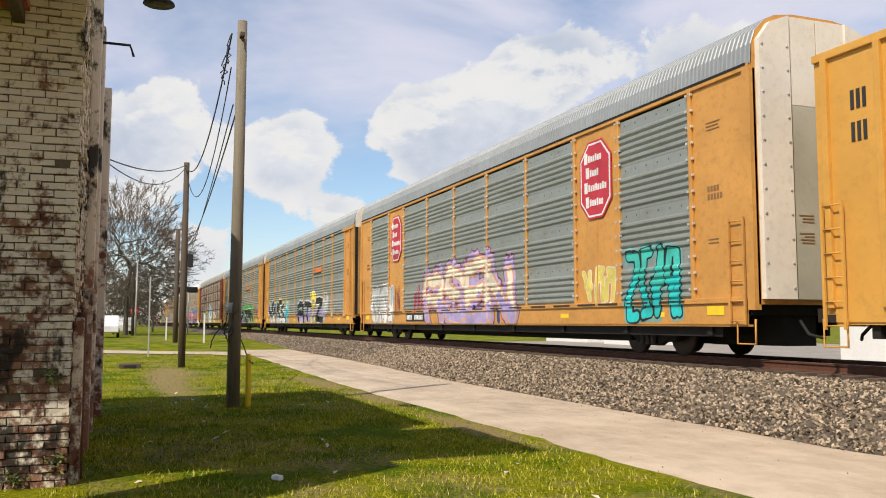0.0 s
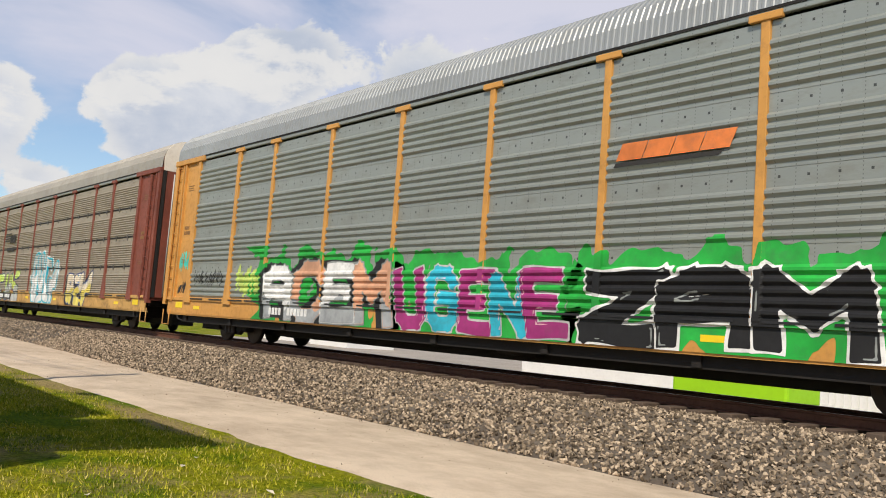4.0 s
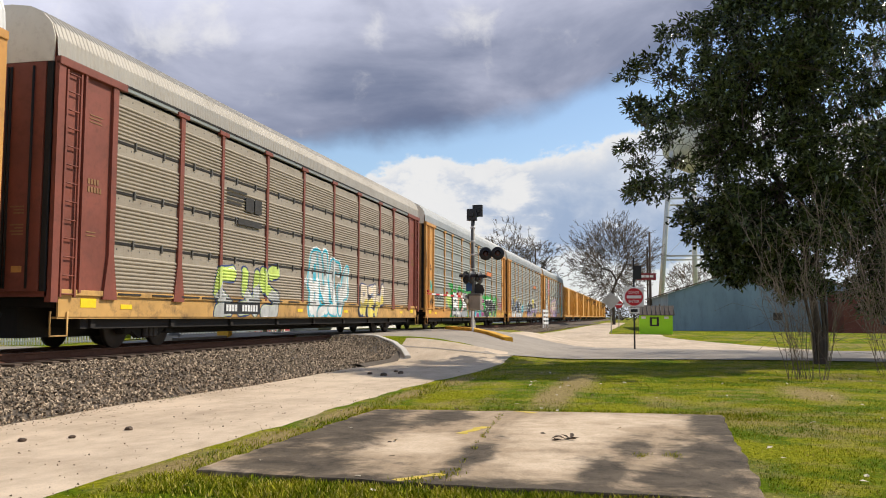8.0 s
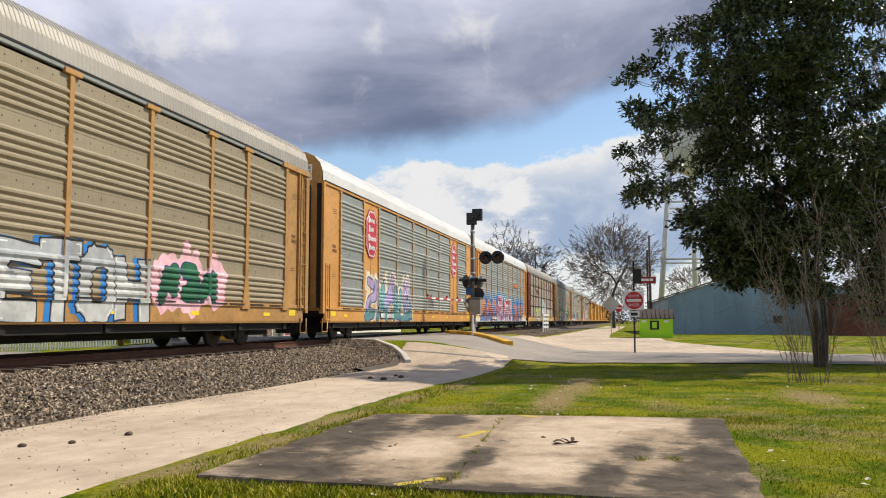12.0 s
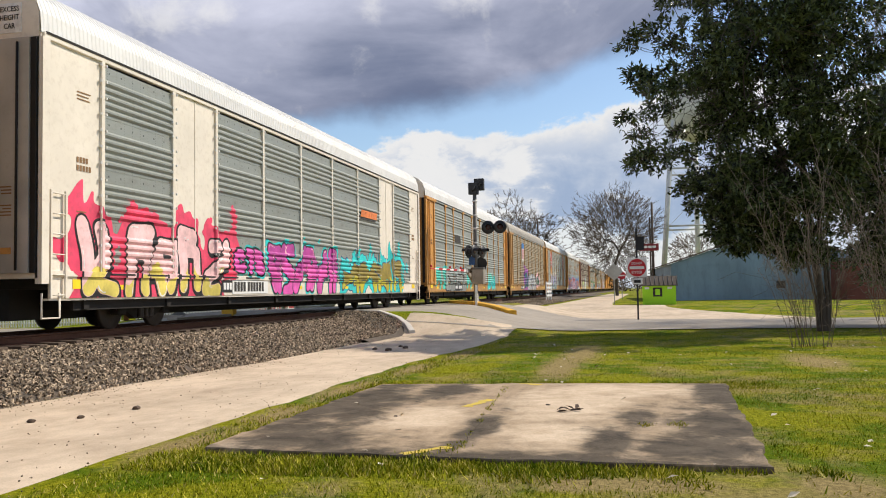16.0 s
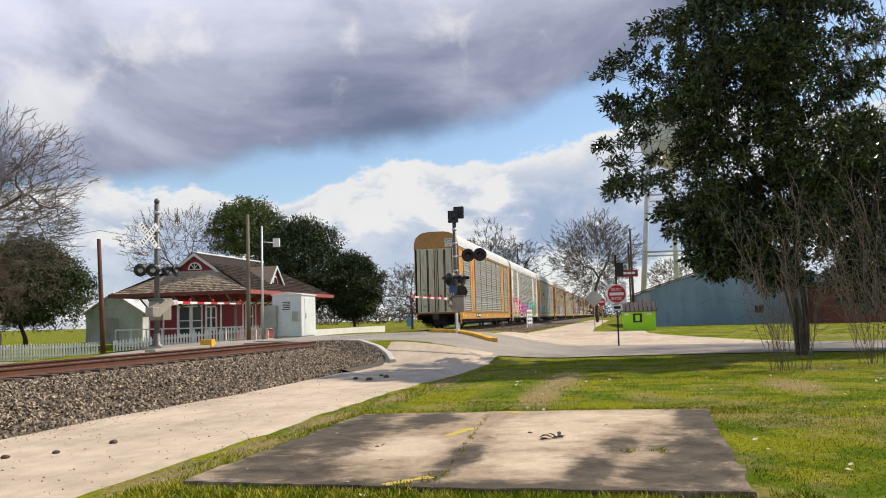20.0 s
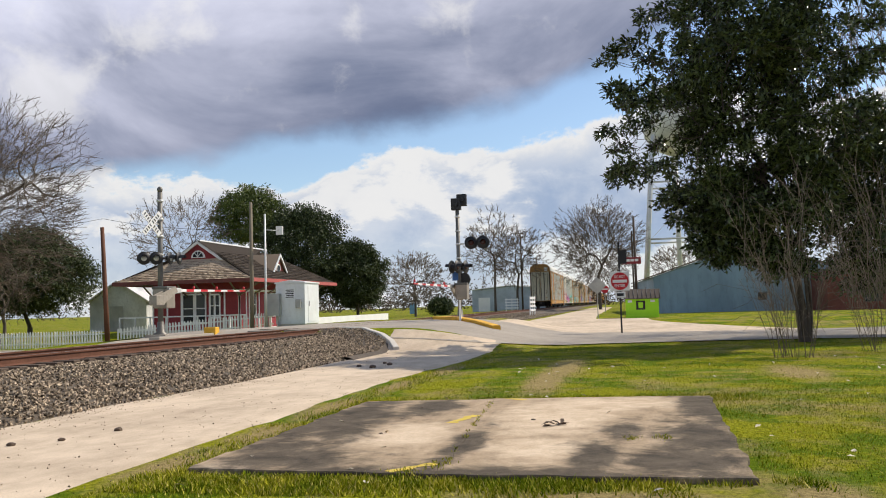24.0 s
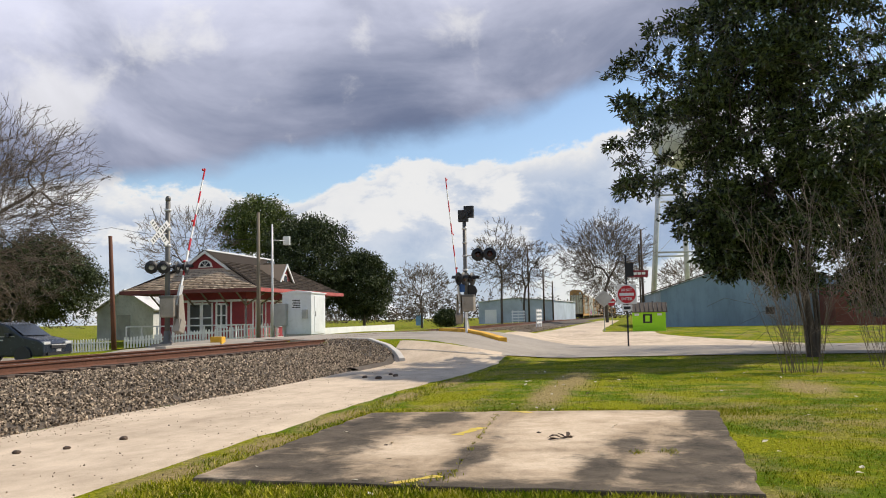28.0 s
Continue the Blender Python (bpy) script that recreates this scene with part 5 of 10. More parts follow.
def autorack(index, style, body, sheetm, sill, label, end_low=None, foots=(2, 9)):
    """A closed car-carrying wagon, rear end at x = 0, on the rail head at z = 0. style: 'flush', 'posts' or 'rows'."""
    car = thing("autorack_car", pose(REAR - PITCH * index, TRACK_Y, RAIL_Z), label, "train car", "cars of the freight train")
    STYLE[car.name] = style
    underframe(car, sill)
    shared("roof", roof_bm, M["roof_tan"] if index in (3, 6) else M["roof_grey"] if index < 3 else M["roof"], car, "roof", pose(0, 0, 0))
    y = -HALF
    for side in (-1, 1):
        turn = Matrix.Identity(4) if side < 0 else Matrix.Translation((CAR, 0, 0)) @ Matrix.Rotation(math.pi, 4, "Z")
        for i in range(11):
            a, b = BAYS[i], BAYS[i + 1]
            blank = i in (0, 10) or (style == "flush" and i in (2, 8))
            if blank:
                bm = boxed(a + 0.01, b - 0.01, y + 0.0, y + 0.05, FLOOR, EAVE - 0.02)
                if side < 0:
                    o = part("side_panel", bm, body, car)
                else:
                    o = part("side_panel", bm, body, car)
                    o.matrix_basis = turn
                if style == "flush" and i in (2, 8) and side < 0:
                    part("panel_seam", boxed((a + b) / 2 - 0.02, (a + b) / 2 + 0.02, y - 0.012, y, FLOOR, EAVE - 0.1), body, car)
            elif style == "rows":
                shared(("rows", i), lambda: corrugated(b - a - 0.1, 4, 9, gap=0.035, depth=0.032), sheetm, car, "corrugated_sheet", turn @ pose(a + 0.05, y + 0.0, 0))
                for k in (1, 2, 3):
                    z = FLOOR + k * (EAVE - 0.17 - FLOOR) / 4
                    shared(("seam", i), lambda: boxed(0.06, b - a - 0.06, y - 0.012, y + 0.01, -0.028, 0.028), M["black"], car, "tier_seam", turn @ pose(a, 0, z))
                    for u in (0.3, 0.72):
                        shared("hook", lambda: boxed(-0.025, 0.025, y - 0.04, y, -0.10, 0.09, 0.008), M["mast_grey"], car, "seam_hook", turn @ pose(a + (b - a) * u, 0, z))
            else:
                shared(("sheet", i), lambda: corrugated(b - a - 0.1, 4, 5), sheetm, car, "corrugated_sheet", turn @ pose(a + 0.05, y + 0.0, 0))
        # posts
        for i in range(1, 11):
            x = BAYS[i]
            if style == "flush":
                shared("rivets", lambda: rivet_rows(y), M["silver"], car, "riveting", turn @ pose(x, 0, 0), "stuff")
                shared("slim_post", lambda: boxed(-0.055, 0.055, y - 0.054, y + 0.04, FLOOR, EAVE - 0.04, 0.01), body, car, "post", turn @ pose(x, 0, 0))
            elif i in foots or i in (1, 10):
                shared("foot_post", lambda: prism(bmesh.new(), [(-0.09, EAVE - 0.12), (0.09, EAVE - 0.12), (0.09, 1.95), (0.24, FLOOR - 0.12), (-0.24, FLOOR - 0.12), (-0.09, 1.95)], y - 0.06, y + 0.03), body, car, "post", turn @ pose(x, 0, 0))
            else:
                shared("post", lambda: boxed(-0.07, 0.07, y - 0.056, y + 0.03, FLOOR, EAVE - 0.1, 0.012), body, car, "post", turn @ pose(x, 0, 0))
            if style != "flush" and 1 < i < 10:
                shared("post_cap", lambda: boxed(-0.26, 0.26, y - 0.08, y + 0.0, EAVE - 0.17, EAVE - 0.06, 0.012), body, car, "post_cap", turn @ pose(x, 0, 0))
        # solid black strip in place of the shade in the gap under the roof
        shared("eave_gap", lambda: boxed(0.1, CAR - 0.1, y - 0.062, y + 0.03, EAVE - 0.035, EAVE + 0.012), M["black"], car, "eave_gap", turn)
        top = body if style == "flush" else M["galv"]
        shared("chord", lambda: boxed(0.05, CAR - 0.05, y - 0.05, y + 0.05, EAVE - 0.12, EAVE, 0.015), top, car, "top_chord", turn)
        if style != "flush":
            for e in (0.0, CAR - 2.2):
                shared("end_beam", lambda: boxed(0.0, 2.2, y - 0.09, y + 0.02, EAVE - 0.16, EAVE - 0.0, 0.015), body, car, "end_beam", turn @ pose(e, 0, 0))
        shared("lower_rail", lambda: boxed(0.3, CAR - 0.3, y - 0.045, y + 0.02, FLOOR - 0.06, FLOOR + 0.05, 0.012), sill, car, "lower_rail", turn)
        # slots over the sill
        if side < 0:
            for i in range(1, 10):
                for k in (0.26, 0.74):
                    x = BAYS[i] + (BAYS[i + 1] - BAYS[i]) * k
                    shared("slot", lambda: boxed(-0.42, 0.42, y - 0.066, y - 0.04, FLOOR - 0.015, FLOOR + 0.02), M["black_paint"], car, "sill_slot", pose(x, 0, 0))
    for s, x in ((-1, 0.0), (1, CAR)):
        front = s > 0 and index > 0
        # darker paint on yellow cars' ends puts their shade, and dirt, into colour
        shaded_dirty = M["yellow_old"] if body.name == "yellow_paint" else body
        if index == 0 and s > 0:
            tall_end(car, x, s, body, M["white_paint"])
        else:
            end_wall(car, x, s, shaded_dirty if index != 0 or front else body, (body if style == "rows" else M["yellow_old"]) if front or end_low is None else end_low, True, None if style == "flush" else M["white_paint"])
        # corner channel and ladder
        cx = 0.10 if s < 0 else CAR - 0.10
        bm = bmesh.new()
        box(bm, cx - 0.10, cx + 0.10, -HALF - 0.06, -HALF + 0.08, FLOOR - 0.2, EAVE - 0.1)
        part("corner_post", bm, body, car)
        lx = 0.25 if s < 0 else CAR - 0.7
        if style == "flush":
            ladder(car, lx, SILL, FLOOR + 1.55, body)
        else:
            ladder(car, lx, FLOOR - 0.1, EAVE - 0.2, body)
            bm = boxed(0.80 if s < 0 else CAR - 0.86, 0.86 if s < 0 else CAR - 0.80, -HALF - 0.07, -HALF + 0.0, FLOOR, EAVE - 0.16)
            part("ladder_guard", bm, body, car)
        px = 0.95 if s < 0 else CAR - 1.45
        for z, ws in ((4.7, (0.42,)), (4.63, (0.36,)), (4.56, (0.40,)), (3.32, (0.06, 0.06, 0.06, 0.06)), (3.16, (0.06, 0.06, 0.06, 0.06, 0.06)), (2.35, (0.3,)), (2.28, (0.3,))):
            bars(car, px + 0.1, z, ws, 0.022 if z > 3.5 or z < 3 else 0.11, M["faint_bars"], -HALF - 0.006, 0.035)
        part("warning_label", boxed(px, px + 0.5, -HALF - 0.01, -HALF, SILL + 0.18, SILL + 0.36), M["post_yellow"], car)
    # plate with the car's marks, as bars
    bm = boxed(BAYS[3] + 0.3, BAYS[3] + 2.5, -HALF - 0.012, -HALF, SILL + 0.08, FLOOR - 0.08)
    p = part("mark_plate", bm, M["black_paint"], car)
    bars(p, BAYS[3] + 0.4, SILL + 0.15, (0.12, 0.12, 0.12, 0.12), 0.18, COL["white"], -HALF - 0.017, 0.05)
    bars(p, BAYS[3] + 1.35, SILL + 0.15, (0.12,) * 6, 0.18, COL["white"], -HALF - 0.017, 0.05)
    for x in (2.3, 8.0, 12.0, 16.5, 20.0, 24.2):
        part("reflector", boxed(x, x + 0.42, -HALF - 0.008, -HALF, SILL + 0.16, SILL + 0.26), M["post_yellow"], car)
    return car


def boxcar(x):
    car = thing("box_car", pose(x, TRACK_Y, RAIL_Z), "tall mustard-yellow steel boxcar with vertical ribs", "train car", "cars of the freight train")
    L = 17.9
    body = M["gold"]
    z0, z1 = 0.85, 5.25
    out = [(-1.5, z0), (-1.5, z1), (-0.9, z1 + 0.16), (0, z1 + 0.22), (0.9, z1 + 0.16), (1.5, z1), (1.5, z0)]
    part("body", prism(bmesh.new(), out, 0, L, 0, "yz"), body, car)
    underframe(car, body, L, 0.72, L / 2 - 2.4, 0.7)
    for side in (-1, 1):
        for i in range(17):
            xx = 0.25 + (L - 0.5) * i / 16
            if abs(xx - L / 2) < 1.6:
                continue
            o = shared("rib", lambda: boxed(-0.06, 0.06, -1.58, -1.49, z0 + 0.1, z1 - 0.12, 0.012), body, car, "rib", (Matrix.Identity(4) if side < 0 else Matrix.Translation((L, 0, 0)) @ Matrix.Rotation(math.pi, 4, "Z")) @ pose(xx, 0, 0))
        for d in (-0.82, 0.82):
            bm = boxed(L / 2 + d - 0.78, L / 2 + d + 0.78, *sorted((side * 1.49, side * 1.57)), z0 + 0.05, z1 - 0.15, 0.02)
            dr = part("door", bm, body, car)
            for zz in (1.5, 2.6, 3.7):
                part("door_rib", boxed(L / 2 + d - 0.7, L / 2 + d + 0.7, *sorted((side * 1.56, side * 1.6)), zz, zz + 0.12), body, dr)
        shared("box_chord", lambda: boxed(0, L, -1.56, -1.46, z1 - 0.14, z1, 0.015), body, car, "top_chord", Matrix.Identity(4) if side < 0 else Matrix.Translation((L, 0, 0)) @ Matrix.Rotation(math.pi, 4, "Z"))
    for e in (0.0, L):
        s = -1 if e == 0 else 1
        for i in range(9):
            z = z0 + 0.3 + i * 0.46
            part("end_rib", boxed(min(e, e + s * 0.07), max(e, e + s * 0.07), -1.35, 1.35, z, z + 0.24, 0.03), body, car)
        ladder(car, 0.15 if s < 0 else L - 0.6, 0.6, 2.7, body, -1.6)
    # unreadable marks
    for k in (0.0, 0.52):
        bars(car, 0.75 + k * 2.2, 4.15, (0.07, 0.07, 0.07), 0.32, M["tint_bars"], -1.51, 0.05)
        bars(car, 0.75 + k * 2.2, 3.62, (0.07, 0.07, 0.07), 0.32, M["tint_bars"], -1.51, 0.05)
    bars(car, 2.6, 2.6, (0.6,), 0.26, M["post_yellow"], -1.56)
    return car


def build_train():
    Y, W = M["yellow"], M["white_paint"]
    B_ = BAYS
    A = autorack(0, "flush", Y, M["galv"], Y, "yellow car-carrier wagon with grey ribbed sides and red octagon emblems", M["white_paint"])
    octagon(A, (B_[2] + B_[3]) / 2, 4.25, 1.5, 1.95)
    octagon(A, (B_[8] + B_[9]) / 2, 4.25, 1.5, 1.95)
    piece(A, 4, B_[9] + 0.25, B_[10] - 0.45, 0.80, 2.35, "teal", "black", "teal_pale", 1.3, low="aqua", rim=0.045, halo=0.05, fat=0.2)
    piece(A, "ASEN", B_[4] - 0.15, B_[6] + 2.0, 0.70, 2.75, "cream", "peach", "lilac", 2.2, low="lilac", edge="maroon", rim=0.08, halo=0.10, flames=0.3, fat=0.155, sway=0.09, gleam="white", split=0.35)
    for k, (x, z) in enumerate(((B_[4] + 2.3, 0.98), (B_[5] + 1.5, 1.0), (B_[6] + 0.6, 0.95), (B_[4] + 1.75, 2.3))):
        piece(A, "I", x, x + 0.55, z - 0.25, z + 0.27, "navy" if k < 3 else "lilac", "peach", None, 40 + k, fat=0.4, rim=0.04, gleam=None, label="round painted spot of the graffiti")
    tag_line(A, 5, B_[3] + 1.4, B_[4] + 0.4, 1.0, 2.2, "crimson", 3, 0.035)
    piece(A, 5, B_[1] + 0.05, B_[2] + 0.55, 0.72, 2.4, "galv_white", "navy", "white", 3.4, rim=0.025, halo=0.05, fat=0.2, low="white")
    tag_line(A, 5, B_[2] + 0.75, B_[3] - 0.5, 0.85, 2.3, "maroon", 4, 0.014)
    piece(A, 3, B_[8] + 0.4, B_[9] - 0.25, 1.2, 2.1, "yellow_pale", "cream", None, 31, rim=0.03, gleam=None, fat=0.14)
    B = autorack(1, "posts", Y, M["galv"], Y, "yellow car-carrier wagon with grey ribbed sides and black-and-white graffiti")
    piece(B, 4, B_[5] + 1.0, B_[8] + 0.4, 0.80, 2.1, "galv_white", "white", None, 44, rim=0.03, fat=0.10, low="lilac", gleam=None)
    piece(B, "AT", B_[5] + 1.1, B_[6] + 2.1, 0.69, 2.5, "black", "white", None, 4.1, shade="cyan", drop=(-0.09, 0.0), boxy=True, fat=0.15, rim=0.07, gleam="galv_grey", wild=0.4)
    piece(B, "R", B_[6] + 2.15, B_[7] + 0.9, 0.72, 2.75, "yellow", "white", None, 5.1, fat=0.19, rim=0.06, gleam="cream")
    piece(B, "Z", B_[7] + 0.75, B_[8] - 0.2, 0.69, 2.65, "black", "white", None, 6.3, shade="cyan", drop=(0.10, 0.0), boxy=True, fat=0.19, rim=0.07, gleam="galv_grey", wild=0.4)
    tag_line(B, 4, B_[8] - 0.3, B_[8] + 1.2, 0.9, 2.5, "white", 41, 0.03)
    tag_line(B, 5, B_[8] + 1.4, B_[10] + 0.1, 0.9, 2.2, "galv_white", 42, 0.025)
    tag_line(B, 3, B_[5] + 0.2, B_[5] + 0.95, 1.3, 2.2, "teal_pale", 43, 0.04)
    piece(B, 6, B_[1] + 0.1, B_[4] - 0.9, 0.72, 2.35, "black", "white", "yellow", 5.5, rim=0.06, halo=0.07, fat=0.15, boxy=True, low="white", split=0.25, shade="blue", drop=(-0.08, 0.0), gleam="cyan", wild=0.3, label="illegible black and white graffiti blocks with a yellow rim")
    piece(B, 2, B_[4] - 0.8, B_[4] + 0.9, 0.75, 2.2, "cyan", "white", "yellow_pale", 9.1, rim=0.05, halo=0.05, fat=0.13, gleam=None, wild=0.6)
    C = autorack(2, "posts", Y, M["galv"], Y, "yellow car-carrier wagon with a long green graffiti band")
    piece(C, "ACEM", B_[3] + 0.12, B_[5] + 0.15, 0.72, 2.22, "white", "galv_grey", "green", 7.1, alt="peach", low="grey", shade="black", drop=(-0.20, 0.05), rim=0.035, halo=0.24, fat=0.125, boxy=True, sway=0.02, split=0.30, gleam=None, spread=(1.2, 0.0))
    piece(C, "UGENE", B_[5] + 0.35, B_[7] - 0.55, 0.72, 1.98, "magenta", "galv_white", "green", 8.2, alt="cyan", rim=0.035, halo=0.22, fat=0.14, boxy=True, sway=0.025, gleam="rose", spread=(0.2, 0.2))
    piece(C, "ZAM", B_[7] - 0.40, B_[9] - 0.45, 0.72, 1.98, "black", "white", "green", 9.3, rim=0.05, halo=0.22, fat=0.135, boxy=True, sway=0.04, gleam="galv_grey", spread=(0.2, 0.7))
    tag_line(C, 6, B_[9] - 0.2, B_[10] - 0.1, 1.2, 2.2, "crimson", 45, 0.03)
    tag_line(C, 8, B_[1] + 0.35, B_[2] - 0.35, 1.55, 2.05, "black", 46, 0.016)
    tag_line(C, 5, B_[2] + 0.5, B_[3] - 0.3, 1.3, 2.1, "lime", 48, 0.05)
    tag_line(C, 5, B_[0] + 0.95, B_[1] - 0.2, 2.0, 2.6, "teal", 32, 0.03)
    tag_line(C, 5, B_[0] + 1.0, B_[1] - 0.15, 1.3, 1.65, "black", 47, 0.022)
    D = autorack(3, "rows", M["brown"], M["galv_taupe"], worn("patchy_yellow_sill", (0.50, 0.29, 0.09), (0.07, 0.05, 0.035), 0.65, 0.0, 0.95, 2.2, 0.7, 0.05), "oxide-red car-carrier wagon with dirty four-tier ribbed sides", M["brown"])
    piece(D, 3, B_[3] - 0.3, B_[4] + 0.9, 0.70, 2.2, "lime", "navy", None, 10.2, rim=0.045, fat=0.2, low="galv_white", gleam="white")
    piece(D, 4, B_[5] + 0.4, B_[6] + 1.6, 0.72, 2.9, "galv_white", "cyan", "white", 11.1, rim=0.09, halo=0.05, fat=0.2, low="white", gleam="cyan", sway=0.07)
    piece(D, 3, B_[7] + 0.25, B_[8] + 0.5, 0.72, 2.05, "cream", "navy", None, 12.3, rim=0.05, fat=0.22, low="yellow_pale", gleam="blue", shade="black", drop=(-0.12, -0.05))
    for k, w in enumerate((1.2, 1.1, 1.0, 0.9)):
        part("stripe_mark", boxed(B_[3] + 0.25, B_[3] + 0.25 + w, PY + 0.06, PY + 0.066, 4.06 - 0.12 * k, 4.12 - 0.12 * k), M["tint_bars"], D)
    bars(D, B_[3] + 1.35, 3.6, (0.5, 0.45), 0.4, M["tint_bars"], GY + 0.012, 0.08)
    bars(D, B_[3] + 0.9, 3.2, (1.5,), 0.16, M["tint_bars"], GY + 0.012)
    E = autorack(4, "posts", Y, M["galv"], M["white_paint"], "yellow car-carrier wagon with red, blue and orange graffiti")
    piece(E, 6, B_[1] + 0.2, B_[4] - 0.6, 0.70, 2.45, "rust_orange", "peach", "blue", 13.2, rim=0.03, halo=0.2, flames=0.35, fat=0.17, low="maroon", edge="cyan")
    piece(E, "RUNTS", B_[4] + 0.05, B_[6] + 1.75, 0.69, 2.65, "crimson", "white", "blue", 14.2, low="magenta", edge="aqua", rim=0.10, halo=0.06, flames=0.30, fat=0.155, split=0.38, gleam="rose", sway=0.04)
    piece(E, "CHIPP", B_[6] + 2.75, B_[9] + 1.35, 0.69, 2.2, "rust_orange", "peach", "blue", 15.4, low="maroon", edge="aqua", rim=0.025, halo=0.26, flames=0.42, fat=0.165, split=0.28, gleam="peach", sway=0.05, spread=(0.6, 0.4), shade="navy", drop=(0.08, -0.08))
    Fc = autorack(5, "flush", Y, M["galv"], Y, "yellow car-carrier wagon with grey ribbed sides, red emblems and lilac graffiti")
    octagon(Fc, (B_[2] + B_[3]) / 2, 4.25, 1.5, 1.95)
    octagon(Fc, (B_[8] + B_[9]) / 2, 4.25, 1.5, 1.95)
    piece(Fc, 5, B_[2] + 0.45, B_[4] + 2.1, 0.70, 2.6, "lilac", "navy", "cream", 16.4, alt="teal_pale", low="sea_green", rim=0.06, halo=0.13, flames=0.2, fat=0.18, sway=0.10, split=0.3, wild=0.3)
    piece(Fc, 3, B_[4] + 1.6, B_[5] - 0.1, 0.72, 1.75, "teal_pale", "navy", "cream", 16.9, rim=0.06, halo=0.12, fat=0.15, sway=0.1, gleam=None)
    tag_line(Fc, 4, B_[6] + 0.2, B_[7] - 1.4, 1.25, 2.1, "black", 17, 0.022)
    tag_line(Fc, 4, B_[8] + 0.5, B_[8] + 1.1, 1.0, 1.7, "maroon", 18, 0.014)
    G = autorack(6, "posts", M["yellow_old"], M["galv_old"], M["yellow_old"], "faded yellow car-carrier wagon with browned ribbed sides and a shield emblem")
    sh = [(-0.75, 0.6), (0, 0.75), (0.75, 0.6), (0.75, 0.2), (-0.75, 0.2)]
    c = (B_[3] + B_[4]) / 2
    part("shield_head", prism(bmesh.new(), [(c + a, 4.3 + b) for a, b in sh], GY, GY + 0.012), COL["blue"], G, "blue and red striped shield emblem")
    part("shield_field", prism(bmesh.new(), [(c - 0.75, 4.5), (c + 0.75, 4.5), (c + 0.7, 3.6), (c, 3.2), (c - 0.7, 3.6)], GY + 0.006, GY + 0.012), COL["white"], G)
    for k in range(5):
        part("shield_stripe", boxed(c - 0.6 + 0.27 * k, c - 0.48 + 0.27 * k, GY, GY + 0.005, 3.55, 4.45), COL["red"], G)
    piece(G, 2, B_[4] + 0.2, B_[5] - 0.75, 0.95, 2.35, "deep_green", "navy", "purple", 20.2, rim=0.04, halo=0.30, flames=0.3, fat=0.24, shade="blue", drop=(-0.10, 0.0), gleam="blue", spread=(0.5, 0.3))
    piece(G, "WETOH", B_[5] - 0.35, B_[7] + 0.1, 0.69, 2.3, "grey", "black", None, 18.3, shade="blue", drop=(-0.12, 0.0), rim=0.045, fat=0.17, boxy=True, low="galv_white", split=0.6, gleam="white", sway=0.03)
    piece(G, 3, B_[7] + 0.45, B_[8] + 0.35, 1.15, 2.05, "deep_green", "navy", "rose", 19.4, rim=0.03, halo=0.22, flames=0.35, fat=0.22, gleam=None, spread=(0.2, 0.4))
    tag_line(G, 6, B_[3] + 0.4, B_[4] - 0.4, 1.5, 2.4, "tint", 21, 0.02)
    H = autorack(7, "posts", Y, M["galv"], M["yellow_old"], "yellow car-carrier wagon with dull grey ribbed sides and teal graffiti")
    piece(H, 2, B_[1] + 0.3, B_[2] + 0.3, 0.9, 2.1, "teal", "aqua", None, 22.1, rim=0.03, fat=0.22, wild=0.8, gleam=None)
    piece(H, "CEEZ", B_[2] - 0.2, B_[4] + 0.8, 0.74, 2.1, "galv_grey", "black", None, 21.3, rim=0.035, fat=0.17, shade="tint", drop=(-0.10, -0.05), gleam="teal", label="illegible grey graffiti outlined in black")
    piece(H, 2, B_[4] + 1.0, B_[5] - 0.25, 0.85, 1.9, "teal", "aqua", None, 22.6, rim=0.03, fat=0.2, wild=0.8, gleam=None)
    tag_line(H, 5, B_[5] + 0.2, B_[6] + 0.3, 1.2, 1.9, "black", 23, 0.018)
    piece(H, 3, B_[7] + 0.1, B_[8] + 0.5, 0.72, 2.0, "teal", "galv_grey", None, 24.2, rim=0.03, fat=0.2, low="aqua")
    part("emblem", prism(bmesh.new(), [(B_[3] + 0.25, 3.55), (B_[3] + 1.9, 3.55), (B_[3] + 1.75, 4.0), (B_[3] + 0.25, 4.0)], GY + 0.006, GY + 0.012), M["tint_bars"], H, "dark plain emblem block")
    I = autorack(8, "flush", W, M["galv"], W, "off-white car-carrier wagon with pink, yellow and teal graffiti", M["grey_paint"])
    piece(I, 5, B_[0] + 1.25, B_[3] + 0.4, 0.70, 2.45, "pale_pink", "black", "hot_red", 23.3, low="yellow_pale", rim=0.05, halo=0.22, flames=0.25, fat=0.2, split=0.28, wild=0.4, spread=(0.4, 0.5), gleam="white", shade="black", drop=(0.06, -0.05))
    piece(I, "CTS", B_[3] + 1.05, B_[4] - 0.02, 1.25, 2.0, "hot_pink", "black", "aqua", 24.4, rim=0.06, halo=0.03, fat=0.2, gleam=None)
    piece(I, 6, B_[4] + 0.35, B_[6] + 0.45, 0.70, 2.45, "violet_pink", "black", "aqua", 25.1, low="hot_pink", rim=0.045, halo=0.03, flames=0.12, fat=0.23, split=0.5, gleam="pale_pink", sway=0.07)
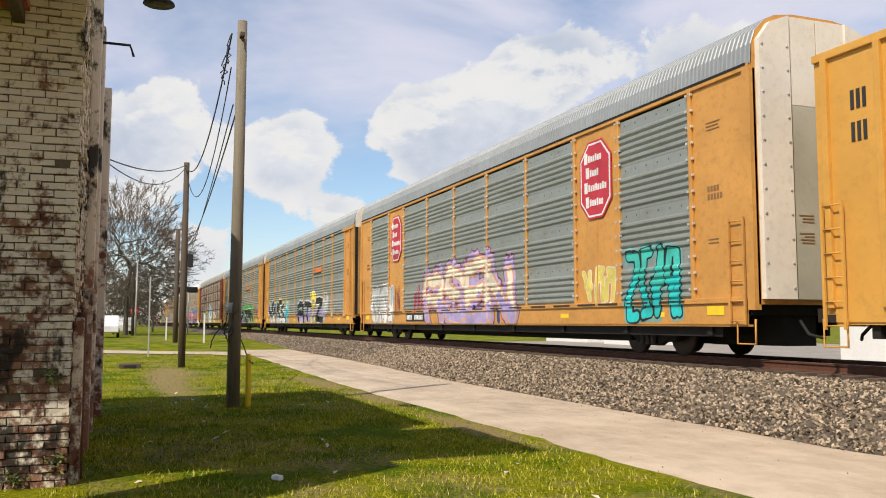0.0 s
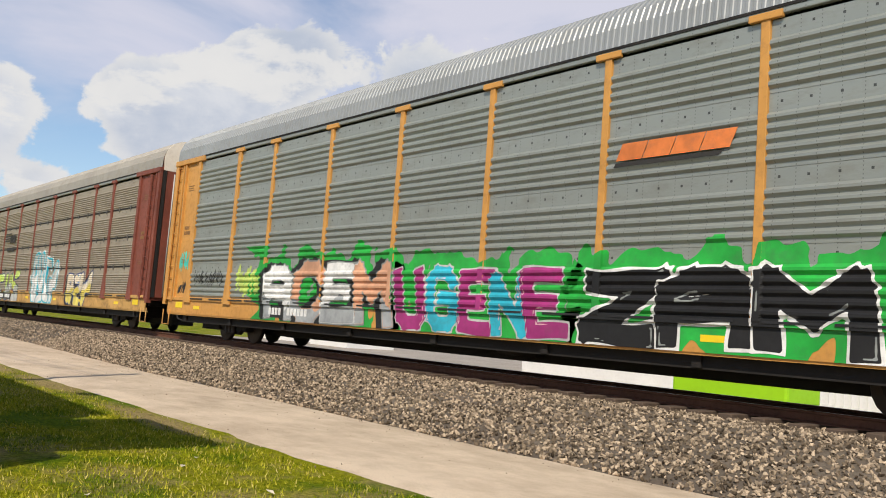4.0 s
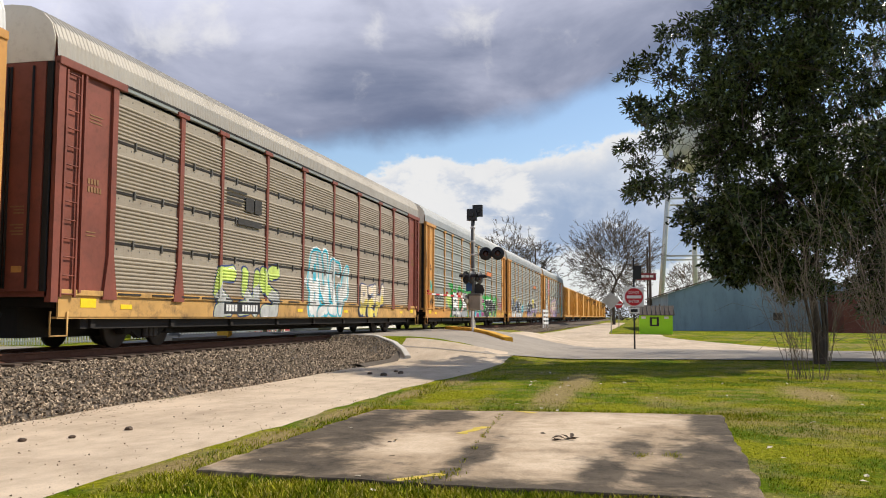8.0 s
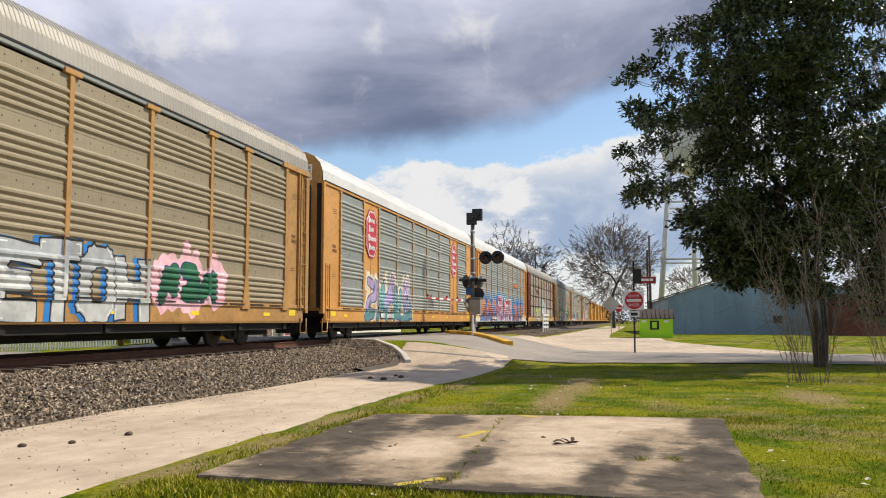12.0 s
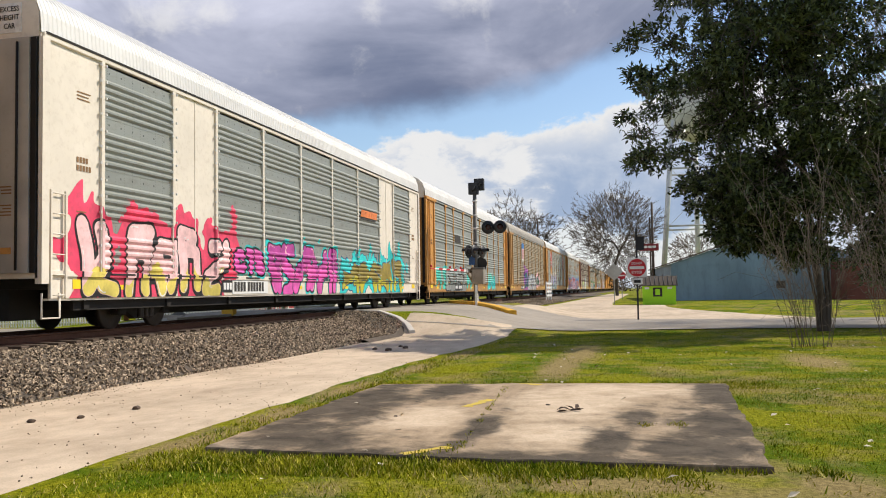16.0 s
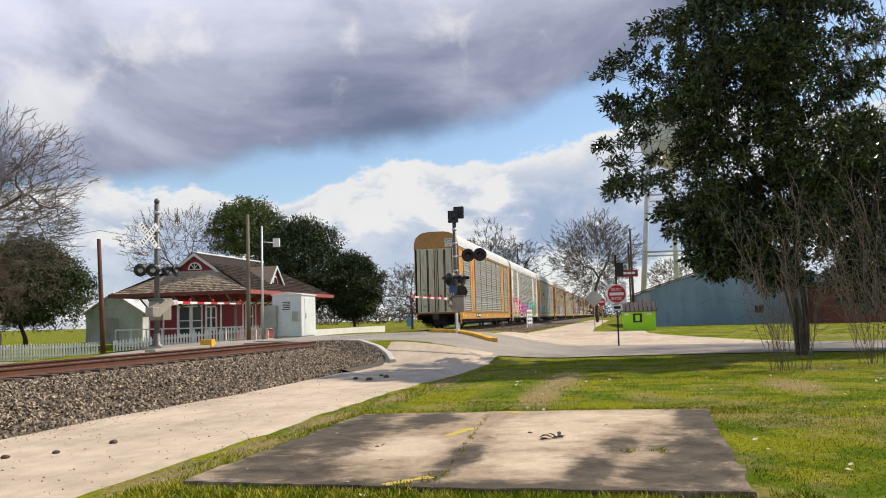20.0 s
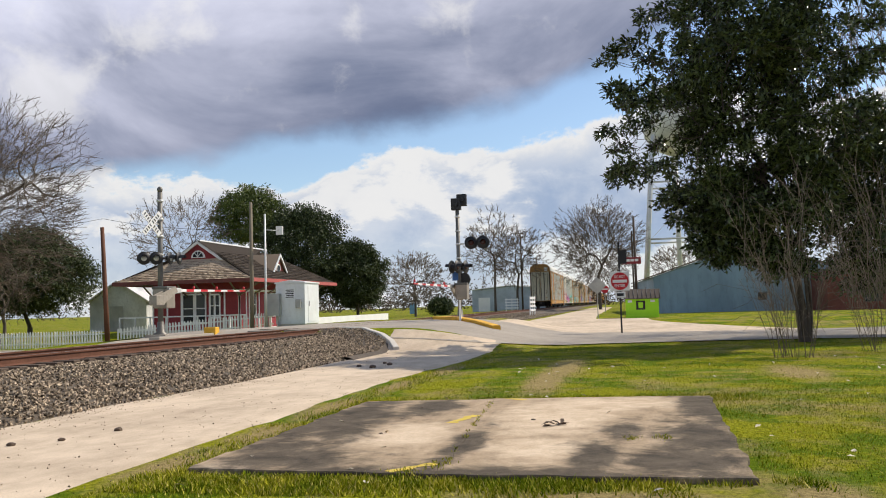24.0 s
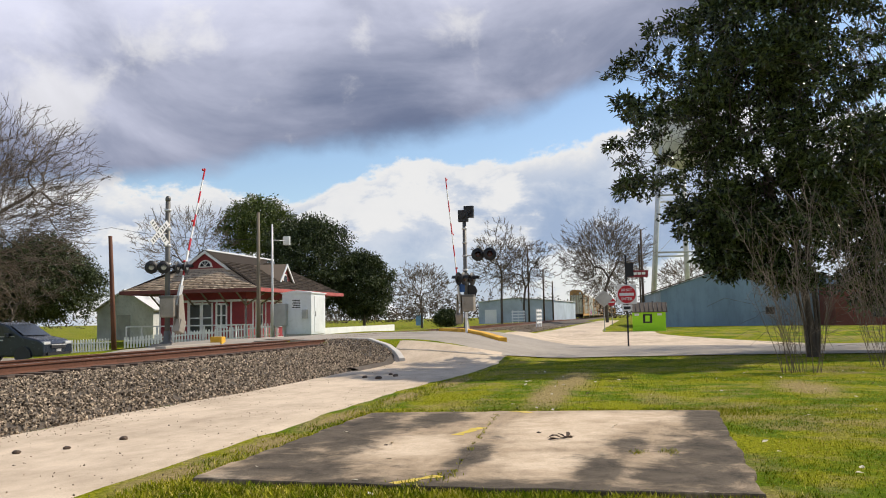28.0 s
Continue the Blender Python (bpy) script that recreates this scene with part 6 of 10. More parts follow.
    piece(I, 5, B_[6] + 0.9, B_[9] + 1.4, 0.70, 2.1, "olive", "navy", "aqua", 26.2, low="yellow_olive", edge="navy", rim=0.04, halo=0.20, flames=0.6, fat=0.17, split=0.35, wild=0.7, gleam="aqua", sway=0.09, spread=(0.2, 0.3))
    part("mark_panel", boxed(B_[3] + 0.9, B_[4] + 0.3, -HALF - 0.02, -HALF, SILL + 0.04, FLOOR - 0.07), M["white"], I, "white painted mark panel")
    bars(I, B_[3] + 1.0, SILL + 0.1, (0.13,) * 4, 0.26, M["tint_bars"], -HALF - 0.022, 0.05)
    bars(I, B_[3] + 1.8, SILL + 0.1, (0.13,) * 6, 0.26, M["tint_bars"], -HALF - 0.022, 0.05)
    J = autorack(9, "flush", Y, M["galv"], Y, "yellow last car-carrier wagon with grey ribbed sides and cream end doors", worn("stained_cream_doors", (0.60, 0.56, 0.43), (0.20, 0.165, 0.11), 0.65, 0, 0.6, 5, 0.7, 0.05, (1, 1, 0.18), fade=0.15))
    c = (B_[2] + B_[3]) / 2
    bm = bmesh.new()
    prism(bm, [(c - 0.72, 3.95), (c - 0.1, 3.95), (c - 0.1, 4.12), (c - 0.52, 4.12), (c - 0.52, 4.55), (c - 0.72, 4.55)], -HALF - 0.012, -HALF - 0.002)
    prism(bm, [(c + 0.02, 3.95), (c + 0.22, 3.95), (c + 0.72, 4.55), (c + 0.52, 4.55)], -HALF - 0.012, -HALF - 0.002)
    part("emblem", bm, COL["orange"], J, "red-orange emblem of two plain strokes")
    bars(J, c - 0.7, 3.62, (0.16,) * 6, 0.14, COL["orange"], -HALF - 0.008, 0.09)
    piece(J, 3, 0.45, 1.6, 2.5, 3.9, "white", "galv_white", None, 27.1, rim=0.012, fat=0.09, gleam=None, wild=0.6)
    tag_line(J, 4, B_[2] + 0.2, B_[3] + 0.1, 1.9, 2.4, "teal", 28, 0.03)
    tag_line(J, 3, B_[2] + 0.3, B_[3] - 0.2, 1.2, 1.8, "teal_pale", 29, 0.02)
    cars = [A, B, C, D, E, Fc, G, H, I, J]
    for c in (B, C, E, I):
        # an orange slanted mark of four blocks with a dark stroke under it
        x, w = BAYS[7] + 0.28, (BAYS[8] - BAYS[7] - 0.75) / 4
        under = part("slanted_mark", prism(bmesh.new(), [(x - 0.05, 3.56), (x + 4 * w - 0.2, 3.56), (x + 4 * w - 0.1, 3.63), (x, 3.63)], GY + 0.014, GY + 0.018), M["tint_bars"], c, "orange slanted block mark with a dark stroke")
        for k in range(4):
            a = x + w * k
            part("mark_block", prism(bmesh.new(), [(a, 3.66), (a + w * 0.97, 3.66), (a + w * 0.97 + 0.12, 3.94), (a + 0.12, 3.94)], GY + 0.014, GY + 0.018), COL["orange"], under)
    boxes = [boxcar(REAR + 29.05 + 19.3 * i) for i in range(9)]
    return cars + boxes


TRAIN = build_train()


def train_at(t):
    """How far the train has run since the start."""
    u = t - 6
    return 0.0095 * u * u + 17.9033 * u + 107.08 - 2.08 * step(3.4, 5.6, t)


# ---- trees and grass ----
def branching(rng, targets, foot, tip_r, power=0.45, lead=0.42, wander=0.06):
    """Limbs from a foot to many crown points: each limb runs towards the middle of its points, then parts in two. Gives (start, end, radius, radius, rank)."""
    segs = []
    total = len(targets)

    def grow(p, d, idx, rank):
        n = len(idx)
        r = tip_r * n ** power
        if n == 1:
            t = Vector(targets[idx[0]])
            m = p.lerp(t, 0.5) + Vector(rng.normal(0, 0.05, 3)) * (t - p).length
            segs.append((p, m, r, r * 0.9, rank))
            segs.append((m, t, r * 0.9, r * 0.6, rank))
            return
        pts = targets[idx]
        c = Vector(pts.mean(0))
        gap = (c - p).length
        f = lead * (0.75 + 0.5 * rng.uniform())
        e = p.lerp(c, f) + d * gap * 0.10 + Vector(rng.normal(0, wander, 3)) * gap
        m = p.lerp(e, 0.5) + d * gap * 0.06 + Vector(rng.normal(0, wander * 0.6, 3)) * gap
        segs.append((p, m, r, r * 0.95, rank))
        segs.append((m, e, r * 0.95, r * 0.88, rank))
        q = pts - np.array(e)
        q = q / (np.linalg.norm(q, axis=1)[:, None] + 1e-6)
        q = q - q.mean(0)
        axis = np.linalg.svd(q[:: max(1, n // 60)], full_matrices=False)[2][0]
        s = q @ axis
        cut = np.quantile(s, rng.uniform(0.3, 0.7))
        a, b = idx[s <= cut], idx[s > cut]
        if len(a) == 0 or len(b) == 0:
            a, b = idx[: n // 2], idx[n // 2:]
        nd = (e - m).normalized()
        grow(e, nd, a, rank + 1)
        grow(e, nd, b, rank + 1)

    grow(Vector(foot), Vector((0, 0, 1)), np.arange(total), 0)
    return segs


def bare_tree(x, y, height, spread, tips, seed, label, least=0.012, crown=0.22, lean=0.0, lumps=0.22, spray=3, thick=0.007):
    """A leafless tree: spread is the crown's half width, crown the height of its lower rim over the tree's."""
    rng = np.random.default_rng(seed)
    t = thing("bare_tree", pose(x, y, level(x, y)), label, "tree", "bare winter trees")
    low = height * crown
    cz, hz = (low + height) / 2, (height - low) / 2
    d = rng.normal(size=(tips, 3))
    d /= np.linalg.norm(d, axis=1)[:, None]
    # an uneven dome
    k = 1 + lumps * (np.sin(3.1 * d[:, 0] + seed) * np.cos(2.7 * d[:, 1] + 2 * seed) + 0.6 * np.sin(5.3 * d[:, 2] + 4 * d[:, 0] + seed))
    r = rng.uniform(0.12, 1.0, tips) ** 0.42 * k
    under = np.where(d[:, 2] < 0, 1 - 0.25 * d[:, 2] ** 2, 1.0)
    p = np.stack([d[:, 0] * spread * r * under + lean, d[:, 1] * spread * r * under, cz + d[:, 2] * hz * r], 1)
    p[:, 2] = np.clip(p[:, 2], low * 0.8, height * 1.05)
    segs = [(Vector((0, 0, -0.2)), Vector((lean * 0.2, 0, low * 0.8)), thick * tips ** 0.45 * 1.25, thick * tips ** 0.45, 0)]
    segs += branching(rng, p, (lean * 0.2, 0, low * 0.8), thick)
    # sprays of fine twigs at the tips
    fine = []
    for q in p:
        e = Vector(q)
        o = (e - Vector((lean * 0.5, 0, cz - 0.4 * hz))).normalized()
        for j in range(spray):
            v = (o + Vector(rng.normal(0, 0.4, 3))).normalized() * height * rng.uniform(0.02, 0.05)
            fine.append((e - v * rng.uniform(0.2, 1.0), e + v, least * 0.7, least * 0.5, 9))
    v, f = frusta([s for s in segs if s[4] < 2], least)
    mesh_from("trunk", v, f, M["bark"], t, smooth=True)
    v, f = frusta([s for s in segs if 2 <= s[4] < 6], least)
    tagged(mesh_from("branching", v, f, M["bark"], t, smooth=True), kind="stuff")
    v, f = frusta([s for s in segs if s[4] >= 6] + fine, least)
    tagged(mesh_from("twig_crown", v, f, M["twig"], t, "fine leafless twigs"), kind="stuff")
    return t


def frusta(segs, least=0.012):
    v, f = [], []
    for p, q, r0, r1, lv in segs:
        n = 8 if lv == 0 else (6 if lv < 3 else 3)
        r0, r1 = max(r0, least), max(r1, least * 0.8)
        d = (q - p).normalized()
        u = d.orthogonal().normalized()
        w = d.cross(u)
        b = len(v)
        for c, r in ((p, r0), (q, r1)):
            for k in range(n):
                a = 2 * math.pi * k / n
                v.append(tuple(c + r * (math.cos(a) * u + math.sin(a) * w)))
        for k in range(n):
            f.append((b + k, b + (k + 1) % n, b + n + (k + 1) % n, b + n + k))
    return v, f


def rosettes(rng, centres, outward, per, size, length, width, droop=0.15):
    """Leaves set round shoot tips, pointing out and away; each leaf two bent triangles."""
    n = len(centres) * per
    c = np.repeat(np.array(centres), per, 0)
    o = np.repeat(np.array(outward), per, 0)
    d = o * 0.55 + rng.normal(0, 0.62, (n, 3))
    d[:, 2] -= droop
    d /= np.linalg.norm(d, axis=1)[:, None]
    c = c + rng.normal(0, size, (n, 3)) + d * size * 0.4
    s = np.cross(d, rng.normal(0, 0.45, (n, 3)) + np.array([0, 0, 1.0]))
    s /= np.linalg.norm(s, axis=1)[:, None] + 1e-9
    up = np.cross(s, d)
    L = length * rng.uniform(0.65, 1.25, (n, 1))
    W = width * rng.uniform(0.7, 1.25, (n, 1))
    v = np.stack([c, c + d * L * 0.45 + s * W * 0.5 + up * W * 0.14, c + d * L - up * L * 0.12, c + d * L * 0.45 - s * W * 0.5 + up * W * 0.14], 1).reshape(-1, 3)
    b = 4 * np.arange(n)[:, None]
    f = np.concatenate([b + np.array([[0, 2, 1]]), b + np.array([[0, 3, 2]])], 0)
    return v, f


def crown_mesh(v, f, mat, t):
    me = bpy.data.meshes.new("crown")
    me.from_pydata(v.tolist(), [], f.tolist())
    me.materials.append(mat)
    ob = new("crown", me)
    ob.parent = t
    tagged(ob, kind="stuff")


def leafy_tree(x, y, height, radius, crown_low, seed, mat, label, tips, per, leaf, size=0.22, name="leafy_tree", boughs=14, taper=0.35, squash=1.0):
    """An evergreen whose crown is made of separate boughs, each a cap of leafy shoots, with gaps between them."""
    rng = np.random.default_rng(seed)
    t = thing(name, pose(x, y, level(x, y)), label, "tree", "")
    cz, hz = (crown_low + height) / 2, (height - crown_low) / 2
    pts, outs = [], []
    for k in range(boughs):
        g = math.pi * (3 - math.sqrt(5)) * k + seed
        z = 1 - 2 * (k + 0.5) / boughs
        wide = radius * (1 - taper * max(0.0, z)) * math.sqrt(max(0.05, 1 - z * z))
        reach = rng.uniform(0.48, 0.74)
        c = np.array([math.cos(g) * wide * reach * squash, math.sin(g) * wide * reach, cz + z * hz * 0.72])
        br = radius * rng.uniform(0.30, 0.48)
        m = int(tips / boughs)
        d = rng.normal(size=(m, 3))
        d /= np.linalg.norm(d, axis=1)[:, None]
        d[:, 2] = np.where(d[:, 2] < -0.3, -d[:, 2] * 0.4, d[:, 2])
        q = c + d * br * rng.uniform(0.5, 1.05, (m, 1)) * np.array([1.1, 1.1, 0.8])
        pts.append(q), outs.append(d)
    pts, outs = np.concatenate(pts), np.concatenate(outs)
    pts[:, 2] = np.clip(pts[:, 2], crown_low * 0.7 + 0.1, height)
    segs = [(Vector((0, 0, -0.2)), Vector((0, 0, max(0.3, crown_low * 0.8))), height * 0.028, height * 0.022, 0)]
    sel = rng.permutation(len(pts))[: min(len(pts), 260)]
    segs += branching(rng, pts[sel], (0, 0, max(0.3, crown_low * 0.8)), 0.012)
    v, f = frusta(segs, 0.015)
    mesh_from("trunk", v, f, M["bark"], t, smooth=True)
    v, f = rosettes(rng, pts, outs, per, size, *leaf)
    crown_mesh(v, f, mat, t)
    return t


def magnolia(x, y, seed, label):
    """A tall tapering crown of separate leafy boughs, with sky between them."""
    rng = np.random.default_rng(seed)
    t = thing("magnolia_tree", pose(x, y, level(x, y)), label, "tree")
    heights, reach = (1.7, 2.7, 4.6, 6.4, 8.2, 10.0, 11.2, 12.5, 14.2), (0.9, 1.4, 2.6, 4.5, 5.1, 4.9, 3.9, 2.4, 0.6)
    pts, outs = [], []
    for k in range(330):
        z = float(rng.uniform(2.4, 13.9))
        R = float(np.interp(z, heights, reach))
        a = rng.uniform(0, 2 * math.pi)
        rim = k % 3 == 0
        r = R * rng.uniform(0.86, 1.06) if rim else R * math.sqrt(rng.uniform(0.05, 1.0)) * 0.9
        c = np.array([r * math.cos(a) * 0.8, r * math.sin(a) + 2.1 - 0.045 * (z - 6.5) ** 2, z])
        if k % 3 == 1:
            r *= 0.6
            c = np.array([r * math.cos(a) * 0.8, r * math.sin(a) + 1.5 - 0.045 * (z - 6.5) ** 2, z])
        size = rng.uniform(0.30, 0.50) if rim else rng.uniform(0.50, 0.92) * (1.0 if z < 10.5 else 0.8)
        m = int(24 * size * size) + 7
        d = rng.normal(size=(m, 3))
        d /= np.linalg.norm(d, axis=1)[:, None]
        d[:, 2] = np.where(d[:, 2] < -0.4, -0.5 * d[:, 2], d[:, 2])
        pts.append(c + d * size * rng.uniform(0.45, 1.05, (m, 1)) * np.array([1.15, 1.15, 0.8]))
        outs.append(d * 0.7 + np.array([math.cos(a), math.sin(a), 0.25]) * 0.5)
    pts, outs = np.concatenate(pts), np.concatenate(outs)
    # several stems from one foot
    segs = []
    share = np.argsort(np.arctan2(pts[:, 1] - 1.6, pts[:, 0] + 0.01) + rng.normal(0, 0.5, len(pts)))
    for k, (dx, dy) in enumerate(((0.0, 0.03), (-0.12, 0.17), (0.10, -0.16), (-0.06, -0.08))):
        idx = share[k::4] if k else share[:: 2]
        sel = rng.permutation(idx)[:420 if k == 0 else 160]
        top = Vector((dx * 1.6, dy * 2.2 + 0.15, 2.3 + 0.2 * k))
        rr = 0.12 if k == 0 else 0.05
        segs += [(Vector((dx, dy, -0.1)), Vector((dx * 1.2, dy * 1.5, 1.1)), rr * 1.35, rr * 1.05, 0), (Vector((dx * 1.2, dy * 1.5, 1.1)), top, rr * 1.05, rr, 0)]
        segs += branching(rng, pts[sel], tuple(top), rr / 420 ** 0.5 if k == 0 else rr / 160 ** 0.5, 0.5)
    v, f = frusta([s for s in segs if s[4] < 2], 0.02)
    dark_bark = worn("dark_brown_bark", (0.065, 0.05, 0.038), (0.025, 0.02, 0.016), 0.9, 0.0, 0.6, 10, 1.5, 0.5, (1, 1, 0.3))
    mesh_from("trunk", v, f, dark_bark, t, smooth=True)
    v, f = frusta([s for s in segs if s[4] >= 2], 0.012)
    tagged(mesh_from("branching", v, f, dark_bark, t, smooth=True), kind="stuff")
    v, f = rosettes(rng, pts, outs, 17, 0.085, 0.22, 0.095)
    crown_mesh(v, f, M["magnolia"], t)


def leaves_at(rng, centres, per, spread, length, width):
    """Leaf blades scattered round centres: two bent quads each."""
    n = len(centres) * per
    c = np.repeat(np.array(centres), per, 0) + rng.normal(0, spread, (n, 3))
    d = rng.normal(size=(n, 3))
    d[:, 2] *= 0.6
    d /= np.linalg.norm(d, axis=1)[:, None]
    s = np.cross(d, rng.normal(size=(n, 3)))
    s /= np.linalg.norm(s, axis=1)[:, None]
    up = np.cross(s, d)
    L = length * rng.uniform(0.7, 1.3, (n, 1))
    W = width * rng.uniform(0.7, 1.3, (n, 1))
    v = np.stack([c, c + d * L * 0.45 + s * W * 0.5 + up * W * 0.12, c + d * L, c + d * L * 0.45 - s * W * 0.5 + up * W * 0.12], 1).reshape(-1, 3)
    b = 4 * np.arange(n)[:, None]
    f = np.concatenate([b + np.array([[0, 1, 2]]), b + np.array([[0, 2, 3]])], 0)
    return v, f


def shrub(x, y, height, width, stems, seed, label):
    rng = np.random.default_rng(seed)
    t = thing("bare_shrub", pose(x, y, level(x, y)), label, "shrub", "leafless shrubs")
    allseg = []
    for i in range(stems):
        a = rng.uniform(0, 2 * math.pi)
        r = width * 0.22 * math.sqrt(rng.uniform())
        p = Vector((r * math.cos(a), r * math.sin(a), -0.05))
        d = Vector((math.cos(a) * rng.uniform(0.05, 0.32), math.sin(a) * rng.uniform(0.05, 0.32), 1)).normalized()
        h = height * rng.uniform(0.35, 1.0)
        q, rr = p, rng.uniform(0.005, 0.011)
        for k in range(6):
            d = (d + Vector(rng.normal(0, 0.10, 3))).normalized()
            e = q + d * h / 6
            allseg.append((q, e, rr, rr * 0.85, 1 if k < 3 else 3))
            if k > 0:
                for b in range(3):
                    dd = (d + Vector(rng.normal(0, 0.55, 3))).normalized()
                    l = h * rng.uniform(0.08, 0.22)
                    m = q.lerp(e, rng.uniform(0, 1))
                    n = m + dd * l
                    allseg.append((m, n, rr * 0.5, rr * 0.35, 3))
                    allseg.append((n, n + (dd + Vector(rng.normal(0, 0.4, 3))).normalized() * l * 0.7, rr * 0.35, rr * 0.2, 3))
            q, rr = e, rr * 0.85
    v, f = frusta([s for s in allseg if s[4] == 1], 0.006)
    tagged(mesh_from("stem_mass", v, f, M["twig"], t), kind="stuff")
    v, f = frusta([s for s in allseg if s[4] == 3], 0.0045)
    tagged(mesh_from("twig_crown", v, f, M["twig"], t), kind="stuff")
    return t


def on_grass(x, y):
    if 32.0 < x < 47 or (43 < x < 150 and 1 < y < 8):
        return False
    if y > lane_edge(x) + 0.03 and y < 12:
        return False
    # the slab
    if 7.66 < x < 13.8 and -1.15 < y < 4.12:
        return False
    if x < -8.8 and x > -16 and y < -0.8:
        return False
    return True


def build_grass():
    rng = np.random.default_rng(3)
    px, py, hh = [], [], []
    for x0, x1, y0, y1, n, h in ((4.5, 16, -7, 6, 110000, 0.020), (16, 32, -10, 5.5, 34000, 0.028), (-20, -5, -1.0, 5.0, 55000, 0.033), (-45, -20, -2, 7, 14000, 0.05), (4.5, 9.0, -1.6, 5.0, 16000, 0.026), (7.2, 7.9, -1.5, 4.6, 9000, 0.04), (13.6, 14.6, -2.0, 4.0, 5000, 0.035), (8, 14, 4.0, 4.9, 7000, 0.035), (6.9, 7.7, -1.6, 4.6, 14000, 0.045), (14, 30, 4.0, 6.2, 9000, 0.05)):
        x, y = rng.uniform(x0, x1, n), rng.uniform(y0, y1, n)
        px.append(x), py.append(y), hh.append(np.full(n, h))
    x, y, h = np.concatenate(px), np.concatenate(py), np.concatenate(hh)
    bare = np.zeros(len(x))
    for cx, cy, rx, ry in BARE:
        bare = np.maximum(bare, 1.2 - np.hypot((x - cx) / rx, (y - cy) / ry))
    sparse = rng.uniform(0, 1.0, len(x)) < bare
    x, y, h = x[~sparse], y[~sparse], h[~sparse]
    keep = np.array([on_grass(a, b) and noise.noise((a * 0.5, b * 0.5, 4)) + 0.5 * noise.noise((a * 1.7, b * 1.7, 2)) > -0.32 + 0.5 * q for a, b, q in zip(x, y, rng.uniform(-0.5, 0.5, len(x)))])
    x, y, h = x[keep], y[keep], h[keep]
    z = np.array([level(a, b) for a, b in zip(x, y)])
    # tufts in the slab's crack, on the slab and along its rim
    for cx, cy, k, r in [(u, crack_y(u), int(rng.integers(3, 12)), 0.035) for u in rng.uniform(7.7, 13.6, 30)] + [(9.67, -0.04, 90, 0.09), (9.75, -0.37, 130, 0.11), (8.05, 1.78, 120, 0.12), (7.7, 2.0, 150, 0.14)]:
        x = np.concatenate([x, cx + rng.normal(0, r, k)])
        y = np.concatenate([y, cy + rng.normal(0, r * 0.5, k)])
        h = np.concatenate([h, np.full(k, 0.022)])
        z = np.concatenate([z, np.full(k, SLAB_Z)])
    n = len(x)
    a = rng.uniform(0, 2 * np.pi, n)
    h = h * rng.uniform(0.5, 1.6, n)
    w = 0.004 + 0.10 * h
    lean = rng.normal(0, 0.6, (n, 2)) * h[:, None]
    v = np.empty((n, 3, 3))
    v[:, 0] = np.stack([x - w * np.cos(a), y - w * np.sin(a), z - 0.01], 1)
    v[:, 1] = np.stack([x + w * np.cos(a), y + w * np.sin(a), z - 0.01], 1)
    v[:, 2] = np.stack([x + lean[:, 0], y + lean[:, 1], z + h], 1)
    me = bpy.data.meshes.new("grass")
    me.from_pydata(v.reshape(-1, 3).tolist(), [], np.arange(3 * n).reshape(-1, 3).tolist())
    me.materials.append(M["blade"])
    tagged(new("grass", me), "short winter grass, green with straw-coloured blades", "grass", kind="stuff")


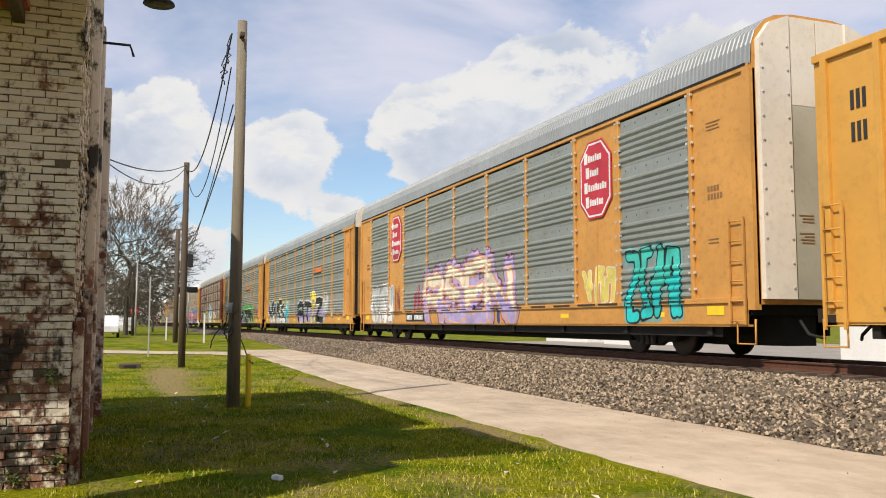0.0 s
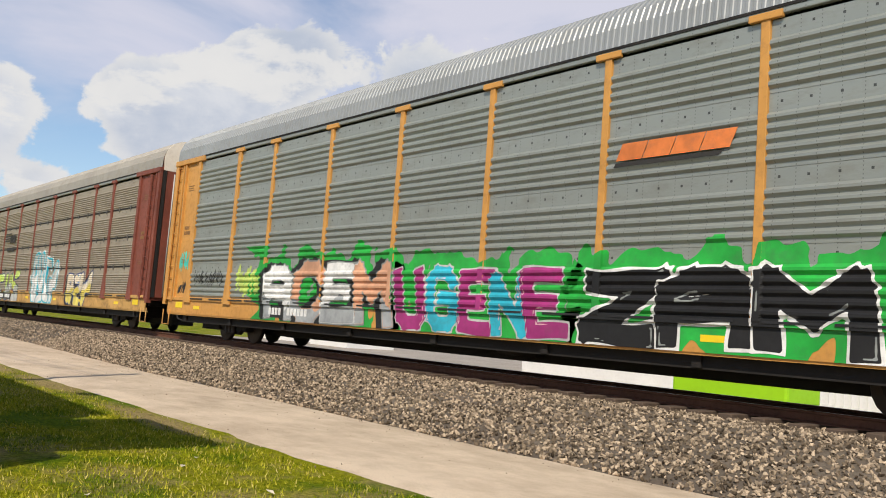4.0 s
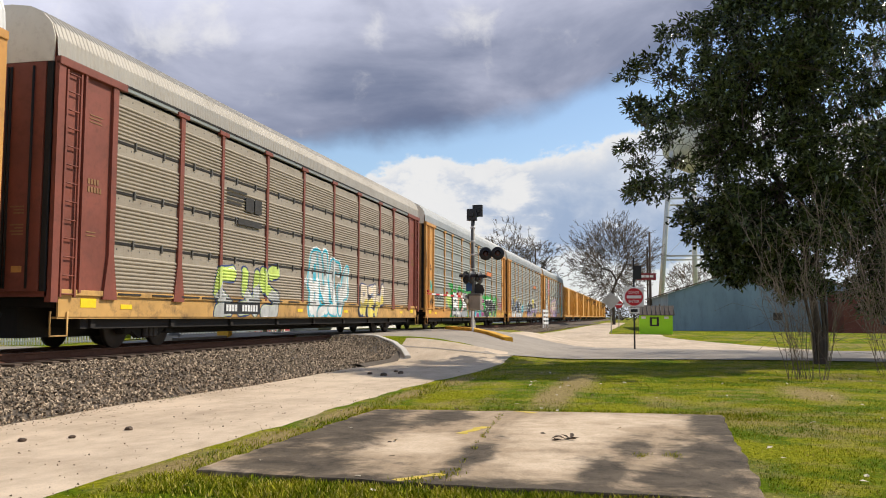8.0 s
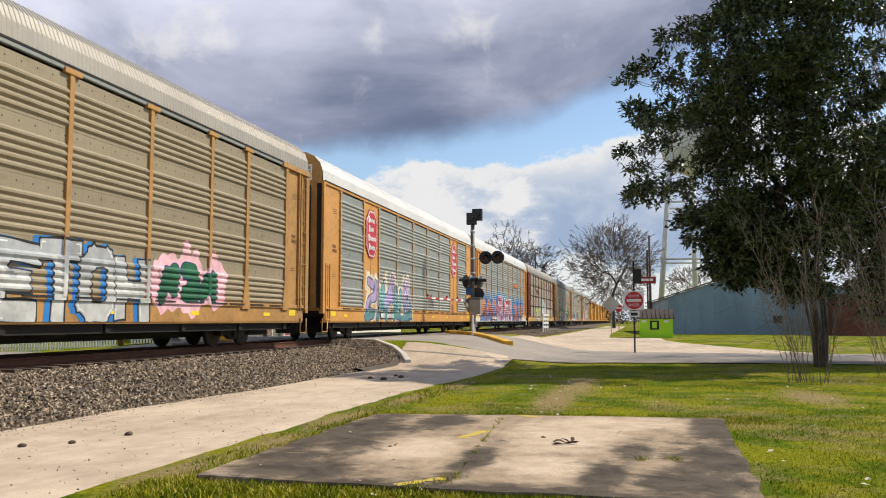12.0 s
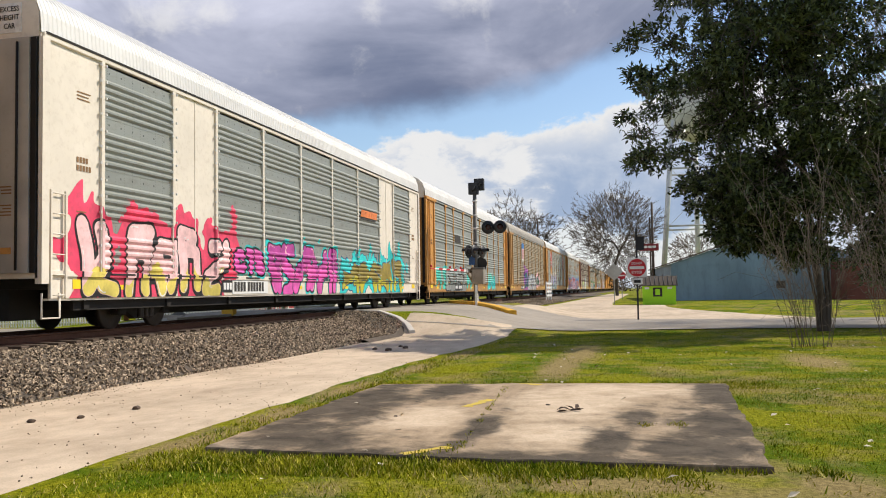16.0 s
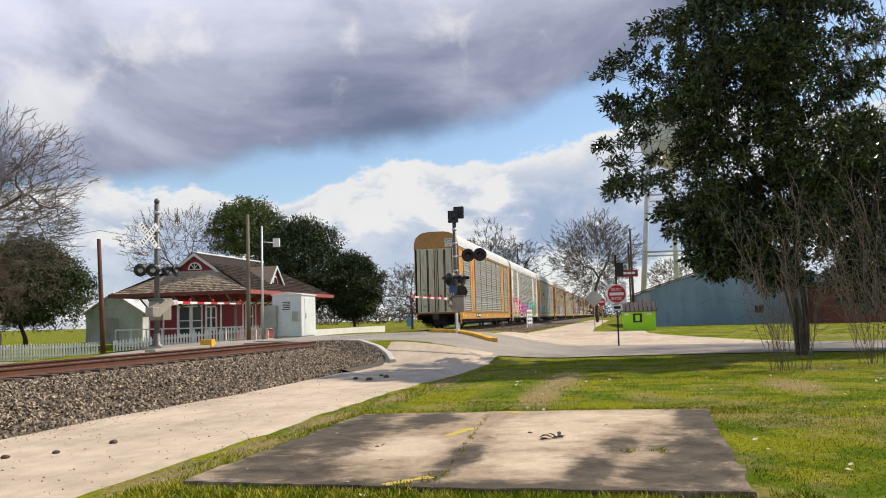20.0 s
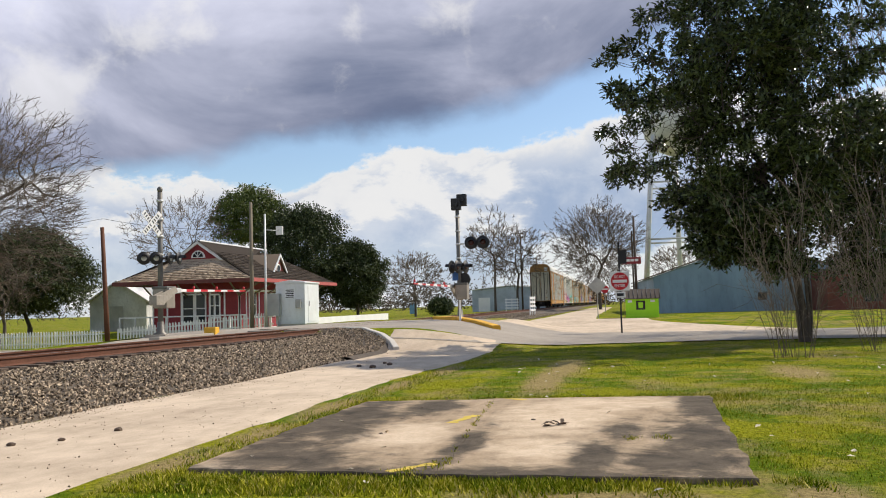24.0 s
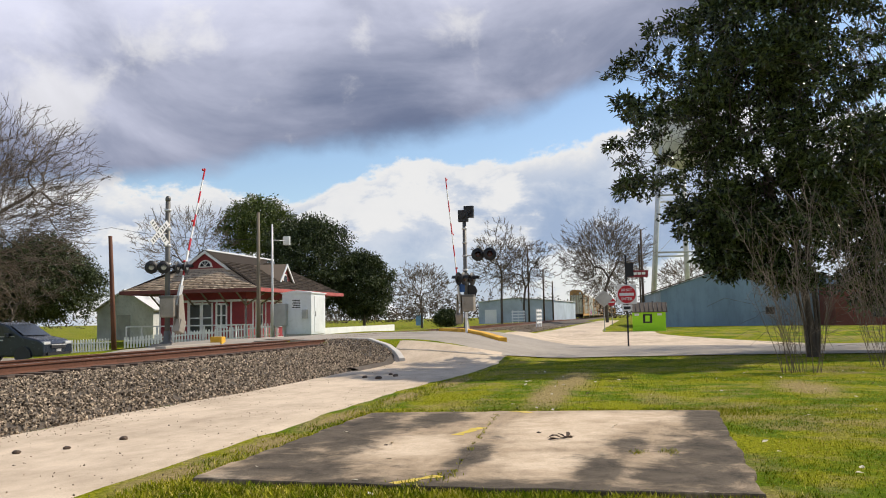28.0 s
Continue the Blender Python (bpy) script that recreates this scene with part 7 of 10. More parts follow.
def build_trees():
    magnolia(30.6, -5.9, 11, "broad evergreen magnolia with dark glossy leaves")
    leafy_tree(34.0, -9.7, 8.6, 3.5, 0.5, 71, M["magnolia"], "smaller dark evergreen tree beside the magnolia", 2300, 16, (0.22, 0.09), 0.12, "evergreen_tree", 16)
    shrub(23.6, -4.25, 4.9, 2.4, 24, 5, "tall leafless multi-stemmed shrub with pale twigs")
    shrub(25.8, -7.0, 5.6, 2.8, 30, 6, "leafless shrub with brown tangled twigs")
    bare_tree(38.0, 35.4, 14.2, 7.4, 3000, 21, "large bare spreading tree with grey branches", 0.011, 0.2, spray=4)
    bare_tree(68.0, 37.6, 12.0, 4.2, 420, 33, "bare grey tree standing behind the depot", 0.016, 0.3)
    olive = leaf_material("dull_olive_leaves", (0.026, 0.042, 0.014), (0.125, 0.15, 0.06), 0.6, 0.3)
    bare_tree(50.5, 40.6, 5.2, 2.6, 420, 61, "small bare grey tree standing before the evergreens", 0.009, 0.2)
    leafy_tree(55.5, 42.5, 7.8, 4.8, 0.7, 23, olive, "dull olive-green evergreen oak on the lawn", 3600, 16, (0.22, 0.11), 0.15, boughs=22)
    leafy_tree(52.0, 44.5, 6.8, 3.8, 0.6, 29, olive, "dull-green evergreen oak on the lawn", 2700, 16, (0.24, 0.12), 0.16, boughs=18)
    leafy_tree(78.5, 35.5, 13.4, 4.3, 7.0, 24, M["pine"], "tall yellow-green tree rising over the roof", 1500, 14, (0.26, 0.13), 0.17, boughs=20)
    leafy_tree(71.0, 27.2, 10.9, 4.7, 0.6, 25, M["oak"], "dense dark evergreen oak beside the depot", 3400, 14, (0.24, 0.12), 0.16, boughs=34, taper=0.25)
    leafy_tree(72.5, 22.8, 7.6, 3.0, 0.4, 26, M["oak"], "dark evergreen tree beside the low white wall", 1900, 14, (0.24, 0.12), 0.16, boughs=22, taper=0.6)
    bare_tree(107, 26.0, 8.4, 4.2, 900, 27, "rounded bare tree by the railway", 0.018, 0.12, spray=4)
    leafy_tree(104, 22.0, 1.9, 1.5, 0.1, 44, M["oak"], "low dark green bush near the railway", 500, 14, (0.30, 0.15), 0.2, boughs=9)
    bare_tree(127, 18.6, 14.6, 4.6, 420, 28, "tall bare tree with crooked dark limbs", 0.026, 0.3, lumps=0.3, thick=0.011)
    bare_tree(128, 15.4, 13.0, 5.0, 420, 39, "bare tree with wide crooked limbs", 0.026, 0.28, lumps=0.3, thick=0.011)
    bare_tree(125, 3.2, 15.6, 6.6, 1700, 38, "large bare rounded tree beside the drive", 0.018, 0.17, spray=4)
    bare_tree(150, -9, 11.0, 4.5, 500, 31, "bare grey tree behind the blue building", 0.03)
    bare_tree(44, -13.2, 16.5, 6.0, 800, 32, "bare tree with twisted limbs beyond the evergreen", 0.014, 0.3, lumps=0.35)
    bare_tree(-90, 0.4, 14.6, 7.2, 1900, 34, "large bare spreading tree beside the far street", 0.018, 0.16, spray=4)
    bare_tree(-112, -4.5, 12.0, 5.0, 500, 35, "bare tree beyond the far street", 0.03)
    bare_tree(-120, 4.0, 10.0, 4.5, 500, 36, "bare tree beyond the far street", 0.03)
    bare_tree(-150, 1.0, 9.0, 4.5, 400, 37, "low bare tree in the distance", 0.05)
    # far woods, as one belt on each side
    rng = np.random.default_rng(9)
    cs = []
    for i in range(2600):
        side = rng.uniform()
        if side < 0.45:
            x, y = -260 + rng.uniform(-30, 30), rng.uniform(-60, 90)
        elif side < 0.9:
            x, y = 330 + rng.uniform(-40, 40), rng.uniform(-120, 160)
        else:
            x, y = rng.uniform(-200, 300), 190 + rng.uniform(-20, 20)
        cs.append((x, y, 0.3 + rng.uniform(0, 1) ** 0.7 * (6 + 3 * math.sin(x * 0.05 + y * 0.07))))
    v, f = leaves_at(rng, cs, 14, 1.1, 1.1, 0.5)
    me = bpy.data.meshes.new("far_woods")
    me.from_pydata(v.tolist(), [], f.tolist())
    me.materials.append(leaf_material("far_brown_woods", (0.06, 0.05, 0.04), (0.15, 0.12, 0.09), 0.9, 0.1))
    tagged(new("far_woods", me), "distant grey-brown leafless woods on the horizon", "woods", kind="stuff")


build_trees()
build_grass()


# ---- the crossing ----
GATE_ARMS, MOVERS = [], []
GATE_TIMES = ((0, 0), (10, 0), (23.5, 0), (24.2, 1), (24.5, 5), (25, 14), (25.5, 25), (26, 36), (26.5, 46), (27, 56), (27.5, 64), (28, 71))


def lamp_head(parent, at, turn, size=1.0, lens="red_dark"):
    """A flashing-light head: round black target, hood and dark lens, facing +x in its own space."""
    h = new("light_head")
    h.parent = parent
    h.matrix_basis = pose(*at, 0, 0, turn) @ Matrix.Diagonal((size, size, size, 1))
    part("target", lathe(bmesh.new(), [(0.34, 0.0), (0.34, 0.015), (0.10, 0.02)], "x", 24), M["black_paint"], h)
    part("lamp_body", lathe(bmesh.new(), [(0.09, -0.22), (0.15, -0.16), (0.17, 0.0), (0.165, 0.05)], "x", 16), M["black_paint"], h)
    part("lens", lathe(bmesh.new(), [(0.15, 0.045), (0.12, 0.07), (0.05, 0.085)], "x", 16), M[lens], h)
    bm = bmesh.new()
    ring = []
    for i in range(9):
        a = math.pi * i / 8
        ring.append([(0.05, 0.175 * math.cos(a), 0.175 * math.sin(a)), (0.34, 0.165 * math.cos(a), 0.165 * math.sin(a) + 0.01)])
    vs = [[bm.verts.new(p) for p in r] for r in ring]
    for a, b in zip(vs, vs[1:]):
        bm.faces.new((a[0], b[0], b[1], a[1]))
    part("hood", bm, M["black_paint"], h)
    return h


M["machine_grey"] = worn("dull_machine_paint", (0.32, 0.285, 0.235), (0.16, 0.135, 0.105), 0.6, 0.2, 0.5, 7, 1, 0.1)
M["red_dark"] = worn("dark_red_lens", (0.05, 0.018, 0.016), (0.03, 0.012, 0.01), 0.12, 0, 0.2, 8, 2, 0.0)


def gate_arm(length):
    """A striped arm with its counterweight, pivot at the origin, along +x."""
    arm = new("gate_arm")
    n = 10
    for i in range(n):
        a, b = 0.5 + (length - 0.5) * i / n, 0.5 + (length - 0.5) * (i + 1) / n
        h0, h1 = 0.055 - 0.027 * i / n, 0.055 - 0.027 * (i + 1) / n
        bm = bmesh.new()
        v = [bm.verts.new(p) for p in ((a, -0.02, -h0), (b, -0.02, -h1), (b, -0.02, h1), (a, -0.02, h0), (a, 0.02, -h0), (b, 0.02, -h1), (b, 0.02, h1), (a, 0.02, h0))]
        for f in ((0, 1, 2, 3), (7, 6, 5, 4), (4, 5, 1, 0), (5, 6, 2, 1), (6, 7, 3, 2), (7, 4, 0, 3)):
            bm.faces.new([v[k] for k in f])
        part("arm_stripe", bm, M["red_sign"] if i % 2 else M["white"], arm)
    part("arm_bracket", boxed(-0.25, 0.62, -0.05, 0.05, -0.10, 0.10, 0.02), M["silver"], arm)
    for s in (-0.11, 0.11):
        bm = prism(bmesh.new(), [(0.10, 0.16), (0.25, -0.05), (-0.70, -0.55), (-1.15, -0.55), (-1.15, -0.22)], s - 0.015, s + 0.015)
        part("counterweight_arm", bm, M["machine_grey"], arm)
    part("counterweight", boxed(-1.25, -0.72, -0.17, 0.17, -0.58, -0.2, 0.03), M["machine_grey"], arm)
    for x in (1.6, 3.4, length - 0.12):
        part("arm_lamp", lathe(bmesh.new(), [(0.03, 0), (0.05, 0.03), (0.05, 0.09), (0.02, 0.12)], "z", 8, (x, 0, 0.06)), M["red_sign"], arm)
    return arm


def crossbuck(parent, x, y, z, turn):
    """Two crossed white blades with dark lettering too small to read."""
    part("sign_bracket", tube(bmesh.new(), [(0, 0, z), (x, y, z)], 0.025, 6), M["silver"], parent)
    for k, a in enumerate((45, -45)):
        place = pose(x, y, z, 0, 0, turn) @ pose(0, -0.05 - 0.03 * k, 0, 0, a, 0)
        b = part("crossbuck_blade", boxed(-0.61, 0.61, -0.01, 0.01, -0.115, 0.115, 0.004), M["white"], parent, "white crossbuck blade with dark lettering")
        b.matrix_basis = place
        bm = bmesh.new()
        for i in range(8):
            c = -0.5 + 0.125 * i + (0.06 if i > 3 else 0)
            bmesh.ops.create_cube(bm, size=1.0, matrix=Matrix.Translation((c, -0.012, 0)) @ Matrix.Diagonal((0.05, 0.006, 0.13, 1)))
        tagged(part("lettering", bm, M["black_paint"], b), kind="stuff")


def crossing_signal(x, y, tall, lights, arm_turn, label, face, extra, reach):
    s = thing("crossing_signal", pose(x, y, level(x, y) + 0.03), label, "crossing signal", "level crossing signals")
    part("mast", tube(bmesh.new(), [(0, 0, 0), (0, 0, tall)], [0.11, 0.10], 12), M["mast_grey"], s)
    for zz in (tall * 0.55, tall * 0.68, tall * 0.8, tall * 0.93):
        part("mast_clamp", lathe(bmesh.new(), [(0.13, zz), (0.14, zz + 0.02), (0.14, zz + 0.07), (0.13, zz + 0.09)], "z", 12), M["silver"], s)
    part("mast_base", lathe(bmesh.new(), [(0.28, 0), (0.28, 0.05), (0.16, 0.12), (0.13, 0.5), (0.09, 0.55)], "z", 16), M["mast_grey"], s)
    part("foundation", boxed(-0.45, 0.45, -0.45, 0.45, -0.3, 0.02, 0.03), M["road"], s)
    part("bell", lathe(bmesh.new(), [(0.05, tall), (0.10, tall + 0.03), (0.11, tall + 0.12), (0.08, tall + 0.2), (0.02, tall + 0.23)], "z", 12), M["mast_grey"], s)
    for z, turns in lights:
        part("cross_arm", tube(bmesh.new(), [tuple(Matrix.Rotation(radians(face), 3, "Z") @ Vector((0, u, z))) for u in (-0.62, 0.62)], 0.03, 8), M["black_paint"], s)
        for t in turns:
            for u in (-0.42, 0.42):
                p = Matrix.Rotation(radians(face), 3, "Z") @ Vector((0, u, z))
                q = Matrix.Rotation(radians(t), 3, "Z") @ Vector((0.16, 0, 0))
                lamp_head(s, p + q, t)
    # gate mechanism
    part("gate_machine", boxed(-0.34, 0.34, -0.46, 0.16, 1.05, 1.85, 0.06), M["machine_grey"], s)
    part("machine_lid", boxed(-0.36, 0.36, -0.48, 0.18, 1.80, 1.92, 0.03), M["mast_grey"], s)
    arm = gate_arm(reach)
    arm.parent = s
    place = pose(0, -0.48 if extra == "left" else 0.34, 1.75)
    arm.matrix_basis = place @ pose(0, 0, 0, 0, 0, arm_turn)
    GATE_ARMS.append((arm, place, arm_turn))
    return s


def build_crossing():
    # near the street's far side, this side of the track
    s = crossing_signal(44.2, 8.35, 5.75, ((2.75, (250, 70)),), 175, "silver mast crossing signal with black lamp heads and striped gate arm", 70, "right", 6.4)
    part("side_arm", tube(bmesh.new(), [(0, 0, 3.95), (-0.55, -1.15, 3.95)], 0.04, 8), M["silver"], s)
    for u in (-0.40, 0.35):
        lamp_head(s, (-0.75 - u * 0.15, -1.15 - u * 0.85, 3.95), 188)
    for k, (dx, dy, z) in enumerate(((-0.1, 0.05, 5.75), (0.1, -0.22, 5.98))):
        b = part("signal_box", boxed(dx - 0.05, dx + 0.25, dy - 0.26, dy + 0.26, z, z + 0.62, 0.03), M["black_paint"], s)
        part("signal_hood", lathe(bmesh.new(), [(0.13, -0.12), (0.13, 0.02)], "x", 12, (dx - 0.06, dy, z + 0.32)), M["black_paint"], b)
    bm = lathe(bmesh.new(), [(0.36, -0.02), (0.36, 0.02)], "x", 8, (0.05, -0.25, 2.1))
    part("round_plate", bm, M["tint_bars"], s, "dark round plate on the mast")
    part("blue_plate", boxed(-0.10, -0.08, 0.02, 0.34, 2.05, 2.5), paint("sign_blue", (0.03, 0.10, 0.28)), s)
    for z in (4.5, 4.95, 5.4):
        part("mast_band", lathe(bmesh.new(), [(0.085, z), (0.085, z + 0.06)], "z", 12), M["grey_paint"], s)
    t = crossing_signal(31.2, 18.0, 5.7, (), -4, "silver mast crossing signal beyond the track with crossbuck and gate arm", 70, "left", 5.9)
    crossbuck(t, -0.62, 0.05, 4.4, -15)
    part("side_lamp_bar", tube(bmesh.new(), [(-0.42, 0.62, 3.06), (0, 0, 3.06), (0.45, -0.55, 3.06)], 0.035, 8), M["black_paint"], t)
    for x, y, turn in ((-0.50, 0.42, 214), (-0.27, 0.02, 214), (0.12, -0.36, 275), (0.36, -0.62, 275)):
        lamp_head(t, (x, y, 3.04), turn, 0.76, "silver")
    # white marker posts
    for x, y, h in ((41.8, 7.9, 1.05), (-60.0, 5.1, 1.9), (-66.5, 3.0, 1.7)):
        p = thing("marker_post", pose(x, y, level(x, y), 0, 6 if h == 1.7 else 0, 0), "thin white marker post in the ground", "post", "white marker posts")
        part("post", boxed(-0.05, 0.05, -0.05, 0.05, -0.1, h, 0.01), M["white"], p)
    # kerbs
    def kerb(pts, name, label, mat, w=0.22, h=0.07, cat="kerb"):
        bm = bmesh.new()
        pts = [Vector(p) for p in pts]
        rows = []
        for i, p in enumerate(pts):
            d = (pts[min(i + 1, len(pts) - 1)] - pts[max(i - 1, 0)]).normalized()
            n = Vector((-d.y, d.x))
            z = level(p.x, p.y)
            rows.append([bm.verts.new((p.x + n.x * o, p.y + n.y * o, z + q)) for o, q in ((-w / 2, -0.15), (-w / 2 + 0.01, h - 0.02), (-w / 2 + 0.03, h), (w / 2 - 0.03, h), (w / 2 - 0.01, h - 0.02), (w / 2, -0.15))])
        for r, q in zip(rows, rows[1:]):
            for j in range(5):
                bm.faces.new((r[j], q[j], q[j + 1], r[j + 1]))
        bm.faces.new(rows[0])
        bm.faces.new(rows[-1][::-1])
        bmesh.ops.recalc_face_normals(bm, faces=bm.faces[:])
        tagged(part(name, bm, mat), label, cat, kind="structure")
    kerb([(28.9, 7.75), (29.6, 8.1), (30.2, 8.6), (30.9, 9.5), (31.1, 10.5)], "kerb_white", "pale concrete kerb curving round the end of the ballast", M["kerb"], 0.24, 0.13)
    kerb([(37.6, 5.5), (40.0, 6.7), (43.0, 8.2), (46.0, 9.6), (47.6, 10.4)], "kerb_yellow", "yellow painted kerb under the crossing signal", M["kerb_yellow"], 0.4, 0.2)
    # timber and rubber panels over the rails
    for i, (a, b) in enumerate(((-2.1, -0.86), (-0.62, 0.62), (0.86, 2.1))):
        for k in range(6):
            x = 31.0 + k * 2.65
            o = tagged(part("crossing_panel", boxed(x, x + 2.62, TRACK_Y + a, TRACK_Y + b, RAIL_Z - 0.25, RAIL_Z - 0.012, 0.015), M["road"]), "dark crossing panel laid between the rails", "crossing panel", "panels of the level crossing", "structure")
    # relay cabinet
    c = thing("relay_cabinet", pose(46.0, 17.2, level(47, 18)), "tall pale grey equipment cabinet with a white sunlit side", "cabinet")
    part("body", boxed(0, 2.3, 0.4, 2.15, 0.1, 2.42, 0.02), M["cabinet_grey"], c)
    part("plinth", boxed(0.05, 2.25, 0.45, 2.1, -0.25, 0.1), M["kerb"], c)
    r = prism(bmesh.new(), [(0.34, 2.41), (0.34, 2.47), (1.27, 2.59), (2.21, 2.47), (2.21, 2.41)], -0.06, 2.36, 0, "yz")
    part("lid", r, M["cabinet_grey"], c)
    part("door", boxed(0.5, 1.5, 0.38, 0.4, 0.2, 2.25), M["cabinet_grey"], c)
    part("handle", boxed(0.58, 0.64, 0.34, 0.38, 1.1, 1.4), M["grey_paint"], c)
    part("meter_box", boxed(-0.18, 0.0, 0.6, 0.9, 1.0, 1.5, 0.02), M["grey_paint"], c)
    pl = part("notice", boxed(-0.012, 0.0, 1.0, 1.6, 1.55, 2.15), M["cabinet_grey"], c)
    for k in range(5):
        bm = boxed(-0.016, -0.011, 1.06, 1.54 - 0.05 * (k % 2), 1.6 + 0.1 * k, 1.65 + 0.1 * k)
        part("notice_line", bm, M["tint_bars"], pl)
    b = thing("meter_cabinet", pose(45.6, 19.0, level(45.6, 19)), "small grey electric cabinet on a post", "cabinet")
    part("body", boxed(0, 0.5, 0, 0.9, 0.7, 1.95, 0.02), M["grey_paint"], b)
    for yy in (0.1, 0.8):
        part("leg", boxed(0.2, 0.3, yy - 0.04, yy + 0.04, -0.1, 0.72), M["grey_paint"], b)


def pole(x, y, h, r, mat, label, lean=(0, 0), name="utility_pole", group="utility poles"):
    p = thing(name, pose(x, y, level(x, y)), label, "pole", group)
    bm = tube(bmesh.new(), [(0, 0, -0.3), (lean[0] * 0.4, lean[1] * 0.4, h * 0.4), (lean[0], lean[1], h)], [r, r * 0.9, r * 0.72], 14)
    part("shaft", bm, mat, p)
    return p


def wire(name, pts, sag, r=0.012, label="thin dark overhead cable", cat="cable"):
    a, b = Vector(pts[0]), Vector(pts[1])
    line = []
    for i in range(17):
        k = i / 16
        p = a.lerp(b, k)
        p.z -= 4 * sag * k * (1 - k)
        line.append(p)
    tagged(part(name, tube(bmesh.new(), line, r, 5), M["wire"]), label, cat, "overhead cables")


def build_poles():
    p = pole(-16.2, 1.62, 7.2, 0.125, M["wood_pole"], "weathered grey-green wooden utility pole with cable tangle", (0.10, 0.02))
    part("insulator", boxed(0.02, 0.34, -0.04, 0.04, 6.85, 6.92), M["wood_dark"], p)
    for k in range(3):
        rng = np.random.default_rng(40 + k)
        pts = [(0.13, -0.2 - 0.04 * k, 6.9 - 0.2 * k)]
        for i in range(7):
            pts.append((0.12 + rng.normal(0, 0.03), -0.22 - 0.05 * k + rng.normal(0, 0.03), 6.7 - 0.2 * k - i * 0.06))
        part("wire_drop", tube(bmesh.new(), pts, 0.012, 5), M["wire"], p)
    for k in range(6):
        rng = np.random.default_rng(60 + k)
        a = rng.uniform(0, 6.28)
        pts = [(0.14 * math.cos(a), 0.14 * math.sin(a), 1.75 + rng.uniform(-0.2, 0.2))]
        for i in range(6):
            l = pts[-1]
            pts.append((l[0] + rng.normal(0, 0.06), l[1] + rng.normal(0, 0.06), l[2] - rng.uniform(0.03, 0.18)))
        part("cable_loop", tube(bmesh.new(), pts, 0.011, 5), M["wire"], p)
    part("clamp", lathe(bmesh.new(), [(0.135, 1.72), (0.14, 1.9)], "z", 14), M["grey_paint"], p)
    m = thing("guy_marker", pose(-16.1, 1.88, 0), "bright yellow plastic guy-wire marker beside the pole", "marker")
    part("sleeve", lathe(bmesh.new(), [(0.045, 0.0), (0.05, 0.05), (0.05, 0.93), (0.03, 0.98)], "z", 10), M["post_yellow"], m)
    p2 = pole(-31.4, 1.74, 7.2, 0.13, M["wood_dark"], "dark wooden utility pole with a small box", (0.06, 0.0))
    part("box", boxed(-0.1, 0.12, 0.12, 0.3, 3.5, 3.95, 0.02), M["black_paint"], p2)
    pole(-60.0, 3.25, 7.6, 0.17, M["wood_dark"], "wooden utility pole beside the far grass")
    pole(-88.0, 1.0, 6.5, 0.14, M["wood_dark"], "dark wooden pole near the far street")
    wire("cable", ((-16.1, 1.45, 6.95), (-31.35, 1.7, 7.1)), 1.1, 0.016)
    wire("cable", ((-16.1, 1.45, 6.3), (-31.35, 1.74, 6.9)), 1.6, 0.012)
    wire("cable", ((-16.1, 1.62, 5.7), (-60.0, 3.2, 6.4)), 1.2, 0.016)
    wire("cable", ((-16.1, 1.50, 5.6), (-60.0, 3.2, 5.0)), 1.0, 0.012)
    wire("cable", ((-31.35, 1.7, 7.1), (-15.6, -0.8, 4.4)), 0.25, 0.014)
    wire("cable", ((-31.35, 1.7, 7.0), (-15.6, -0.8, 4.4)), 0.55, 0.012)
    # across the track
    pole(44.8, 29.2, 6.9, 0.15, M["rust"], "leaning red-brown pole beside the picket fence", (-0.15, 0.25))
    pole(44.9, 20.3, 7.2, 0.12, M["wood_pole"], "slim wooden pole beside the grey cabinet")
    mp = pole(45.1, 19.55, 6.5, 0.07, M["silver"], "slim galvanised steel pole with a floodlight", name="steel_pole", group="")
    part("floodlight", boxed(0.7, 0.85, -0.75, -0.35, 5.35, 5.85, 0.03), M["silver"], mp)
    part("floodlight_arm", tube(bmesh.new(), [(0, 0, 5.6), (0.75, -0.55, 5.6)], 0.025, 6), M["silver"], mp)
    wire("cable", ((44.65, 29.4, 7.2), (44.9, 20.3, 6.2)), 0.25, 0.012)
    wire("cable", ((44.65, 29.4, 7.2), (40.0, 48.0, 6.0)), 0.5, 0.012)
    for x, y, h in ((131, 15.0, 11.5), (136, 13.2, 8.4), (92, -1.4, 10.0), (150, 13.0, 7.0)):
        pole(x, y, h, 0.15, M["wood_dark"], "dark wooden utility pole in the distance")


def sign_post(x, y, label, name="road_sign"):
    s = thing(name, pose(x, y, level(x, y)), label, "sign")
    return s


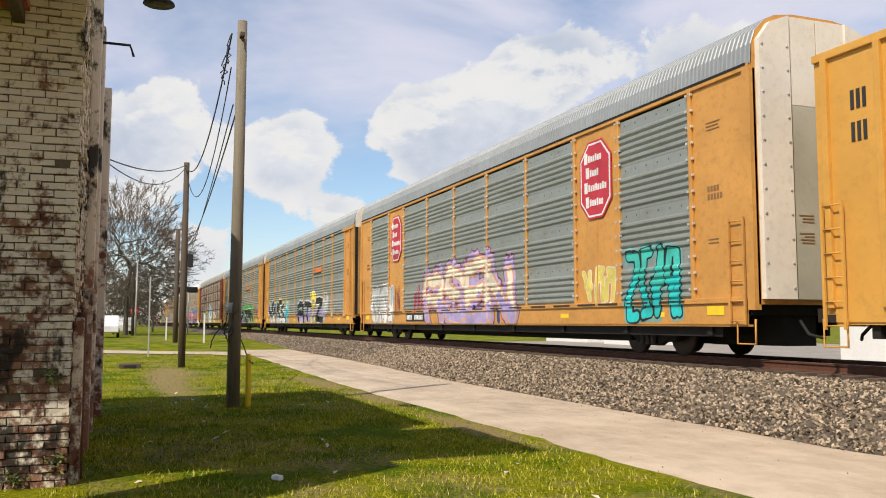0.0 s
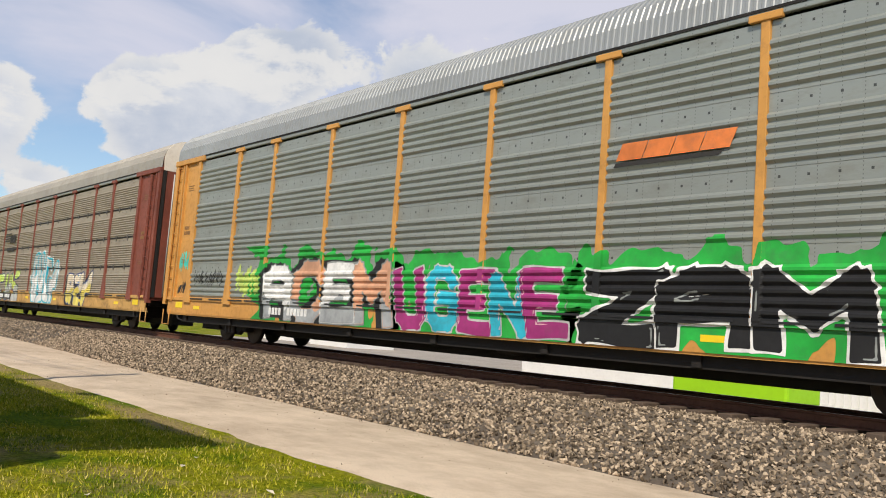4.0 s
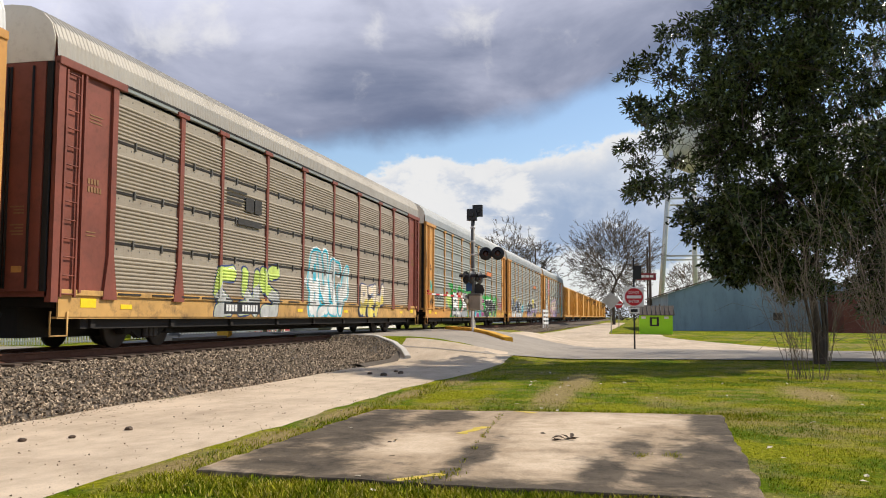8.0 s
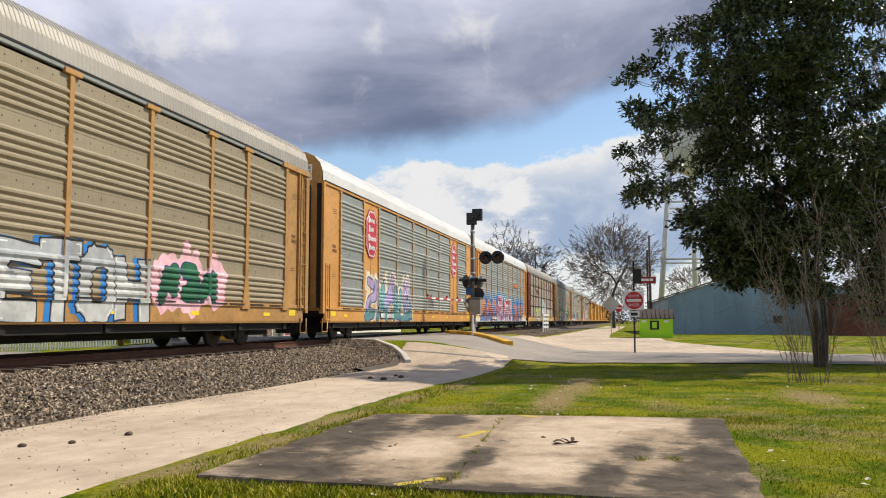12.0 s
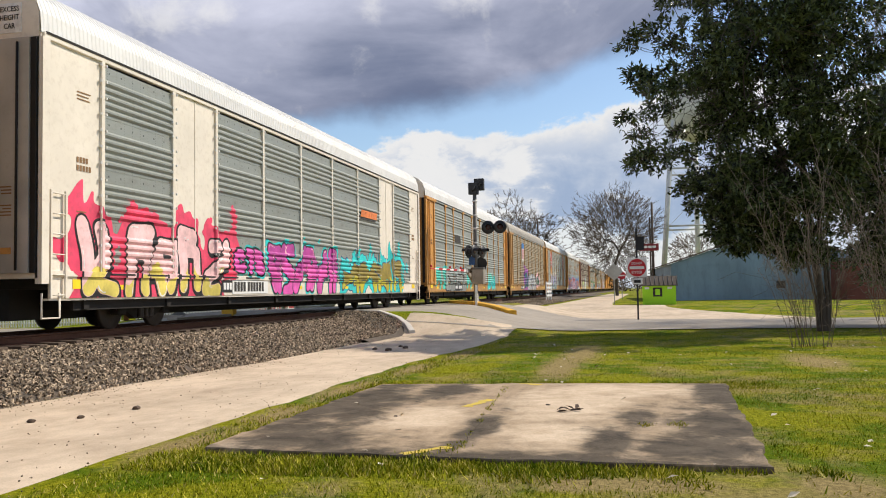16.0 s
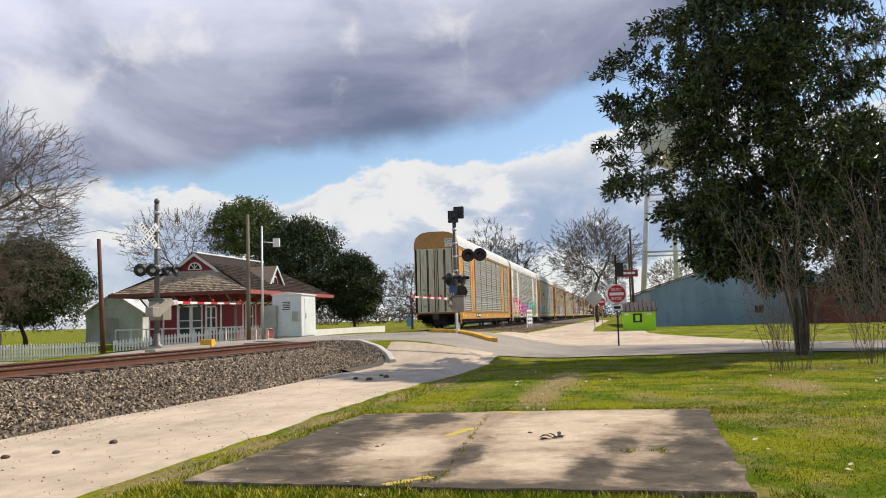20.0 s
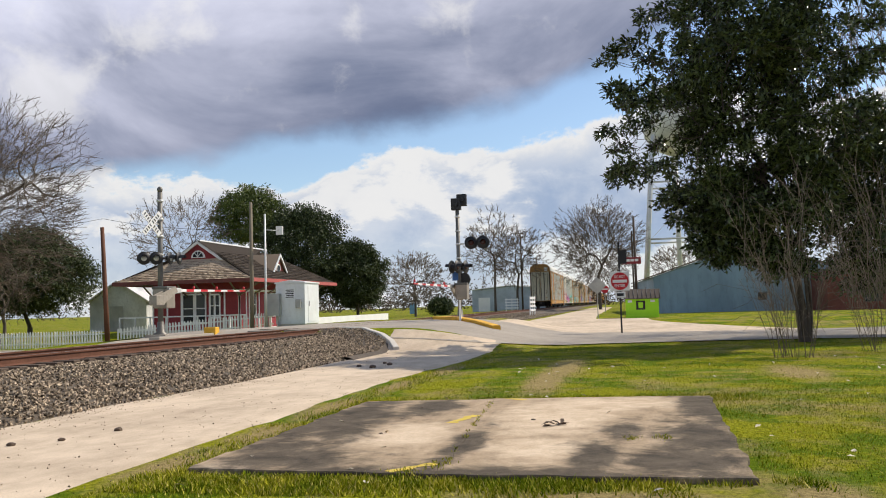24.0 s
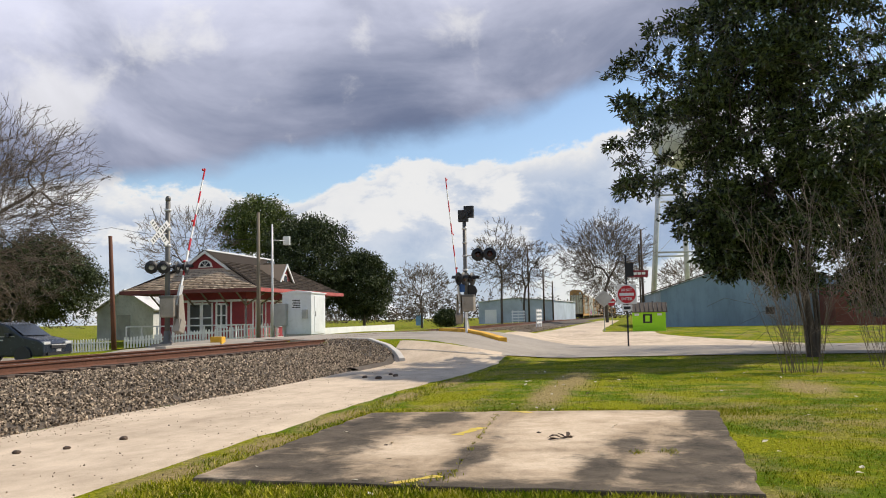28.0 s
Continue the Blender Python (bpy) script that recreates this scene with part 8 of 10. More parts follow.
def build_signs():
    s = sign_post(42.2, 0.12, "white and red no-entry sign on a black post")
    part("post", boxed(-0.04, 0.04, -0.04, 0.04, -0.1, 4.4), M["black_paint"], s)
    pl = part("plate", boxed(-0.075, -0.05, -0.46, 0.46, 2.05, 2.97, 0.01), M["white"], s)
    part("disc", lathe(bmesh.new(), [(0.42, -0.01), (0.42, 0.0)], "x", 36, (-0.077, 0, 2.51)), M["red_sign"], pl)
    part("bar", boxed(-0.095, -0.088, -0.34, 0.34, 2.44, 2.58), M["white"], pl)
    for w, z in (("DO NOT", 2.66), ("ENTER", 2.23)):
        bm = fit_bm(words(w, 1, 0.01, 0.002), -0.25, 0.25, 0, 0.13, 0)
        o = part("sign_text", bm, M["white"], pl)
        o.matrix_basis = pose(-0.092, 0, z, 0, 0, -90)
    part("lower_plate", boxed(-0.07, -0.05, -0.24, 0.24, 1.72, 2.0, 0.01), M["white"], s)
    part("lower_frame", boxed(-0.078, -0.069, -0.16, 0.16, 1.79, 1.93), M["black_paint"], s)
    part("upper_plate", boxed(-0.02, 0.02, -0.36, -0.02, 3.35, 4.0), M["black_paint"], s)
    t = sign_post(95.0, 1.9, "small red no-entry sign far along the drive")
    part("post", boxed(-0.04, 0.04, -0.04, 0.04, -0.1, 3.0), M["grey_paint"], t)
    p = part("disc", lathe(bmesh.new(), [(0.42, -0.02), (0.42, 0.0)], "x", 24, (-0.05, 0, 2.5)), M["red_sign"], t)
    part("bar", boxed(-0.09, -0.071, -0.3, 0.3, 2.43, 2.57), M["white"], p)
    u = sign_post(61.0, 1.75, "bare metal back of a diamond sign on a steel post")
    part("post", boxed(-0.03, 0.03, -0.03, 0.03, -0.1, 2.7), M["grey_paint"], u)
    part("plate", lathe(bmesh.new(), [(0.62, 0.04), (0.62, 0.06)], "x", 4, (0, 0, 2.25)), M["grey_paint"], u)
    r = sign_post(76.0, -0.95, "dark red rectangular trade sign on a tall post", "trade_sign")
    part("post", boxed(-0.07, 0.07, -0.07, 0.07, -0.2, 7.2), M["wood_dark"], r)
    b = part("panel", boxed(-0.25, -0.1, -0.7, 0.9, 4.3, 4.9, 0.03), M["red_paint"], r)
    bars(b, 0, 0, (0.3,) * 3, 0.2, M["white"], 0).matrix_basis = pose(-0.26, 0.55, 4.52, 0, 0, -90)
    st = sign_post(-100, 1.35, "red octagonal stop sign beside the far street")
    part("post", boxed(-0.05, 0.05, -0.05, 0.05, -0.1, 2.4), M["grey_paint"], st)
    o = part("plate", lathe(bmesh.new(), [(0.5, 0.03), (0.5, 0.06)], "x", 8, (0, 0, 2.5)), M["red_sign"], st)
    tx = part("sign_text", fit_bm(words("STOP", 1, 0.01, 0.002), -0.36, 0.36, -0.14, 0.14, 0), M["white"], o)
    tx.matrix_basis = pose(0.066, 0, 2.5, 0, 0, 90)
    sg = sign_post(-41.0, 0.95, "thin grey post with small signs beside the lane", "sign_post")
    part("post", boxed(-0.03, 0.03, -0.03, 0.03, -0.1, 3.6), M["grey_paint"], sg)
    part("plate", boxed(-0.01, 0.01, -0.03, 0.03, 2.2, 3.5), M["grey_paint"], sg)
    lp = thing("street_lamp", pose(-84, 1.2, level(-84, 1.2)), "tall thin street lamp with a curved arm", "street lamp")
    part("pole", tube(bmesh.new(), [(0, 0, -0.1), (0, 0, 7.0)], [0.09, 0.06], 8), M["grey_paint"], lp)
    part("arm", tube(bmesh.new(), [(0, 0, 6.9), (0, -0.5, 7.3), (0, -1.4, 7.4)], 0.045, 6), M["grey_paint"], lp)
    part("lamp_head", boxed(-0.12, 0.12, -2.0, -1.35, 7.32, 7.46, 0.04), M["black_paint"], lp)
    sg2 = thing("crossing_signal", pose(-92, 6.4, level(-92, 6)), "distant crossing signal with dark lamp heads", "crossing signal", "level crossing signals")
    part("mast", tube(bmesh.new(), [(0, 0, -0.1), (0, 0, 5.2)], 0.07, 8), M["silver"], sg2)
    part("lamp_heads", boxed(-0.1, 0.1, -1.2, 0.9, 4.3, 4.9, 0.1), M["black_paint"], sg2)


def vehicle(x, y, turn, paintm, label, style):
    """Car along +x from 0 (rear) to its nose; the floor at z = 0."""
    v = thing("car" if style != "pickup" else "pickup_truck", pose(x, y, level(x, y), 0, 0, turn), label, "car")
    if style == "van":
        L, W = 4.95, 0.97
        prof = [(0.05, 0.35), (0.0, 0.9), (0.12, 1.25), (0.45, 1.66), (0.9, 1.76), (2.6, 1.78), (3.05, 1.68), (3.85, 1.16), (4.65, 1.0), (4.92, 0.82), (4.95, 0.45), (4.85, 0.28), (0.2, 0.28)]
        glass = [[(0.55, 1.22), (0.72, 1.58), (1.55, 1.66), (1.6, 1.2)], [(1.68, 1.2), (1.66, 1.66), (2.6, 1.66), (2.62, 1.17)], [(2.7, 1.16), (2.68, 1.65), (2.98, 1.6), (3.55, 1.18), (3.5, 1.13)]]
        wheels, R = (1.05, 3.95), 0.34
    elif style == "pickup":
        L, W = 5.6, 0.95
        prof = [(0, 0.55), (0, 1.12), (1.9, 1.14), (2.0, 1.2), (2.2, 1.78), (2.5, 1.84), (3.3, 1.82), (3.95, 1.22), (5.3, 1.12), (5.58, 0.95), (5.6, 0.5), (5.4, 0.4), (0.1, 0.45)]
        glass = [[(2.25, 1.25), (2.4, 1.72), (3.2, 1.74), (3.75, 1.24)]]
        wheels, R = (1.15, 4.55), 0.38
    else:
        L, W = 4.6, 0.9
        prof = [(0.05, 0.4), (0, 0.95), (0.3, 1.5), (0.6, 1.75), (2.6, 1.78), (3.3, 1.2), (4.4, 1.05), (4.58, 0.8), (4.55, 0.4), (0.2, 0.35)]
        glass = [[(0.5, 1.15), (0.7, 1.62), (2.5, 1.64), (3.0, 1.18)]]
        wheels, R = (0.95, 3.7), 0.33
    bm = prism(bmesh.new(), prof, -W, W)
    bmesh.ops.bevel(bm, geom=[e for e in bm.edges if abs(e.verts[0].co.y - e.verts[1].co.y) < 0.01], offset=0.07, segments=3, affect="EDGES", profile=0.6)
    body = part("body", bm, paintm, v, smooth=False)
    for g in glass:
        for s in (-1, 1):
            part("side_window", prism(bmesh.new(), g, s * (W - 0.02), s * (W + 0.006)), M["glass"], body)
    if style == "van":
        wf = bmesh.new()
        q = [wf.verts.new(p) for p in ((3.12, -0.78, 1.66), (3.12, 0.78, 1.66), (3.86, 0.86, 1.175), (3.86, -0.86, 1.175))]
        wf.faces.new(q)
        wr = part("windscreen", wf, M["glass"], body)
        wr.matrix_basis = pose(0.02, 0, 0.02)
        for s in (-1, 1):
            part("headlight", boxed(4.55, 4.93, *sorted((s * 0.5, s * 0.93)), 0.78, 0.91, 0.03), M["silver"], body, "clear headlight")
            part("mirror", boxed(3.15, 3.3, *sorted((s * 0.98, s * 1.18)), 1.12, 1.3, 0.03), paintm, body)
            part("chrome_strip", boxed(0.6, 3.5, *sorted((s * 0.965, s * 0.982)), 1.14, 1.165), M["silver"], body)
            for k in (1.62, 2.66):
                part("door_seam", boxed(k, k + 0.015, *sorted((s * 0.965, s * 0.974)), 0.45, 1.15), M["black_paint"], body)
                part("door_handle", boxed(k + 0.08, k + 0.28, *sorted((s * 0.965, s * 0.995)), 0.98, 1.02), M["silver"], body)
        part("grille", boxed(4.86, 4.965, -0.48, 0.48, 0.62, 0.8), M["black_paint"], body)
        part("grille_strip", boxed(4.88, 4.975, -0.5, 0.5, 0.75, 0.785), M["silver"], body)
        part("plate", boxed(4.94, 4.975, -0.16, 0.16, 0.47, 0.58), M["grey_paint"], body)
        part("bumper_dark", boxed(4.8, 4.965, -0.7, 0.7, 0.32, 0.44), M["black_paint"], body)
    for wx in wheels:
        for s in (-1, 1):
            w = new("wheel")
            w.parent = v
            w.matrix_basis = pose(wx, s * (W - 0.05), R)
            part("tyre", lathe(bmesh.new(), [(R * 0.62, -0.1), (R * 0.95, -0.11), (R, -0.07), (R, 0.07), (R * 0.95, 0.11), (R * 0.62, 0.1)], "y", 24), M["rubber"], w)
            part("rim", lathe(bmesh.new(), [(R * 0.54, -0.09), (R * 0.62, -0.105), (R * 0.64, -0.09), (R * 0.64, 0.09), (R * 0.62, 0.105), (R * 0.54, 0.09)], "y", 20), M["silver"], w)
            part("hub_disc", lathe(bmesh.new(), [(0.01, -0.07), (R * 0.6, -0.07), (R * 0.6, 0.07), (0.01, 0.07)], "y", 16), M["black_paint"], w)
            for k in range(5):
                sp = part("spoke", boxed(-0.03, 0.03, -0.10, 0.10, 0.02, R * 0.6, 0.008), M["silver"], w)
                sp.matrix_basis = pose(0, 0, 0, 0, 72 * k, 0)
            part("arch", lathe(bmesh.new(), [(R * 1.14, -0.13), (R * 1.14, 0.0)], "y", 24), M["black_paint"], w)
    return v


def build_vehicles():
    van = vehicle(33.0, 30, -90, M["car_paint"], "dark grey minivan driving along the far street", "van")
    nose = ((0, 60.0), (20, 43.0), (25, 31.9), (26, 29.55), (26.5, 28.45), (27, 27.3), (27.5, 25.95), (28, 24.5))
    rows = [(t, pose(33.4, y + 4.95, level(33.4, min(y + 2, 45)) + 0.035, 0, 0, -90)) for t, y in nose]
    MOVERS.append((van, rows))
    vehicle(-80.2, -1.2, 0, M["car_white"], "white pickup truck parked beside the far street", "pickup")
    vehicle(-96, 0.1, 180, M["car_white"], "white van parked beyond the pickup truck", "hatch")


build_crossing()
build_poles()
build_signs()
build_vehicles()


# ---- buildings ----
def brick_material():
    m, nt, b = base("weathered_brick", 0.92, 0, 0.2)
    info = nt.nodes.new("ShaderNodeObjectInfo")
    geo = nt.nodes.new("ShaderNodeNewGeometry")
    r = nt.nodes.new("ShaderNodeMath")
    r.operation = "FRACT"
    s = nt.nodes.new("ShaderNodeMath")
    s.operation = "ADD"
    nt.links.new(info.outputs["Random"], s.inputs[0])
    nt.links.new(geo.outputs["Random Per Island"], s.inputs[1])
    nt.links.new(s.outputs[0], r.inputs[0])
    clay = ramp(nt, r.outputs[0], (0.0, (0.10, 0.045, 0.032)), (0.5, (0.22, 0.10, 0.065)), (1.0, (0.30, 0.17, 0.11)))
    big = noise_tex(nt, 1.15, 5, 0.65, "World", (1, 1, 0.7))
    mid = noise_tex(nt, 5, 6, 0.7, "World")
    geo2 = nt.nodes.new("ShaderNodeNewGeometry")
    sp = nt.nodes.new("ShaderNodeSeparateXYZ")
    nt.links.new(geo2.outputs["Position"], sp.inputs[0])
    # whitewash grows denser with height
    wash_rise = nt.nodes.new("ShaderNodeMath")
    wash_rise.operation = "MULTIPLY_ADD"
    nt.links.new(sp.outputs[2], wash_rise.inputs[0])
    wash_rise.inputs[1].default_value = 0.034
    nt.links.new(mix(nt, 0.72, big, mid), wash_rise.inputs[2])
    wash = ramp(nt, wash_rise.outputs[0], (0.51, (0, 0, 0)), (0.59, (0.92, 0.92, 0.92)))
    c = mix(nt, wash, clay, (0.78, 0.71, 0.58))
    soot = ramp(nt, noise_tex(nt, 1.5, 6, 0.72, "World", (1, 1, 0.6)), (0.53, (0, 0, 0)), (0.59, (0.93, 0.93, 0.93)))
    c = mix(nt, soot, c, (0.024, 0.021, 0.018))
    nt.links.new(c, b.inputs["Base Color"])
    bump(nt, b, noise_tex(nt, 40, 5, 0.8, "World"), 0.6, 0.01)
    return m


M["old_brick"] = brick_material()
M["mortar"] = worn("crumbling_mortar", (0.17, 0.135, 0.10), (0.06, 0.05, 0.04), 0.95, 0, 0.6, 12, 1.2, 0.6, where="World")


def build_brick_house():
    """The old brick building beside the lane: a corner, its east end and its long north side."""
    b = thing("brick_building", pose(0, 0, 0), "old two-tone brick building with flaking whitewash and soot stains", "building", kind="structure")
    X0, X1, Y1, H = -15.6, -9.0, -0.80, 5.9
    w = 0.03
    part("wall_core", boxed(X0 + 0.04, X1 - w, -9.0, Y1 - w, -0.2, H), M["mortar"], b)
    part("roof", boxed(X0 + 0.1, X1 - 0.25, -8.9, Y1 - 0.25, H - 0.3, H - 0.1), M["shingle_dark"], b)
    rng = np.random.default_rng(12)
    L, Hh, D = 0.205, 0.062, 0.05
    pm = []
    for k in range(5):
        bm = bmesh.new()
        v = box(bm, -D, 0, 0, L, 0, Hh)
        for q in v:
            q.co += Vector(rng.normal(0, 0.004, 3))
        me = bpy.data.meshes.new("brick")
        bm.to_mesh(me)
        bm.free()
        me.materials.append(M["old_brick"])
        pm.append(me)
    made, joined_v, joined_f = 0, [], []

    def lay(m, x_len):
        """One brick: a piece of its own near the corner, else joined."""
        n = len(joined_v)
        for p in ((-D, 0, 0), (0, 0, 0), (0, x_len, 0), (-D, x_len, 0), (-D, 0, Hh), (0, 0, Hh), (0, x_len, Hh), (-D, x_len, Hh)):
            joined_v.append(tuple(m @ (Vector(p) + Vector(rng.normal(0, 0.004, 3)))))
        for f in ((3, 2, 1, 0), (4, 5, 6, 7), (0, 1, 5, 4), (1, 2, 6, 5), (2, 3, 7, 6), (3, 0, 4, 7)):
            joined_f.append(tuple(n + i for i in f))

    courses = int(H / 0.0745)
    for i in range(courses):
        z = i * 0.0745
        y = Y1 - (0.0 if i % 2 else L / 2 + 0.006)
        first = True
        while y > -3.2:
            l = L if not (first and i % 2 == 0) else L
            out = rng.normal(0, 0.006) - (0.02 if rng.uniform() < 0.06 else 0)
            m = pose(X1 + out, y - L, z)
            if y > -1.9 and made < 300 and 0.2 < z < 5.2:
                o = new("brick", pm[int(rng.integers(0, 5))])
                o.parent = b
                o.matrix_basis = m
                made += 1
            else:
                lay(m, L)
            y -= L + 0.011
            first = False
        # quoin half brick
        if i % 2 == 0:
            lay(pose(X1 + rng.normal(0, 0.006), Y1 - L / 2, z), L / 2 - 0.004)
        # north side: courses run along x, bricks stand slightly proud of a ragged face
        x = X1 - 0.02
        while x > X0:
            out = rng.normal(0, 0.014)
            lay(Matrix.Translation((x, Y1 + out, z)) @ Matrix.Rotation(radians(90), 4, "Z"), L)
            x -= L + 0.011
    ob = mesh_from("bricks", joined_v, joined_f, M["old_brick"], b)
    tagged(ob, kind="stuff")
    # piers and pipes on the north side
    for x, d, h in ((-9.25, 0.10, 1.6), (-11.4, 0.12, 5.9), (-13.4, 0.12, 5.9), (-15.4, 0.20, 5.5)):
        part("pier", boxed(x - 0.22, x + 0.12, Y1, Y1 + d, -0.1, h, 0.03), M["old_brick"], b)
    bm = tube(bmesh.new(), [(-9.4, Y1 + 0.07, 0), (-9.4, Y1 + 0.07, 1.65)], 0.05, 8)
    part("drain_pipe", bm, M["rust"], b)
    part("parapet_cap", boxed(X0 - 0.1, X1 + 0.05, Y1 - 0.4, Y1 + 0.08, H, H + 0.08, 0.02), M["mortar"], b)
    bm = tube(bmesh.new(), [(-12.0, Y1, 5.25), (-12.0, Y1 + 0.45, 5.25), (-12.0, Y1 + 0.5, 5.1)], 0.018, 6)
    part("bracket", bm, M["wire"], b)
    # wall added out of view to carry the building's shadow nearer over the lawn
    part("annex_wall", boxed(-6.75, -6.1, -2.9, -1.55, -0.2, 5.04), M["old_brick"], b)
    # tuft growing from the joints
    rng2 = np.random.default_rng(2)
    for (x, y, z) in ((-8.97, -0.95, 1.05), (-8.97, -0.9, 0.25), (-8.95, -1.25, 0.12)):
        v, f = leaves_at(rng2, [(x, y, z)], 60, 0.05, 0.05, 0.025)
        tagged(mesh_from("wall_plant", v.tolist(), f.tolist(), M["pine"]), "small green weed growing from the brick joints", "plant", "weeds on the wall", "stuff")
    # awning over the east end
    a = thing("awning", pose(0, 0, 0), "faded red sheet-metal awning on the brick wall", "awning", kind="structure")
    part("sheet", boxed(-8.98, -7.3, -5.0, -1.28, 4.55, 4.62), paint("faded_red_sheet", (0.42, 0.10, 0.07)), a)
    part("rafter", boxed(-8.98, -7.4, -1.42, -1.32, 4.42, 4.55), M["wood_dark"], a)
    # unseen deck, set above the view so its edges cast the lawn's shadow
    c = thing("loading_canopy", pose(0, 0, 0), "flat unseen timber canopy placed to shade the lawn", "canopy", kind="structure")
    part("deck", boxed(-9.0, -6.5, -5.0, 0.3, 5.05, 5.2), M["wood_dark"], c)
    part("brace", tube(bmesh.new(), [(-9.0, -0.9, 4.95), (-8.0, -0.9, 5.06)], 0.03, 6), M["wood_dark"], c)
    part("floor_lamp_shade", lathe(bmesh.new(), [(0.05, 0.22), (0.07, 0.12), (0.2, 0.03), (0.21, 0.0), (0.05, 0.01)], "z", 18, (-12.0, 0.0, 5.86)), M["black_paint"], b)
    bm = tube(bmesh.new(), [(-12.0, Y1, 6.2), (-12.0, -0.3, 6.25), (-12.0, 0.0, 6.06)], 0.02, 6)
    part("lamp_arm", bm, M["wire"], b)


def slope_tiles(parent, p0, p1, q0, q1, rows, cols, mat, name="shingle", thick=0.03):
    """Shingle courses on a roof plane: p0-p1 along the eave, q0-q1 along the top; joined."""
    rng = np.random.default_rng(17)
    p0, p1, q0, q1 = map(Vector, (p0, p1, q0, q1))
    n = (p1 - p0).cross(q0 - p0).normalized()
    if n.z < 0:
        n = -n
    v, f = [], []
    for r in range(rows):
        a, b = r / rows, (r + 1.25) / rows
        e0, e1 = p0.lerp(q0, a), p1.lerp(q1, a)
        t0, t1 = p0.lerp(q0, min(1, b)), p1.lerp(q1, min(1, b))
        k = cols
        sh = 0.5 if r % 2 else 0
        for c in range(-1, k + 1):
            u, w = (c + sh) / k, (c + sh + 0.96) / k
            u, w = max(0, u), min(1, w)
            if w - u < 0.002:
                continue
            l = thick * rng.uniform(0.7, 1.5)
            i = len(v)
            d = rng.uniform(-0.02, 0.02)
            for s in (e0.lerp(e1, u) + n * (l + 0.012), e0.lerp(e1, w) + n * (l + 0.012 + d * 0.3), t0.lerp(t1, w) + n * 0.006, t0.lerp(t1, u) + n * 0.006, e0.lerp(e1, u), e0.lerp(e1, w)):
                v.append(tuple(s))
            f.append((i, i + 1, i + 2, i + 3))
            f.append((i, i + 4, i + 5, i + 1))
    ob = mesh_from(name, v, f, mat, parent)
    tagged(ob, kind="stuff")
    return ob


def sash_window(parent, m, w, h):
    """A white double window in the plane y = 0, sill at z = 0."""
    f = new("window")
    f.parent = parent
    f.matrix_basis = m
    part("pane", boxed(0.05, w - 0.05, -0.01, 0.01, 0.05, h - 0.05), M["glass"], f)
    for a, b, c, d in ((0, 0.08, 0, h), (w - 0.08, w, 0, h), (0.08, w - 0.08, 0, 0.08), (0.08, w - 0.08, h - 0.1, h), (0.08, w - 0.08, h * 0.5 - 0.03, h * 0.5 + 0.03), (w / 2 - 0.06, w / 2 + 0.06, 0.08, h - 0.1)):
        part("frame", boxed(a, b, -0.05, 0.03, c, d), M["white"], f)
    part("sill", boxed(-0.05, w + 0.05, -0.1, 0.0, -0.06, 0.0), M["white"], f)


